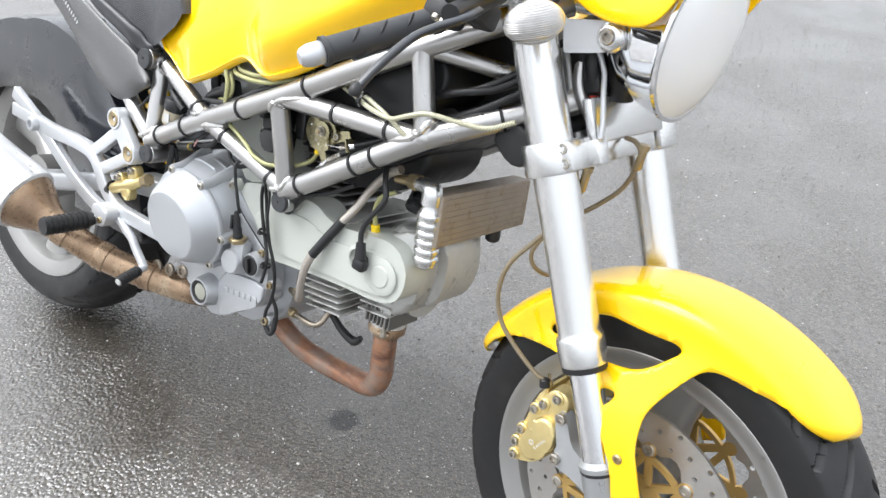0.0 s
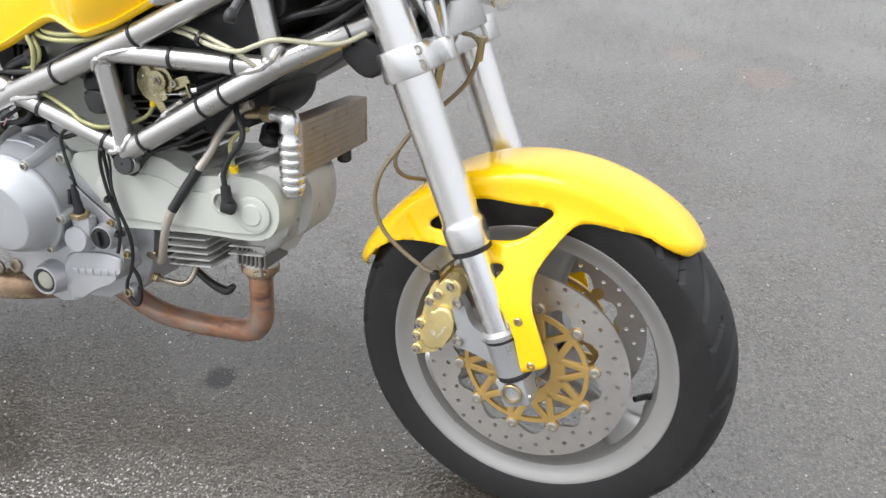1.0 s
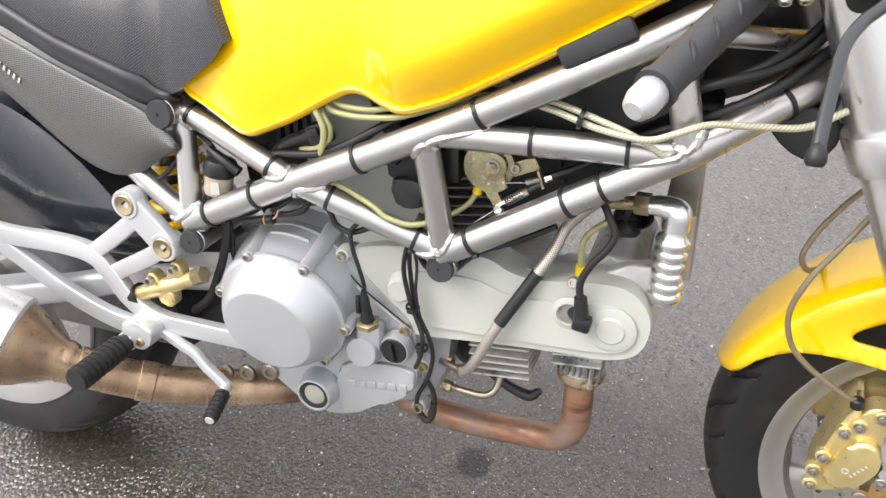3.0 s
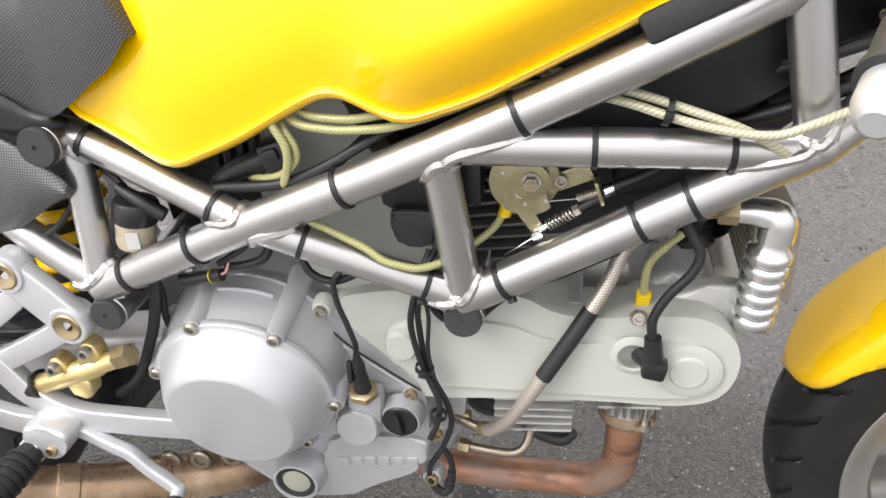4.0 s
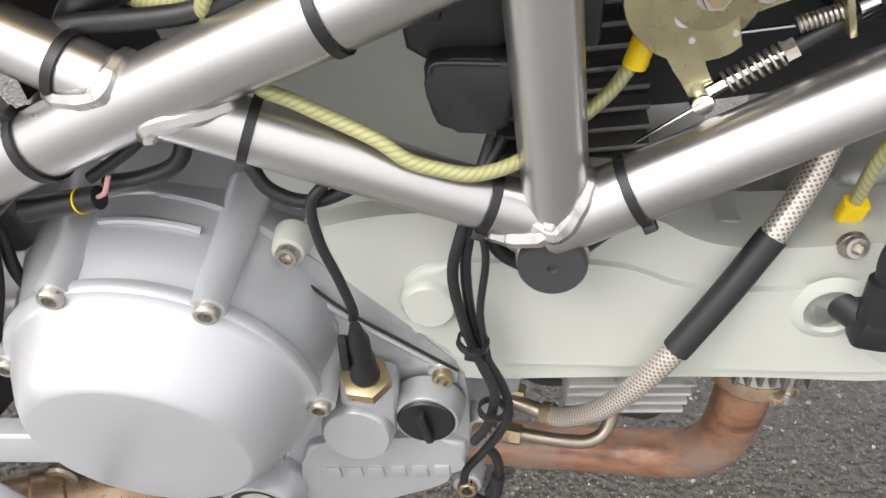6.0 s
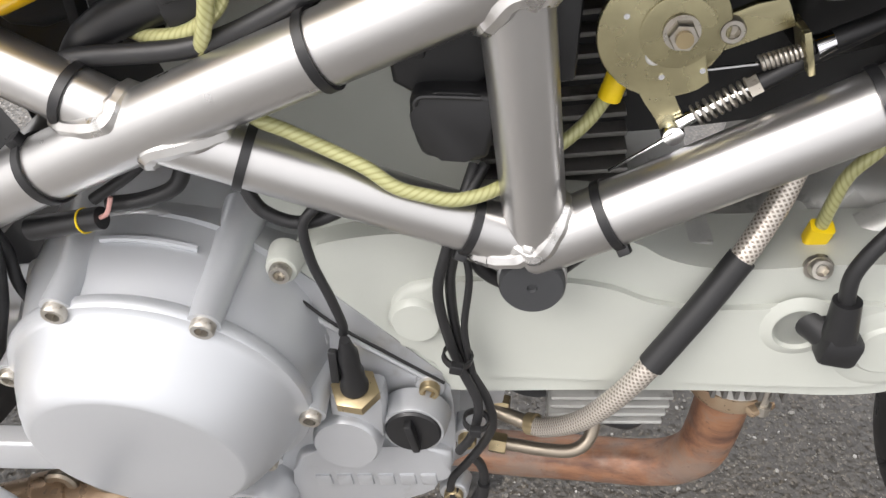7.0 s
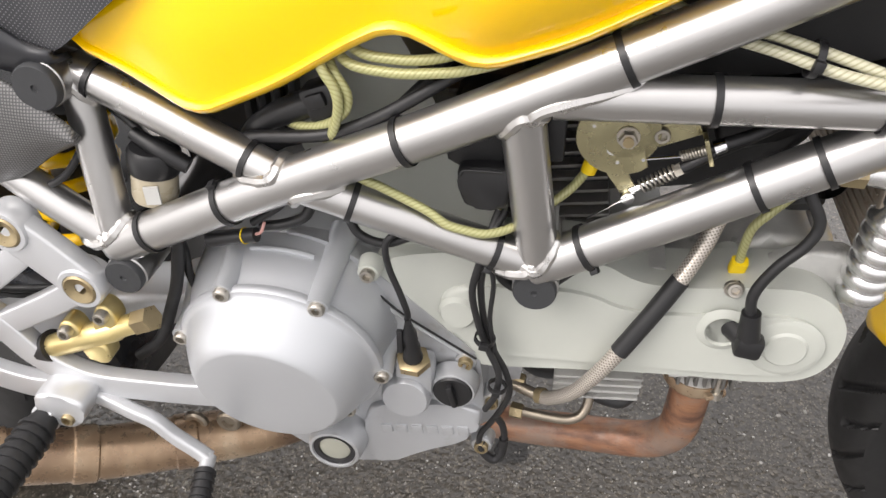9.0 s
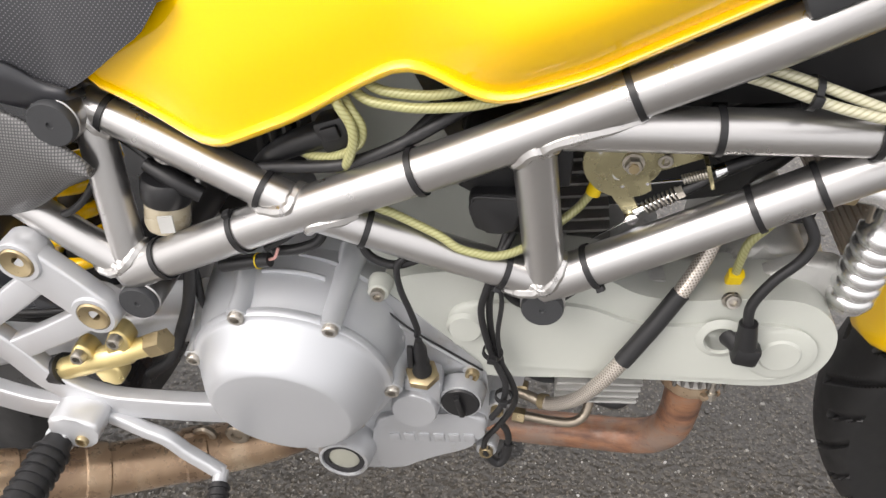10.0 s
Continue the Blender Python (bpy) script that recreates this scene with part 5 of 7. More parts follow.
def build_rear():
    wheel = part("rear_wheel", turn([(0, -0.09), (0.05, -0.09), (0.05, 0.09), (0, 0.09)], AXLE, (0, -1, 0), 32), RIM, bike, "silver cast rear wheel with a wide black tyre")
    part("tyre", tyre_mesh(AXLE, 0.317, 0.216, 0.178, 300, 14, 1.3), TYRE, wheel, "wide black rubber tyre")
    half = [(0.205, 0.0), (0.205, 0.04), (0.212, 0.066), (0.226, 0.078), (0.229, 0.082), (0.226, 0.086), (0.214, 0.083), (0.195, 0.074), (0.186, 0.05), (0.184, 0.0)]
    ring = [(r, -h) for r, h in half] + [(r, h) for r, h in half[::-1]]
    part("rim", turn(ring + ring[:1], AXLE, (0, -1, 0), 96), RIM, wheel, "silver cast rim")
    for a in (30, 150, 270):
        d = Vector((math.cos(radians(a)), 0, math.sin(radians(a))))
        t = Vector((-d.z, 0, d.x))
        rows = [[AXLE + d * s + t * w * p + Vector((0, q * e, 0)) for p, q in rounded(1, 1, 0.5, 3)] for s, w, e in ((0.03, 0.035, 0.06), (0.11, 0.026, 0.045), (0.195, 0.05, 0.055))]
        part("spoke", sheet(rows, close=True), RIM, wheel)
    # hugger over the tyre
    rows = []
    for i in range(33):
        a = radians(0 + 148 * i / 32)
        grow = 0.088 * max(0.0, 1 - i / 20) ** 0.8
        row = []
        for j in range(21):
            s = -1 + 2 * j / 20
            y = 0.116 * math.copysign(min(1, (abs(s) / 0.72)) ** 0.9, s)
            r = 0.352 + grow - 0.012 * min(1, abs(s) / 0.72) ** 3 - (max(0, abs(s) - 0.72) / 0.28) * (0.23 - 0.12 * i / 32)
            row.append(AXLE + Vector((r * math.cos(a), y, r * math.sin(a))))
        rows.append(row)
    hug = part("rear_hugger", sheet(rows), GLOSSBLACK, bike, "wet glossy black rear mudguard")
    thick(hug, 0.003)
    arm = part("swingarm", sweep([(-0.30, -0.085, 0.440), (-0.45, -0.105, 0.425), (-0.62, -0.118, 0.375), (-0.84, -0.122, 0.315)], 1.0, 12, 8, True, rounded(0.018, 0.030, 0.5)), HANGER, bike, "grey alloy swingarm")
    part("cross_beam", sweep([(-0.47, -0.11, 0.425), (-0.47, 0.11, 0.425)], 0.03, 16, 0), HANGER, arm)
    part("swingarm_side", sweep([(-0.30, 0.085, 0.440), (-0.45, 0.105, 0.425), (-0.62, 0.118, 0.375), (-0.84, 0.122, 0.315)], 1.0, 12, 8, True, rounded(0.018, 0.030, 0.5)), HANGER, arm)
    shock = part("shock_absorber", turn([(0.02, 0), (0.02, 0.16), (0, 0.16)], (-0.442, -0.075, 0.46), (0.18, 0, 1), 24), DARKMETAL, bike, "rear shock absorber with a yellow spring")
    coil = [Vector((-0.438 + 0.18 * h, -0.075, 0.475 + h)) + 0.032 * Vector((math.cos(k * 0.5), math.sin(k * 0.5), 0)) for k, h in ((k, k * 0.0022) for k in range(64))]
    part("spring", sweep(coil, 0.0064, 10, 1), YELLOW, shock, "yellow coil spring")
    return wheel


build_rear()


def bar(line, w, t, parent, name="arm", material=None, label=""):
    return part(name, sweep(line, 1.0, 12, 8, True, rounded(w * 1.45, t, 0.30), up=(0, 1, 0)), material or HANGER, parent, label)


def build_hanger():
    y = -0.170
    h = part("footrest_hanger", sweep([(-0.78, y, 0.486), (-0.70, y, 0.482), (-0.627, y, 0.478), (-0.552, y, 0.480), (-0.500, y, 0.474), (-0.471, y, 0.450), (-0.445, y, 0.416), (-0.403, y, 0.393), (-0.346, y + 0.004, 0.387), (-0.279, y + 0.014, 0.380)], 1.0, 12, 8, True, rounded(0.0130, 0.0078, 0.3)), HANGER, bike, "cast alloy footrest hanger")
    bar([(-0.412, y, 0.541), (-0.450, y, 0.510), (-0.497, y, 0.474)], 0.0078, 0.0068, h)
    bar([(-0.378, y, 0.503), (-0.415, y, 0.480), (-0.470, y, 0.449)], 0.0078, 0.0068, h)
    bar([(-0.425, y, 0.559), (-0.398, y, 0.533), (-0.373, y, 0.507)], 0.0130, 0.0085, h, "link")
    bar([(-0.78, y, 0.520), (-0.70, y, 0.486), (-0.634, y, 0.451), (-0.543, y, 0.401), (-0.473, y, 0.377), (-0.425, y, 0.377)], 0.0088, 0.0070, h)
    for x, z in ((-0.423, 0.5585), (-0.3745, 0.5075)):
        part("eye", turn([(0.0195, -0.012), (0.0195, 0.008), (0.018, 0.011), (0.0145, 0.011), (0.0140, 0.008)], (x, y, z), (0, -1, 0), 32), HANGER, h)
        part("eye_bolt", turn([(0.0142, 0.006), (0.0140, 0.011), (0.0125, 0.0122), (0.0072, 0.0100), (0.0050, 0.0095), (0.0046, 0.002), (0, 0.002)], (x, y, z), (0, -1, 0), 28), BRASS, h, "brass-tinted socket bolt")
    part("rear_bolt", socket_bolt(0.014, 0.012), HANGER, h, m=facing((-0.69, y - 0.008, 0.478)))
    # folding footrest
    part("lug", plate(softened([(-0.442, 0.402), (-0.392, 0.398), (-0.396, 0.376), (-0.408, 0.360), (-0.426, 0.360), (-0.440, 0.376)], 2), -0.168, -0.204, 0.004), HANGER, h)
    part("lug_bolt", socket_bolt(0.006, 0.005), BRASS, h, m=facing((-0.412, -0.203, 0.374)))
    a, b = Vector((-0.437, -0.200, 0.368)), Vector((-0.438, -0.296, 0.366))
    peg = part("footrest", sweep([a, a.lerp(b, 0.25), b], [0.012, 0.0145, 0.0150], 18, 6), RUBBER, bike, "black ribbed rubber footrest")
    part("knuckle", block((0.022, 0.030, 0.022), Matrix.Translation(a + Vector((0, 0.008, 0))), 0.004), HANGER, peg)
    for k in range(9):
        p = a.lerp(b, 0.18 + 0.095 * k)
        part("tread", turn([(0.0135, -0.0028), (0.0172, -0.002), (0.0172, 0.002), (0.0135, 0.0028)], p, b - a, 10), RUBBER, peg)
    # brake pedal
    ped = part("brake_pedal", sweep([(-0.400, -0.176, 0.378), (-0.385, -0.178, 0.374), (-0.365, -0.180, 0.366), (-0.346, -0.181, 0.358), (-0.330, -0.182, 0.342), (-0.312, -0.183, 0.328), (-0.299, -0.185, 0.319)], 1.0, 12, 8, True, rounded(0.0066, 0.0062, 0.5)), HANGER, bike, "silver alloy brake pedal with a rubber toe peg")
    part("toe_stem", sweep([(-0.300, -0.183, 0.320), (-0.298, -0.200, 0.316)], 0.0070, 14, 0), HANGER, ped)
    toe_a, toe_b = Vector((-0.298, -0.196, 0.317)), Vector((-0.291, -0.240, 0.306))
    part("toe_peg", sweep([toe_a, toe_b], [0.0085, 0.0090], 16, 0), RUBBER, ped, "black ribbed toe rubber")
    for k in range(6):
        part("toe_rib", turn([(0.0085, -0.0022), (0.0102, -0.0016), (0.0102, 0.0016), (0.0085, 0.0022)], toe_a.lerp(toe_b, 0.08 + 0.16 * k), toe_b - toe_a, 12), RUBBER, ped)
    part("toe_end", turn([(0, 0), (0.0062, 0), (0.0058, 0.0015), (0, 0.0018)], toe_b, toe_b - toe_a, 16), WHITE, ped, "worn bright peg end")
    for x, z in ((-0.344, 0.293), (-0.308, 0.300), (-0.2705, 0.3106)):
        part("washer_bolt", turn([(0.0125, 0), (0.0125, 0.004), (0.0105, 0.006), (0.006, 0.006), (0.005, 0.003), (0, 0.003)], (x, -0.122, z), (0, -1, 0), 24), LINE, ped)
    # rear master cylinder
    p, q = Vector((-0.424, -0.168, 0.427)), Vector((-0.332, -0.170, 0.470))
    mc = part("rear_master_cylinder", sweep([p, p.lerp(q, 0.15), p.lerp(q, 0.2), p.lerp(q, 0.75), p.lerp(q, 0.78), q], [0.0105, 0.0105, 0.0112, 0.0112, 0.0092, 0.0092], 24, 0), GOLD, bike, "gold rear brake master cylinder")
    part("rubber_boot", sweep([p - (q - p) * 0.16, p], [0.012, 0.015], 18, 0), RUBBER, mc)
    part("mount_ear", plate(softened([(-0.376, 0.452), (-0.346, 0.466), (-0.350, 0.488), (-0.364, 0.490)], 2), -0.160, -0.177, 0.003), GOLD, mc)
    part("mount_ear", plate(softened([(-0.414, 0.434), (-0.384, 0.448), (-0.389, 0.466), (-0.403, 0.467)], 2), -0.160, -0.177, 0.003), GOLD, mc)
    part("mount_ear", plate(softened([(-0.396, 0.436), (-0.366, 0.448), (-0.364, 0.424), (-0.378, 0.418)], 2), -0.160, -0.177, 0.003), GOLD, mc)
    for x, z in ((-0.357, 0.481), (-0.396, 0.458)):
        part("mount_bolt", socket_bolt(0.0060, 0.009), STEEL, mc, m=facing((x, -0.176, z)))
    part("hose_nut", sweep([q, q + (q - p) * 0.16], [0.0115, 0.0115], 6, 0), BRASS, mc)
    mc.location = (-0.0085, 0.002, -0.003)
    # fluid reservoir
    top = Vector((-0.304, -0.138, 0.621))
    res = part("fluid_reservoir", turn([(0.0, 0), (0.0180, 0.0), (0.0198, 0.003), (0.0198, 0.016), (0.0185, 0.020)], top, (-0.15, -0.1, -1), 32), PLASTIC, bike, "small fluid reservoir with a black lid")
    part("cup", turn([(0.0175, 0.018), (0.0175, 0.040), (0.016, 0.044), (0.008, 0.047), (0, 0.047)], top, (-0.15, -0.1, -1), 32), CUP, res, "cloudy beige cup")
    part("cup_label", block((0.011, 0.002, 0.015), Matrix.Translation((-0.302, -0.1590, 0.591)) @ Matrix.Rotation(radians(12), 4, "Z"), 0), WHITE, res)
    return h


CUP = surface("cloudy_cup", (0.42, 0.37, 0.27), rough=0.3, vary=0.08)
build_hanger()


# ---- handlebar, lamps, hoses at the front ----
def build_bars():
    end, inner = Vector((0.196, -0.357, 0.796)), Vector((0.259, -0.221, 0.856))
    way = (inner - end).normalized()
    bars = part("handlebar", sweep([end + way * 0.01, inner, Vector((0.300, -0.150, 0.895)), Vector((0.330, -0.06, 0.905)), Vector((0.340, 0.0, 0.905)), Vector((0.345, 0.07, 0.905)), Vector((0.36, 0.17, 0.895)), Vector((0.34, 0.39, 0.845))], 0.011, 16, 8), ALU, bike, "silver handlebar with black rubber grips")
    a, b = end + way * 0.028, inner + way * 0.01
    part("grip", sweep([a, a.lerp(b, 0.04), a.lerp(b, 0.05), b], [0.0170, 0.0170, 0.0150, 0.0155], 24, 0), BLACKRUB, bars, "black rubber grip with slanting grooves")
    for k in range(4):
        for m in range(3):
            t = 0.22 + 0.24 * k + 0.06 * (m % 2)
            c = a.lerp(b, t)
            d = (b - a).normalized()
            u = d.cross(Vector((0, 0, 1))).normalized()
            v = u.cross(d)
            arc = []
            for q in range(7):
                ang = radians(20 + 120 * m + 62 * q / 6)
                arc.append(c + d * (0.016 * q / 6) + 0.0151 * (u * math.cos(ang) + v * math.sin(ang)))
            part("groove", sweep(arc, [0.0006, 0.0018, 0.0022, 0.0022, 0.0022, 0.0018, 0.0006], 8, 2), RUBBER, bars)
    part("bar_end", turn([(0, 0.0), (0.007, 0.0), (0.0105, 0.003), (0.0132, 0.012), (0.0132, 0.026), (0.011, 0.030)], end, way, 28), HANGER, bars, "pale silver bar end weight")
    part("grip", sweep([(0.34, 0.39, 0.845), (0.355, 0.25, 0.878)], 0.0168, 20, 0), BLACKRUB, bars)
    lever = part("brake_lever", sweep([(0.3145, -0.392, 0.790), (0.3165, -0.374, 0.808), (0.3200, -0.350, 0.829), (0.3245, -0.326, 0.847), (0.335, -0.305, 0.860), (0.350, -0.285, 0.872), (0.350, -0.255, 0.883)], 1.0, 14, 8, True, rounded(0.0044, 0.0040, 0.7)), GLOSSBLACK, bike, "black front brake lever with a ball tip")
    part("ball_tip", turn([(0, -0.0060), (0.0050, -0.0056), (0.0066, -0.003), (0.0068, 0), (0.0062, 0.004), (0.004, 0.008), (0, 0.010)], (0.3145, -0.392, 0.789), (0, 0.3, 1), 18), PLASTIC, lever)
    mc = part("front_master_cylinder", block((0.034, 0.085, 0.030), Matrix.Translation((0.318, -0.225, 0.886)) @ Matrix.Rotation(radians(-22), 4, "X"), 0.007), PLASTIC, bike, "black front brake master cylinder")
    part("cylinder_barrel", sweep([(0.335, -0.285, 0.873), (0.325, -0.185, 0.902)], 0.012, 18, 0), PLASTIC, mc)
    part("switch_housing", block((0.040, 0.045, 0.044), Matrix.Translation((0.272, -0.205, 0.876)) @ Matrix.Rotation(radians(-22), 4, "X"), 0.009), PLASTIC, mc)
    for x, y, z in ((0.300, -0.262, 0.868), (0.288, -0.232, 0.862)):
        part("clamp_screw", socket_bolt(0.005, 0.005), STEEL, mc, m=facing((x, y, z), (0, -0.5, -0.8)))
    part("fluid_cup", turn([(0.020, 0), (0.021, 0.03), (0, 0.03)], (0.335, -0.215, 0.905), (0, 0.1, 1), 24), CUP, mc)
    return bars


build_bars()


def build_headlamp():
    c, ax = Vector((0.513, -0.006, 0.906)), Vector((0.993, 0.01, -0.113)).normalized()
    lamp = part("headlamp", turn([(0.0, -0.105), (0.035, -0.102), (0.070, -0.082), (0.088, -0.055), (0.092, -0.038)], c, ax, 64), PLASTIC, bike, "round headlamp with a chrome rim and clear glass", STEERED)
    part("chrome_rim", turn([(0.0790, -0.074), (0.0900, -0.058), (0.0975, -0.034), (0.1010, -0.006), (0.1035, -0.002), (0.1030, 0.002), (0.0985, 0.0025), (0.0975, -0.002)], c, ax, 72), CHROME, lamp, "chrome headlamp rim")
    part("reflector", turn([(0.0975, -0.004), (0.085, -0.022), (0.055, -0.048), (0.02, -0.06), (0, -0.062)], c, ax, 56), REFLECTOR, lamp)
    glass = part("glass", turn([(0.0980, 0.0), (0.088, 0.008), (0.066, 0.016), (0.036, 0.021), (0, 0.0225)], c, ax, 64), LENS, lamp, "clear domed headlamp glass")
    glass.visible_shadow = False
    for s in (-1, 1):
        brk = part("lamp_bracket", plate(softened([(0.378, 0.9055), (0.3800, 0.9050), (0.3885, 0.8690), (0.3905, 0.8675), (0.448, 0.8800), (0.462, 0.8870), (0.4665, 0.9005), (0.459, 0.9120), (0.446, 0.9150), (0.424, 0.9120)], 2), -0.006, 0.004, 0.002), HANGER, lamp, "flat alloy lamp bracket")
        brk.location = (0, s * 0.098, 0)
        part("bracket_boss", turn([(0.0185, 0), (0.0180, 0.004), (0.0150, 0.008), (0.0110, 0.0105), (0.0095, 0.0105)], (0.447, s * 0.100, 0.8975), (0, s, 0), 28), ALU, lamp)
        part("bracket_screw", socket_bolt(0.0090, 0.007), STEEL, lamp, m=facing((0.447, s * 0.106, 0.8975), (0, s, 0)))
    # small screen over the lamp
    rows = []
    for i in range(13):
        t = i / 12
        w = 0.125 - 0.04 * t
        rows.append([(0.459 + 0.085 * (1 - abs(q) ** 2.2) - 0.10 * t ** 1.3, w * q, 0.984 + 0.080 * t - 0.034 * (abs(q) ** 1.6) * (1 - t)) for q in np.linspace(-1, 1, 25)])
    cowl = part("headlamp_cowl", sheet([[tuple(float(v) for v in p) for p in r] for r in rows]), YELLOW, bike, "glossy yellow headlamp cowl", STEERED)
    thick(cowl, 0.004)
    edge_x, edge_z = [0.385, 0.3993, 0.4196, 0.4437, 0.4692, 0.4881, 0.5077, 0.519, 0.525], [0.942, 0.9304, 0.9202, 0.9147, 0.9142, 0.9160, 0.9287, 0.9484, 0.962]
    for sign in (-1, 1):
        rows = []
        for i in range(25):
            x = 0.385 + 0.140 * i / 24
            z = float(np.mean([np.interp(x + d, edge_x, edge_z) for d in (-0.006, 0, 0.006)]))
            rows.append([(x - 0.02 * t, sign * (0.112 + 0.006 * math.sin(math.pi * t) - 0.05 * t * t - 0.35 * max(0, x - 0.484) * t), z + (0.999 - z) * t) for t in (0, 0.03, 0.1, 0.25, 0.4, 0.6, 0.8, 1.0)])
        thick(part("cowl_side", sheet(rows), YELLOW, cowl), 0.004)
    # indicators beside the fork
    for s in (-1, 1):
        p = Vector((0.4118, s * 0.2075, 0.9083))
        way, flat = Vector((0.86, 0.50 * s, 0.0)).normalized(), Vector((0, 0, 1))
        side_on = way.cross(flat)
        across, flat = side_on * 0.966 - flat * 0.259, flat * 0.966 + side_on * 0.259

        def shell(rows, deep):
            return [[p + way * d * deep + (across * math.cos(a) * 0.0350 + flat * math.sin(a) * 0.0235) * r for a in (2 * math.pi * k / 48 for k in range(48))] for r, d in rows]

        body = part("indicator", sheet(shell([(0.05, -1.0), (0.4, -0.92), (0.75, -0.62), (0.95, -0.2), (1.0, 0.0)], 0.034), close=True), ALU, bike, "oval indicator with a clear ribbed lens", STEERED)
        dome = [(1.0, 0.0), (0.985, 0.16), (0.93, 0.38), (0.84, 0.58), (0.7, 0.76), (0.5, 0.89), (0.25, 0.97), (0.02, 1.0)]
        part("indicator_lens", sheet(shell(dome, 0.024), close=True), RIBBED, body, "clear ribbed lens")
        for k in range(19):
            q = -0.855 + 0.095 * k
            row = []
            for j in range(13):
                u = -0.95 + 1.9 * j / 12
                r = math.hypot(u, q)
                if r < 0.97:
                    row.append(p + across * u * 0.0350 + flat * q * 0.0235 + way * (0.024 * float(np.interp(r, [d[0] for d in dome[::-1]], [d[1] for d in dome[::-1]])) + 0.0002))
            if len(row) > 2:
                part("lens_rib", sweep(row, 0.00055, 6, 2), RIBBED, body)
        part("stem", sweep([p + Vector((-0.01, 0, 0)), p + Vector((-0.055, -s * 0.09, -0.010))], 0.007, 12, 0), PLASTIC, body)
    return lamp


build_headlamp()


def build_front_hoses():
    block_at = Vector((0.452, -0.086, 0.760))
    junction = part("hose_junction", block((0.022, 0.024, 0.032), Matrix.Translation(block_at) @ Matrix.Rotation(-RAKE, 4, "Y"), 0.003), ALU, bike, "square alloy brake hose union", STEERED)
    runs = [
        ("brake_hose", [(0.450, -0.088, 0.750), (0.447, -0.087, 0.735), (0.444, -0.086, 0.712), (0.430, -0.085, 0.680), (0.415, -0.09, 0.650), (0.400, -0.10, 0.625), (0.376, -0.115, 0.585), (0.366, -0.115, 0.540), (0.376, -0.112, 0.500), (0.400, -0.108, 0.472), (0.438, -0.103, 0.445), (0.456, -0.098, 0.436)], HOSE, 0.0033),
        ("brake_hose", [(0.446, -0.010, 0.768), (0.462, -0.010, 0.766), (0.472, -0.010, 0.754), (0.470, -0.008, 0.735), (0.455, -0.004, 0.700), (0.428, -0.010, 0.668), (0.400, -0.030, 0.640), (0.378, -0.048, 0.610), (0.368, -0.054, 0.580), (0.378, -0.040, 0.555), (0.40, 0.02, 0.53), (0.42, 0.09, 0.48), (0.45, 0.10, 0.44)], HOSE, 0.0033),
        ("supply_hose", [(0.4525, -0.086, 0.772), (0.448, -0.080, 0.795), (0.4345, -0.070, 0.8274), (0.424, -0.064, 0.855), (0.405, -0.072, 0.885), (0.37, -0.11, 0.91)], HANGER, 0.0036),
    ]
    for name, line, material, r in runs:
        part(name, sweep(line, r, 12, 8), material, junction, "thin olive brake hose" if material is HOSE else "")
    part("banjo", turn([(0.0075, 0), (0.0075, 0.010), (0.005, 0.012), (0, 0.012)], (0.458, -0.098, 0.428), (-0.2, 0, 1), 14), PLASTIC, junction)
    for p in ((0.444, -0.087, 0.722), (0.473, -0.008, 0.748)):
        part("hose_end", turn([(0.0045, -0.016), (0.0055, -0.014), (0.0055, 0.010), (0.007, 0.011), (0.007, 0.018), (0, 0.018)], p, (0.1, 0, 1), 12), BRASS, junction)
    # dark wiring behind the right leg
    loom = part("wiring_loom", sweep([(0.395, -0.04, 0.90), (0.405, -0.06, 0.86), (0.410, -0.05, 0.82), (0.395, -0.03, 0.78), (0.36, -0.03, 0.76)], 0.011, 14, 6), PLASTIC, bike, "black wiring loom behind the headlamp", STEERED)
    part("connector", block((0.040, 0.030, 0.050), Matrix.Translation((0.400, -0.050, 0.842)) @ Matrix.Rotation(radians(-20), 4, "Y"), 0.006), PLASTIC, loom)
    part("connector", block((0.026, 0.022, 0.030), Matrix.Translation((0.385, -0.056, 0.866)) @ Matrix.Rotation(radians(-35), 4, "Y"), 0.005), PLASTIC, loom)
    part("rubber_boot", sweep([(0.430, -0.030, 0.885), (0.434, -0.030, 0.850), (0.438, -0.028, 0.815)], [0.020, 0.024, 0.014], 16, 6), RUBBER, loom)
    part("connector", block((0.024, 0.020, 0.030), Matrix.Translation((0.412, -0.030, 0.812)), 0.004), DARKMETAL, loom)
    part("red_clip", block((0.010, 0.008, 0.006), Matrix.Translation((0.4176, -0.060, 0.816)), 0.001), REDCLIP, loom)
    part("grey_hose", sweep([(0.388, -0.058, 0.860), (0.3926, -0.062, 0.8305), (0.404, -0.062, 0.808), (0.4177, -0.060, 0.7938), (0.428, -0.058, 0.780)], 0.0080, 14, 8), FRAME, loom)
    return junction


REDCLIP = surface("red_plastic", (0.55, 0.05, 0.03), rough=0.4, vary=0.05)
build_front_hoses()


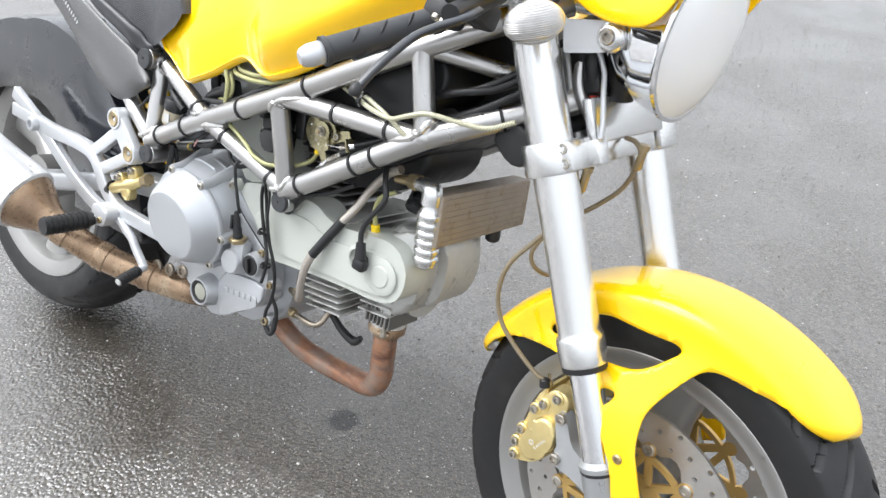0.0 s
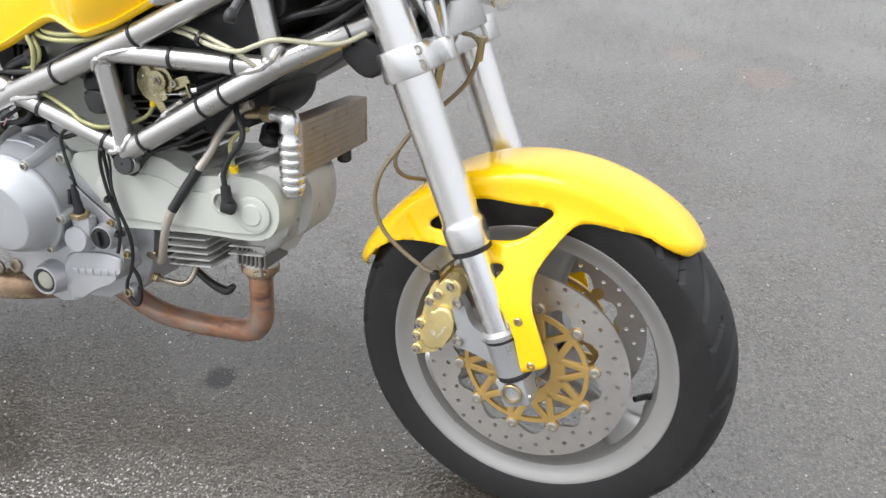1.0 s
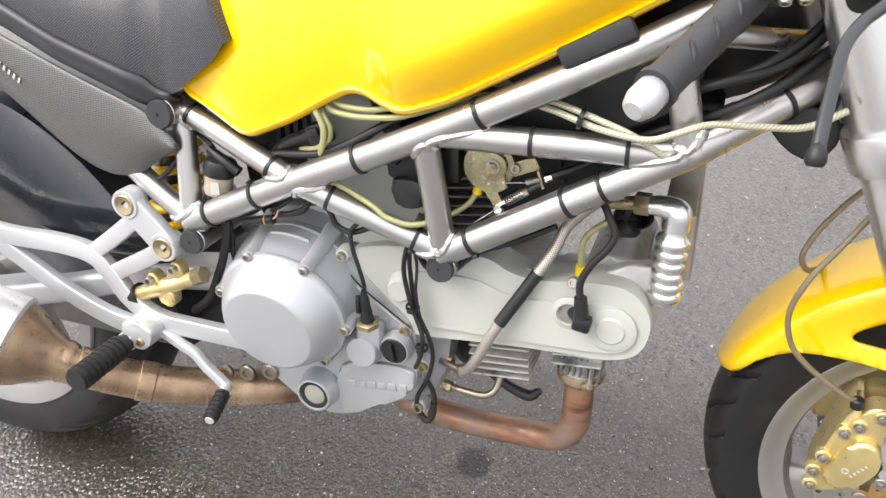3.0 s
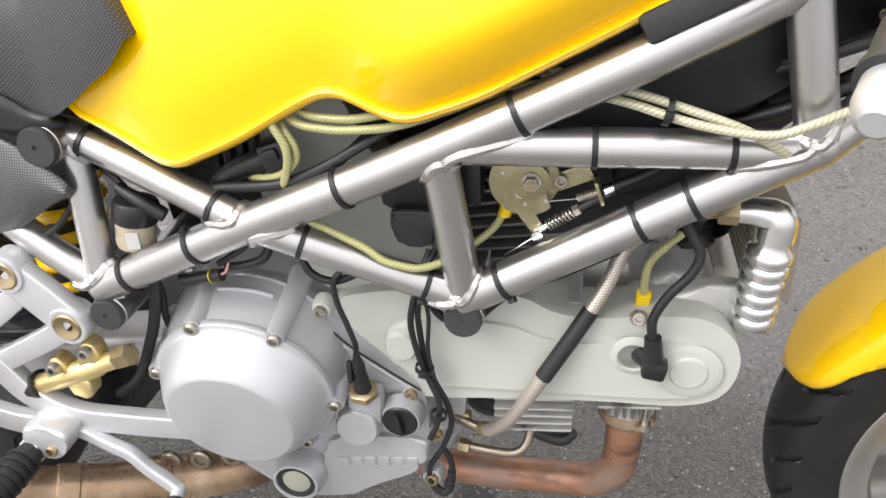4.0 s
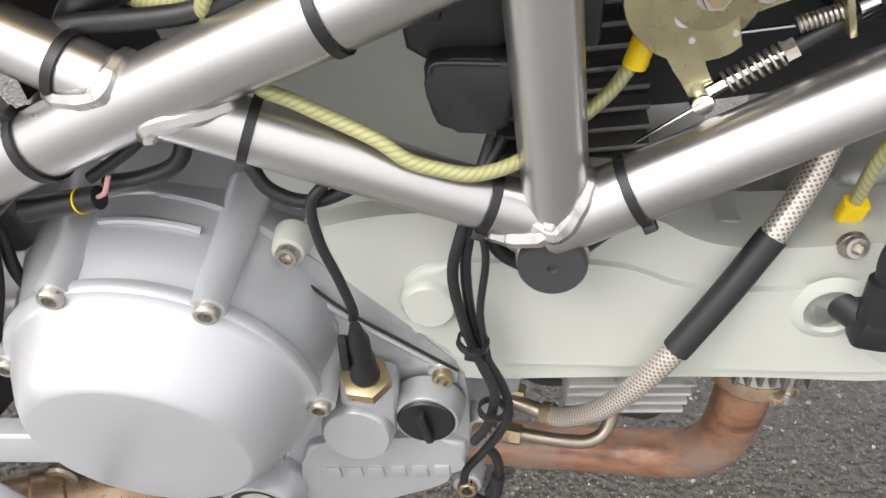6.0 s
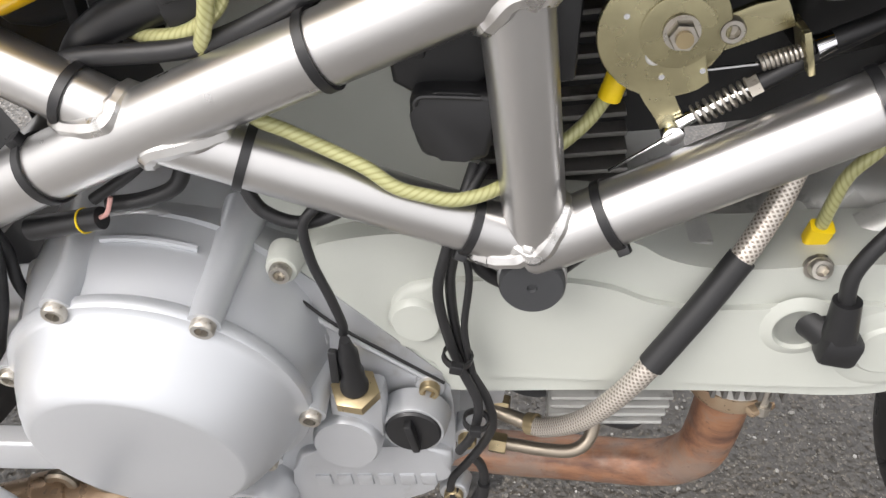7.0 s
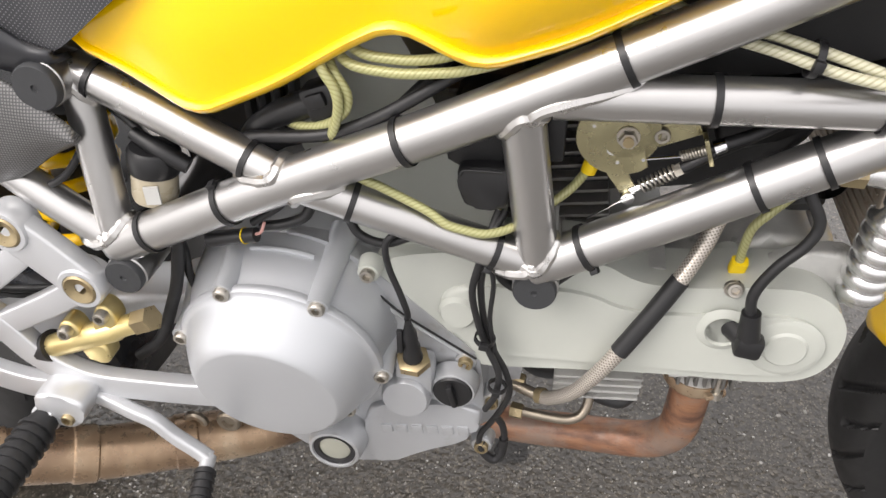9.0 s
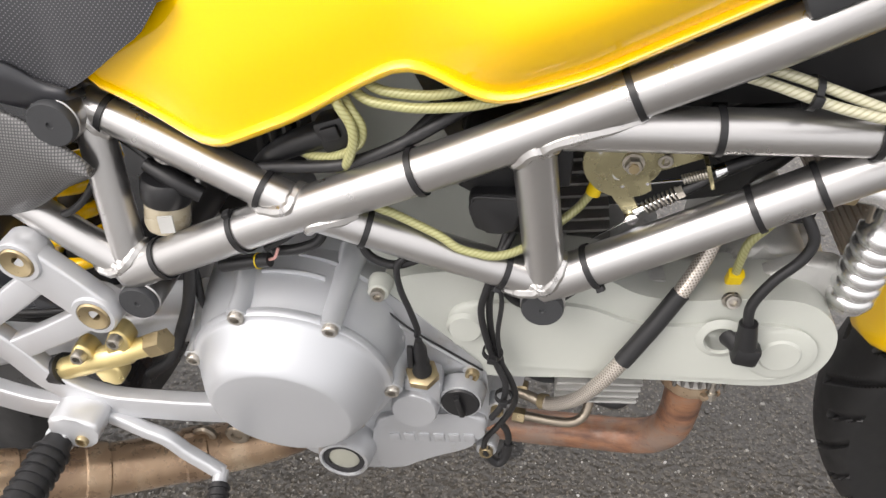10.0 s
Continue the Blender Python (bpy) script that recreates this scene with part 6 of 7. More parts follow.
# ---- airbox, throttle, wiring inside the frame ----
def build_airbox():
    box = part("airbox", plate(softened([(-0.02, 0.712), (0.10, 0.700), (0.18, 0.715), (0.232, 0.752), (0.240, 0.795), (0.20, 0.820), (0.10, 0.785), (-0.02, 0.735)], 2), 0.13, -0.130, 0.012), PLASTIC, bike, "black plastic airbox under the tank")
    part("intake_body", plate(softened([(-0.04, 0.560), (0.06, 0.570), (0.15, 0.590), (0.19, 0.640), (0.17, 0.715), (-0.04, 0.725)], 2), 0.08, -0.058, 0.012), DARKMETAL, box, "dark throttle bodies")
    part("battery_box", plate(softened([(0.10, 0.610), (0.17, 0.650), (0.24, 0.700), (0.27, 0.740), (0.20, 0.740), (0.10, 0.705)], 2), 0.08, -0.085, 0.01), PLASTIC, box)
    # added black plates that fill the dark gaps behind the frame tubes
    part("dark_backing", plate(softened([(-0.33, 0.600), (-0.22, 0.640), (-0.20, 0.735), (-0.32, 0.735)], 2), 0.10, -0.060, 0.01), PLASTIC, box)
    part("tank_backing", plate(softened([(0.08, 0.690), (0.24, 0.715), (0.350, 0.770), (0.345, 0.880), (0.25, 0.860), (0.08, 0.790)], 2), 0.06, -0.020, 0.01), PLASTIC, box)
    part("inner_backing", plate(softened([(-0.38, 0.450), (-0.20, 0.470), (-0.06, 0.540), (-0.02, 0.715), (-0.20, 0.745), (-0.36, 0.745)], 2), 0.10, 0.010, 0.01), PLASTIC, box)
    part("flap", plate(softened([(0.300, 0.726), (0.322, 0.702), (0.346, 0.692), (0.366, 0.704), (0.372, 0.735), (0.330, 0.752)], 1), -0.040, -0.100, 0.004), RUBBER, box, "black rubber flap")
    part("dark_housing", turn([(0, 0), (0.014, 0.002), (0.017, 0.008), (0.017, 0.026), (0.012, 0.030)], (0.186, -0.050, 0.604), (0.2, -1, -0.2), 28), PLASTIC, box)
    return box


build_airbox()


def coil(a, b, turns, radius, wire, parent, label):
    """A wound spring from a to b."""
    a, b = Vector(a), Vector(b)
    d = (b - a).normalized()
    u = d.orthogonal().normalized()
    v = d.cross(u)
    n = turns * 8
    line = [a.lerp(b, k / n) + radius * (u * math.cos(2 * math.pi * k / 8) + v * math.sin(2 * math.pi * k / 8)) for k in range(n + 1)]
    return part("return_spring", sweep(line, wire, 6, 2), STEEL, parent, label)


def build_throttle():
    c = Vector((0.034, -0.139, 0.6575))
    rim = [(c.x + 0.0300 * math.cos(radians(a)), c.z + 0.0285 * math.sin(radians(a))) for a in range(112, 322, 10)]
    wheel = part("throttle_wheel", plate(rim + [(0.050, 0.6485), (0.0475, 0.656), (0.0465, 0.663), (0.041, 0.669), (0.030, 0.671)], -0.134, -0.1372, 0.0008), ZINC, bike, "yellow-passivated throttle wheel with cable")
    # the second, smaller flange behind, with the cable's groove between
    part("inner_flange", plate([(c.x + 0.026 * math.cos(radians(a)), c.z + 0.026 * math.sin(radians(a))) for a in range(0, 360, 12)], -0.124, -0.132, 0.001), ZINC, wheel)
    part("raised_ring", turn([(0.0155, 0), (0.0155, 0.0012), (0.0140, 0.0016), (0, 0.0016)], c + Vector((0.003, 0.002, 0.001)), (0, -1, 0), 32), ZINC, wheel)
    part("hub_washer", turn([(0.0076, 0), (0.0076, 0.0018), (0, 0.0018)], c + Vector((0.004, 0.0, 0.002)), (0, -1, 0), 24), STEEL, wheel)
    part("hub_nut", hex_nut(0.0062, 0.0060, 0.0), STEEL, wheel, "dull hexagon nut", facing(c + Vector((0.004, -0.0015, 0.002))))
    part("stud", turn([(0.0036, 0), (0.0036, 0.002), (0, 0.002)], c + Vector((0.004, -0.0078, 0.002)), (0, -1, 0), 14), BRASS, wheel)
    part("label", turn([(0.0042, 0), (0.0036, 0.0006), (0, 0.0006)], (0.0295, -0.1372, 0.6475), (0, -1, 0), 16), WHITE, wheel)
    for x, z in ((0.0335, 0.6385), (0.050, 0.6420), (0.0155, 0.6645)):
        part("rivet", turn([(0.0013, 0), (0.0013, 0.0007), (0, 0.0007)], (x, -0.1372, z), (0, -1, 0), 10), CHROME, wheel)
    part("arm", plate(softened([(0.0235, 0.633), (0.0280, 0.624), (0.0360, 0.614), (0.0400, 0.606), (0.0475, 0.608), (0.0485, 0.616), (0.0440, 0.622), (0.0400, 0.632)], 1), -0.127, -0.1295, 0.0006), ZINC, wheel)
    part("barrel_nut", turn([(0.0052, -0.006), (0.0052, 0.004), (0.0046, 0.0055), (0, 0.0055)], (0.0440, -0.1295, 0.6085), (0, -1, 0), 18), CHROME, wheel)
    a, b = (0.0520, -0.132, 0.6180), (0.0725, -0.132, 0.6322)
    coil(a, b, 8, 0.0046, 0.0008, wheel, "small bright spring")
    part("spring_rod", sweep([(0.0455, -0.131, 0.6135), b], [0.0036, 0.0014], 10, 0), CHROME, wheel)
    part("adjuster_nut", sweep([(0.0722, -0.132, 0.6320), (0.0765, -0.132, 0.6350)], 0.0048, 6, 0), STEEL, wheel)
    part("cable_sleeve", sweep([(0.0765, -0.132, 0.6350), (0.094, -0.131, 0.6466), (0.118, -0.126, 0.6590), (0.150, -0.118, 0.676), (0.200, -0.10, 0.700), (0.270, -0.09, 0.740)], [0.0042, 0.0040, 0.0040, 0.0040, 0.0040, 0.0040], 12, 6), PLASTIC, wheel)
    part("inner_wire", sweep([(0.0437, -0.135, 0.6103), (0.0176, -0.134, 0.5887)], 0.0008, 6, 0), CHROME, wheel)
    part("pull_wire", sweep([(0.052, -0.136, 0.6420), (0.0742, -0.133, 0.6443)], 0.0009, 6, 0), CHROME, wheel)
    # cable bracket with its screw and the threaded adjuster
    bracket = part("cable_bracket", plate([(0.0436, 0.6531), (0.0490, 0.6439), (0.0601, 0.6472), (0.0870, 0.6588), (0.0806, 0.6709), (0.0688, 0.6679), (0.0551, 0.6611)], -0.124, -0.1275, 0.0006), ZINC, bike, "olive zinc-plated cable bracket")
    part("bracket_screw", socket_bolt(0.0056, 0.005), STEEL, bracket, m=facing((0.0604, -0.1275, 0.6572)))
    part("bracket_tab", block((0.0030, 0.020, 0.020), Matrix.Translation((0.0905, -0.131, 0.652)) @ Matrix.Rotation(radians(-20), 4, "Y"), 0.0006), ZINC, bracket)
    coil((0.0742, -0.133, 0.6443), (0.0920, -0.133, 0.6512), 10, 0.0030, 0.0009, bracket, "threaded adjuster")
    part("adjuster_core", sweep([(0.0742, -0.133, 0.6443), (0.0940, -0.133, 0.6520)], 0.0030, 12, 0), DARKMETAL, bracket)
    part("ferrule", sweep([(0.0940, -0.133, 0.6520), (0.1010, -0.132, 0.6550)], [0.0056, 0.0046], 12, 0), CHROME, bracket)
    part("boot", sweep([(0.0960, -0.132, 0.6528), (0.1208, -0.129, 0.6640), (0.150, -0.122, 0.680), (0.21, -0.10, 0.715)], [0.0046, 0.0044, 0.0040, 0.0040], 14, 6), PLASTIC, bracket)
    sensor = part("throttle_sensor", plate(softened([(-0.0728, 0.6335), (-0.0722, 0.6235), (-0.0692, 0.6080), (-0.0640, 0.6040), (-0.0430, 0.6036), (-0.0368, 0.6070), (-0.0350, 0.6345), (-0.0400, 0.6375), (-0.0665, 0.6370)], 1), -0.115, -0.157, 0.0035), PLASTIC, bike, "black plastic throttle sensor with a rounded foot")
    part("sensor_rib", sweep([(-0.0700, -0.1572, 0.6305), (-0.0690, -0.1572, 0.6335), (-0.0640, -0.1572, 0.6350), (-0.0420, -0.1572, 0.6352)], 0.0012, 8, 4), PLASTIC, sensor)
    part("sensor_bracket", plate(softened([(-0.080, 0.628), (-0.040, 0.630), (-0.036, 0.668), (-0.044, 0.684), (-0.074, 0.682), (-0.084, 0.655)], 1), -0.118, -0.146, 0.003), PLASTIC, sensor)
    for x, z in ((-0.074, 0.662), (-0.046, 0.668)):
        part("sensor_screw", socket_bolt(0.0042, 0.004), STEEL, sensor, m=facing((x, -0.146, z)))
    part("sensor_body", block((0.038, 0.05, 0.030), Matrix.Translation((-0.060, -0.115, 0.662)), 0.005), PLASTIC, sensor)
    part("sensor_ear", block((0.010, 0.02, 0.022), Matrix.Translation((-0.070, -0.150, 0.663)), 0.002), DARKMETAL, sensor)
    part("connector", block((0.020, 0.03, 0.045), Matrix.Translation((-0.012, -0.120, 0.655)), 0.003), PLASTIC, sensor)
    return wheel


ZINC = surface("yellow_zinc", (0.36, 0.325, 0.195), metal=0.8, rough=0.27, vary=0.30, grain=60, dirt=(0.30, 0.19, 0.12), dirt_at=0.66)
build_throttle()


def build_cables():
    """Pale clear-coated earth cables along the frame."""
    kit = part("earth_cable", sweep([(-0.165, -0.130, 0.722), (-0.145, -0.155, 0.707), (-0.117, -0.160, 0.703), (-0.089, -0.160, 0.704), (-0.061, -0.158, 0.708), (-0.022, -0.155, 0.721), (0.020, -0.148, 0.736), (0.071, -0.140, 0.742)], 0.0035, 14, 8), CABLE, bike, "pale yellow twisted earth cables tied along the frame")
    runs = [
        ([(-0.160, -0.125, 0.728), (-0.139, -0.152, 0.714), (-0.111, -0.158, 0.711), (-0.083, -0.156, 0.713), (-0.05, -0.148, 0.722), (0.0, -0.135, 0.742)], 0.0035, CABLE),
        ([(-0.168, -0.140, 0.716), (-0.160, -0.160, 0.705), (-0.151, -0.163, 0.690), (-0.150, -0.163, 0.676), (-0.157, -0.158, 0.656), (-0.166, -0.145, 0.640)], 0.0035, CABLE),
        ([(-0.165, -0.138, 0.712), (-0.153, -0.155, 0.699), (-0.145, -0.157, 0.685), (-0.148, -0.156, 0.671), (-0.164, -0.152, 0.658), (-0.185, -0.145, 0.652), (-0.205, -0.13, 0.650)], 0.0034, CABLE),
        ([(-0.165, -0.135, 0.632), (-0.142, -0.157, 0.623), (-0.126, -0.158, 0.616), (-0.110, -0.1585, 0.6085), (-0.092, -0.161, 0.601), (-0.079, -0.1625, 0.5925), (-0.065, -0.1615, 0.588), (-0.051, -0.159, 0.585), (-0.034, -0.150, 0.586), (-0.015, -0.130, 0.590), (0.005, -0.118, 0.603), (0.0165, -0.117, 0.622)], 0.0034, CABLE),
        ([(0.030, -0.130, 0.748), (0.071, -0.150, 0.738), (0.108, -0.160, 0.732), (0.150, -0.172, 0.724), (0.195, -0.182, 0.722), (0.222, -0.184, 0.732), (0.250, -0.178, 0.742), (0.290, -0.168, 0.742), (0.330, -0.160, 0.744), (0.362, -0.150, 0.760)], 0.0034, PLAINCABLE),
        ([(0.030, -0.125, 0.754), (0.071, -0.145, 0.743), (0.108, -0.155, 0.739), (0.150, -0.165, 0.730), (0.185, -0.172, 0.720), (0.212, -0.168, 0.704), (0.225, -0.145, 0.69)], 0.0034, PLAINCABLE),
        ([(0.137, -0.100, 0.538), (0.136, -0.106, 0.558), (0.138, -0.108, 0.576), (0.147, -0.108, 0.590), (0.162, -0.098, 0.600)], 0.0036, CABLE),
    ]
    for line, r, material in runs:
        part("strand", sweep(line, r, 12, 8), material, kit)
    part("sleeve", sweep([(0.1368, -0.098, 0.529), (0.1372, -0.102, 0.541)], 1.0, 12, 0, True, rounded(0.0062, 0.0046, 0.5)), YELLOWTAG, kit, "yellow cable sleeve")
    part("sleeve", sweep([(0.0155, -0.1175, 0.618), (0.0190, -0.1185, 0.634)], 0.0056, 14, 0), YELLOWTAG, kit, "yellow cable sleeve")
    part("terminal_bolt", socket_bolt(0.0060, 0.006), STEEL, kit, m=facing((0.1330, -0.1215, 0.5290), (0, -1, 0.35)))
    part("terminal", turn([(0.0074, 0), (0.0074, 0.003), (0, 0.003)], (0.1330, -0.1195, 0.5285), (0, -1, 0), 20), STEEL, kit)
    part("terminal_boss", turn([(0.014, -0.03), (0.0105, 0.0)], (0.1365, -0.090, 0.515), (0, -1, 0), 20), BELT, kit)
    zip_tie((0.131, -0.164, 0.730), (1, 0, -0.2), 0.0092, kit)


build_cables()


def build_wires():
    loom = part("hanging_wire", sweep([(-0.040, -0.135, 0.590), (-0.050, -0.148, 0.572), (-0.058, -0.151, 0.545), (-0.062, -0.146, 0.516), (-0.056, -0.143, 0.480), (-0.048, -0.142, 0.455), (-0.039, -0.143, 0.430), (-0.042, -0.142, 0.402), (-0.050, -0.138, 0.380)], 0.0029, 12, 8), RUBBER, bike, "black wires hanging from the frame")
    runs = [
        ([(-0.045, -0.135, 0.590), (-0.052, -0.150, 0.568), (-0.054, -0.149, 0.545), (-0.056, -0.142, 0.520), (-0.053, -0.138, 0.484), (-0.045, -0.136, 0.452), (-0.034, -0.134, 0.425), (-0.030, -0.130, 0.398), (-0.036, -0.122, 0.368), (-0.046, -0.116, 0.340), (-0.056, -0.114, 0.318), (-0.056, -0.114, 0.298), (-0.046, -0.112, 0.284)], 0.0029),
        ([(-0.042, -0.118, 0.350), (-0.036, -0.112, 0.332), (-0.034, -0.110, 0.312), (-0.040, -0.110, 0.290)], 0.0034),
        ([(-0.052, -0.148, 0.560), (-0.046, -0.146, 0.530), (-0.048, -0.143, 0.490), (-0.043, -0.141, 0.455)], 0.0020),
        ([(-0.056, -0.144, 0.560), (-0.051, -0.138, 0.550), (-0.039, -0.134, 0.524), (-0.020, -0.130, 0.512), (-0.006, -0.134, 0.522), (0.012, -0.137, 0.543), (0.028, -0.136, 0.556), (0.065, -0.130, 0.572), (0.11, -0.13, 0.598)], 0.0038),
        ([(-0.055, -0.142, 0.558), (-0.078, -0.138, 0.560), (-0.105, -0.125, 0.570)], 0.0038),
        ([(-0.1155, -0.142, 0.480), (-0.114, -0.147, 0.492), (-0.119, -0.149, 0.514), (-0.126, -0.149, 0.536), (-0.128, -0.149, 0.558), (-0.121, -0.146, 0.568), (-0.110, -0.135, 0.574)], 0.0027),
        ([(-0.170, -0.130, 0.592), (-0.157, -0.140, 0.573), (-0.149, -0.142, 0.561), (-0.132, -0.142, 0.555), (-0.113, -0.140, 0.561), (-0.095, -0.130, 0.570)], 0.0036),
        ([(-0.300, -0.145, 0.545), (-0.304, -0.142, 0.526), (-0.313, -0.140, 0.493), (-0.324, -0.138, 0.466), (-0.345, -0.138, 0.421), (-0.372, -0.138, 0.395)], 0.0056),
        ([(-0.300, -0.140, 0.540), (-0.305, -0.130, 0.517), (-0.306, -0.130, 0.491), (-0.303, -0.125, 0.465)], 0.0036),
        ([(-0.224, -0.150, 0.566), (-0.205, -0.150, 0.570), (-0.188, -0.148, 0.578), (-0.184, -0.142, 0.592), (-0.190, -0.13, 0.605)], 0.0042),
        ([(-0.228, -0.155, 0.572), (-0.205, -0.152, 0.588), (-0.190, -0.14, 0.602)], 0.0030),
        ([(-0.235, -0.142, 0.632), (-0.219, -0.150, 0.643), (-0.164, -0.155, 0.652), (-0.126, -0.155, 0.668), (-0.089, -0.150, 0.690), (-0.060, -0.14, 0.706)], 0.0046),
        ([(-0.120, -0.140, 0.664), (-0.09, -0.120, 0.690), (-0.07, -0.11, 0.71)], 0.0040),
        ([(0.08, -0.095, 0.665), (0.15, -0.10, 0.690), (0.22, -0.12, 0.720), (0.29, -0.115, 0.756), (0.345, -0.09, 0.80)], 0.0060),
        ([(0.10, -0.10, 0.690), (0.18, -0.12, 0.738), (0.25, -0.13, 0.768), (0.31, -0.11, 0.79), (0.36, -0.08, 0.84)], 0.0050),
        ([(0.12, -0.10, 0.70), (0.20, -0.125, 0.752), (0.27, -0.12, 0.776), (0.32, -0.10, 0.81), (0.36, -0.07, 0.86)], 0.0045),
        ([(-0.340, -0.13, 0.650), (-0.313, -0.138, 0.634), (-0.305, -0.135, 0.605), (-0.30, -0.13, 0.57)], 0.0030),
        ([(-0.42, -0.135, 0.595), (-0.40, -0.15, 0.585), (-0.372, -0.155, 0.60), (-0.352, -0.15, 0.625)], 0.0030),
        ([(-0.66, -0.11, 0.468), (-0.56, -0.135, 0.462), (-0.48, -0.14, 0.462), (-0.41, -0.135, 0.47)], 0.0038),
        ([(-0.66, -0.11, 0.455), (-0.56, -0.13, 0.450), (-0.47, -0.135, 0.452), (-0.40, -0.13, 0.462)], 0.0038),
    ]
    for line, r in runs:
        part("wire", sweep(line, r, 10, 8), RUBBER, loom)
    part("loop_sleeve", sweep([(-0.056, -0.114, 0.306), (-0.052, -0.113, 0.290), (-0.043, -0.112, 0.281), (-0.036, -0.111, 0.290), (-0.034, -0.111, 0.312)], 0.0046, 12, 6), RUBBER, loom)
    for at, d, r in (((-0.0515, -0.144, 0.470), (0.2, 0, 1), 0.0072), ((-0.040, -0.142, 0.415), (0.1, 0, 1), 0.0065)):
        zip_tie(at, d, r, loom)
    part("plug_sleeve", sweep([(-0.268, -0.152, 0.550), (-0.226, -0.156, 0.562)], [0.0064, 0.0058], 14, 0), PLASTIC, loom)
    part("plug_band", turn([(0.0060, -0.0004), (0.0066, -0.0004), (0.0066, 0.0004), (0.0060, 0.0004)], (-0.236, -0.155, 0.559), (0.9, -0.1, 0.26), 18), YELLOWTAG, loom)
    part("pink_wire", sweep([(-0.226, -0.157, 0.563), (-0.220, -0.160, 0.568), (-0.217, -0.158, 0.576)], 0.0012, 8, 4), PINK, loom)
    # regulator plug behind the tank's lower edge
    reg = part("regulator", block((0.075, 0.03, 0.070), Matrix.Translation((-0.205, -0.090, 0.672)) @ Matrix.Rotation(radians(-18), 4, "Y"), 0.004), CAST, bike, "finned regulator with a black plug")
    part("plug_body", block((0.026, 0.022, 0.026), Matrix.Translation((-0.166, -0.140, 0.672)) @ Matrix.Rotation(radians(-20), 4, "Y"), 0.004), PLASTIC, reg)
    part("plug_tail", sweep([(-0.176, -0.140, 0.668), (-0.200, -0.140, 0.658), (-0.218, -0.140, 0.647), (-0.232, -0.135, 0.632)], [0.0105, 0.0095, 0.0075, 0.0055], 14, 4), PLASTIC, reg)
    part("plug_clip", block((0.013, 0.005, 0.010), Matrix.Translation((-0.168, -0.153, 0.676)) @ Matrix.Rotation(radians(-20), 4, "Y"), 0.0015), PLASTIC, reg)
    for k in range(4):
        part("regulator_fin", block((0.006, 0.03, 0.05), Matrix.Translation((-0.235 + 0.012 * k, -0.100, 0.655)), 0.001), DARKMETAL, reg)
    # plug beside the reservoir
    part("reservoir_plug", sweep([(-0.316, -0.142, 0.634), (-0.294, -0.145, 0.622), (-0.275, -0.145, 0.611)], [0.0050, 0.0075, 0.0065], 14, 4), PLASTIC, loom)
    return loom


PINK = surface("pink_insulation", (0.55, 0.30, 0.27), rough=0.5, vary=0.05)
build_wires()


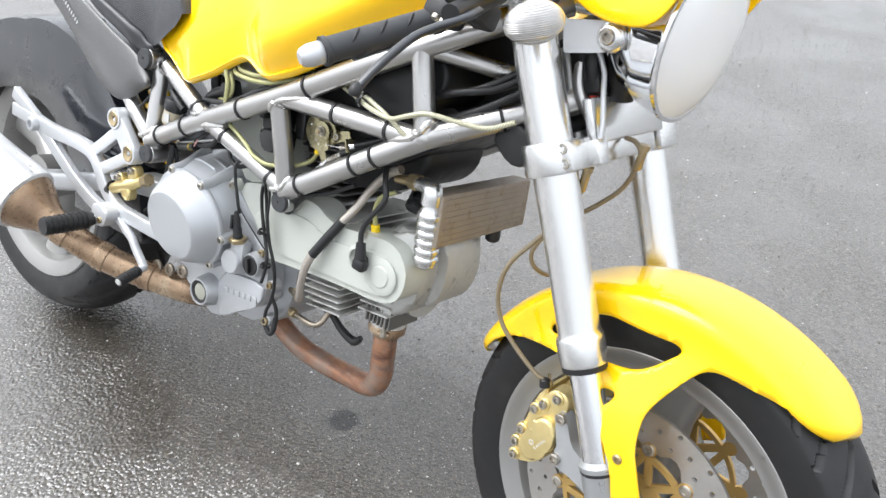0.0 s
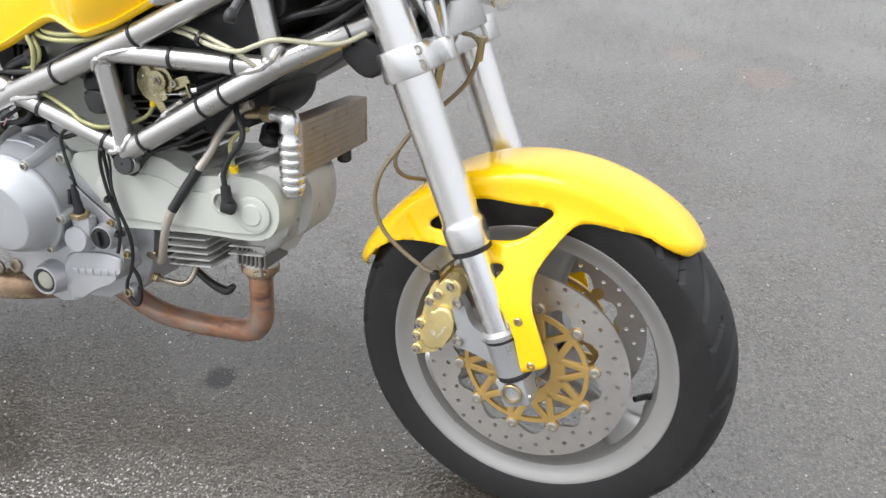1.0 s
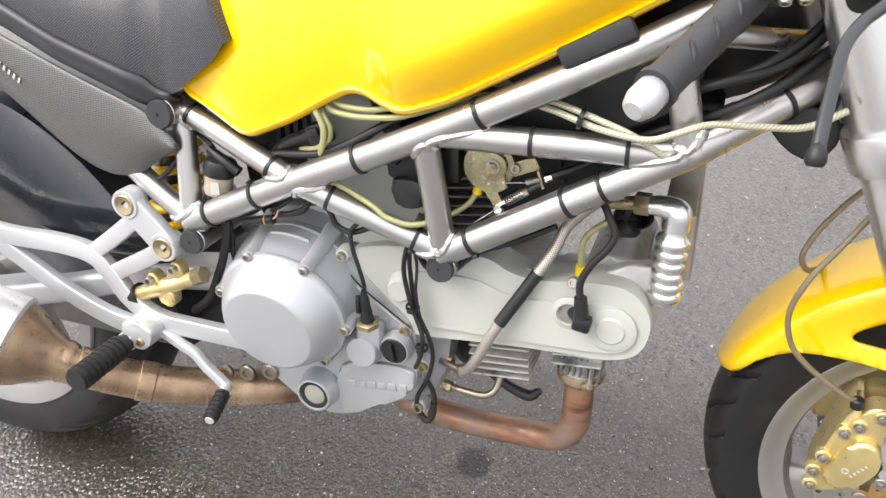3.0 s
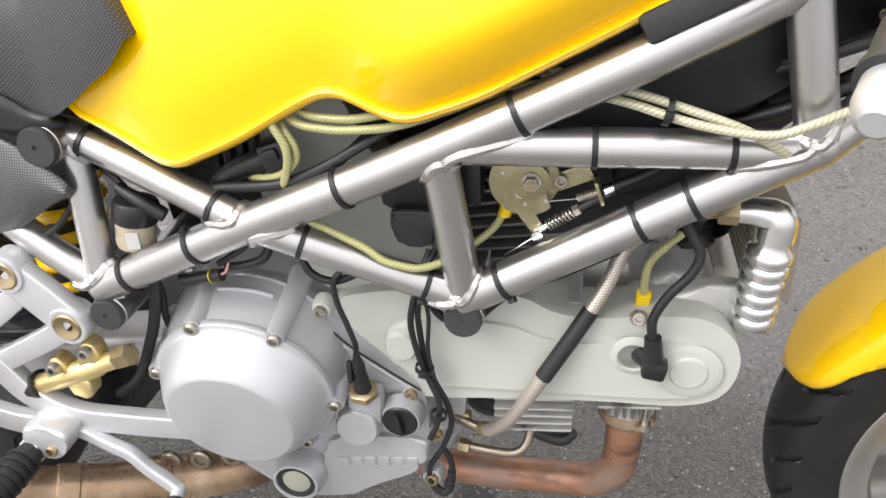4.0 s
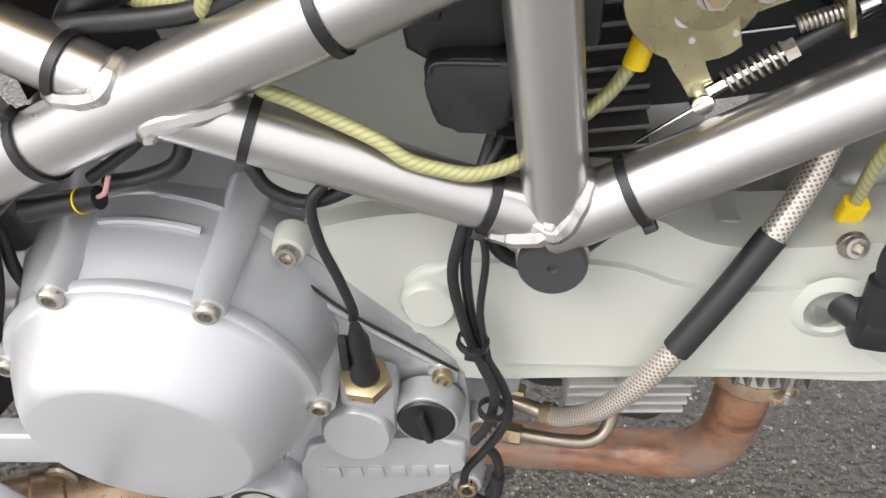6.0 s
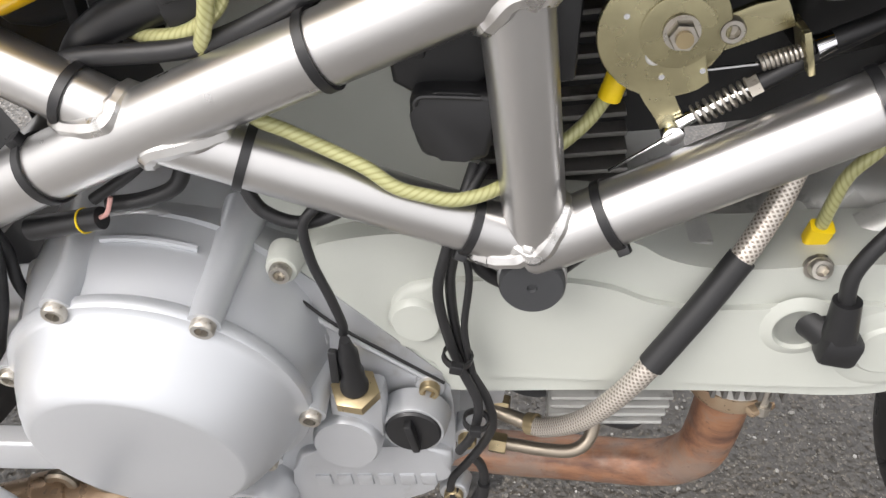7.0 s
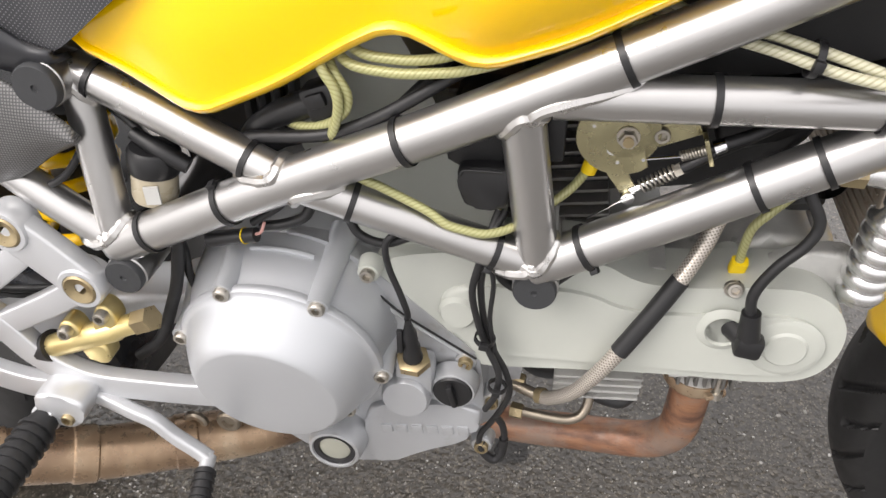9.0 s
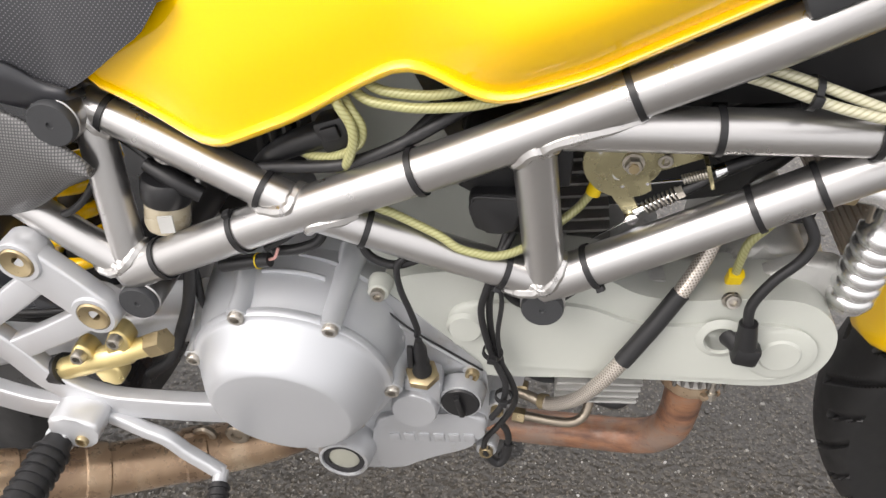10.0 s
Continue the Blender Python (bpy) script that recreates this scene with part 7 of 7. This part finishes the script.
def build_oil_lines():
    """Braided hose from the crankcase up to the cooler, and its hard lines."""
    line = part("oil_hose", sweep([(-0.004, -0.096, 0.360), (0.006, -0.104, 0.368), (0.024, -0.124, 0.400), (0.040, -0.137, 0.437), (0.055, -0.140, 0.469), (0.075, -0.133, 0.504), (0.092, -0.125, 0.534), (0.106, -0.114, 0.560), (0.119, -0.104, 0.590), (0.150, -0.108, 0.625), (0.175, -0.112, 0.640)], 0.0065, 20, 10), BRAID, bike, "steel-braided oil hose with a black sleeve")
    part("sleeve", sweep([(0.0550, -0.1402, 0.469), (0.075, -0.1333, 0.504), (0.0925, -0.1252, 0.535)], 0.0076, 20, 8), RUBBER, line, "black rubber sleeve")
    part("collar", turn([(0.0060, -0.004), (0.0076, -0.0035), (0.0076, 0.0035), (0.0060, 0.004)], (-0.003, -0.096, 0.361), (1, -0.5, 0.5), 20), BRASS, line)
    for z in (0.361, 0.320):
        part("pipe_nut", hex_nut(0.0080, 0.012, 0.004), BRASS, line, m=facing((-0.031, -0.080, z), (1, -0.15, 0)))
    part("hard_line", sweep([(-0.034, -0.084, 0.361), (-0.003, -0.096, 0.360)], 0.0052, 14, 0), LINE, line)
    part("hard_line", sweep([(-0.024, -0.080, 0.320), (0.006, -0.084, 0.320), (0.028, -0.084, 0.321), (0.040, -0.078, 0.330), (0.044, -0.066, 0.352)], 0.0048, 14, 8), LINE, line)
    part("oil_filter", turn([(0, 0), (0.030, 0.0), (0.034, 0.005), (0.034, 0.06), (0, 0.06)], (0.0, -0.040, 0.365), (0, 1, 0), 36), PLASTIC, line, "black oil filter")
    part("filter_cap", turn([(0.034, 0.0), (0.030, 0.006), (0.026, 0.004), (0.020, 0.004), (0.016, 0.007), (0, 0.008)], (0.0, -0.042, 0.365), (0, -1, 0), 36), PLASTIC, line)
    # spark plug boot and lead
    boot = part("spark_plug_boot", block((0.021, 0.016, 0.019), Matrix.Translation((0.1385, -0.146, 0.492)) @ Matrix.Rotation(radians(8), 4, "Y"), 0.004), PLASTIC, bike, "black spark plug boot with its lead")
    part("boot_sleeve", sweep([(0.137, -0.146, 0.500), (0.134, -0.146, 0.524)], [0.0088, 0.0072], 16, 0), PLASTIC, boot)
    part("boot_neck", sweep([(0.138, -0.143, 0.494), (0.127, -0.126, 0.495)], [0.0095, 0.0108], 20, 0), RUBBER, boot)
    part("lead", sweep([(0.134, -0.146, 0.520), (0.132, -0.146, 0.542), (0.142, -0.145, 0.566), (0.157, -0.144, 0.587), (0.162, -0.142, 0.604), (0.154, -0.138, 0.620), (0.140, -0.125, 0.640)], 0.0042, 14, 8), RUBBER, boot)
    boot.location = (0.011, 0.008, -0.003)
    part("dark_lever", sweep([(0.015, -0.03, 0.325), (0.045, -0.03, 0.305), (0.075, -0.03, 0.296), (0.090, -0.03, 0.308)], [0.006, 0.007, 0.008, 0.005], 12, 6), DARKMETAL, line)
    return line


build_oil_lines()
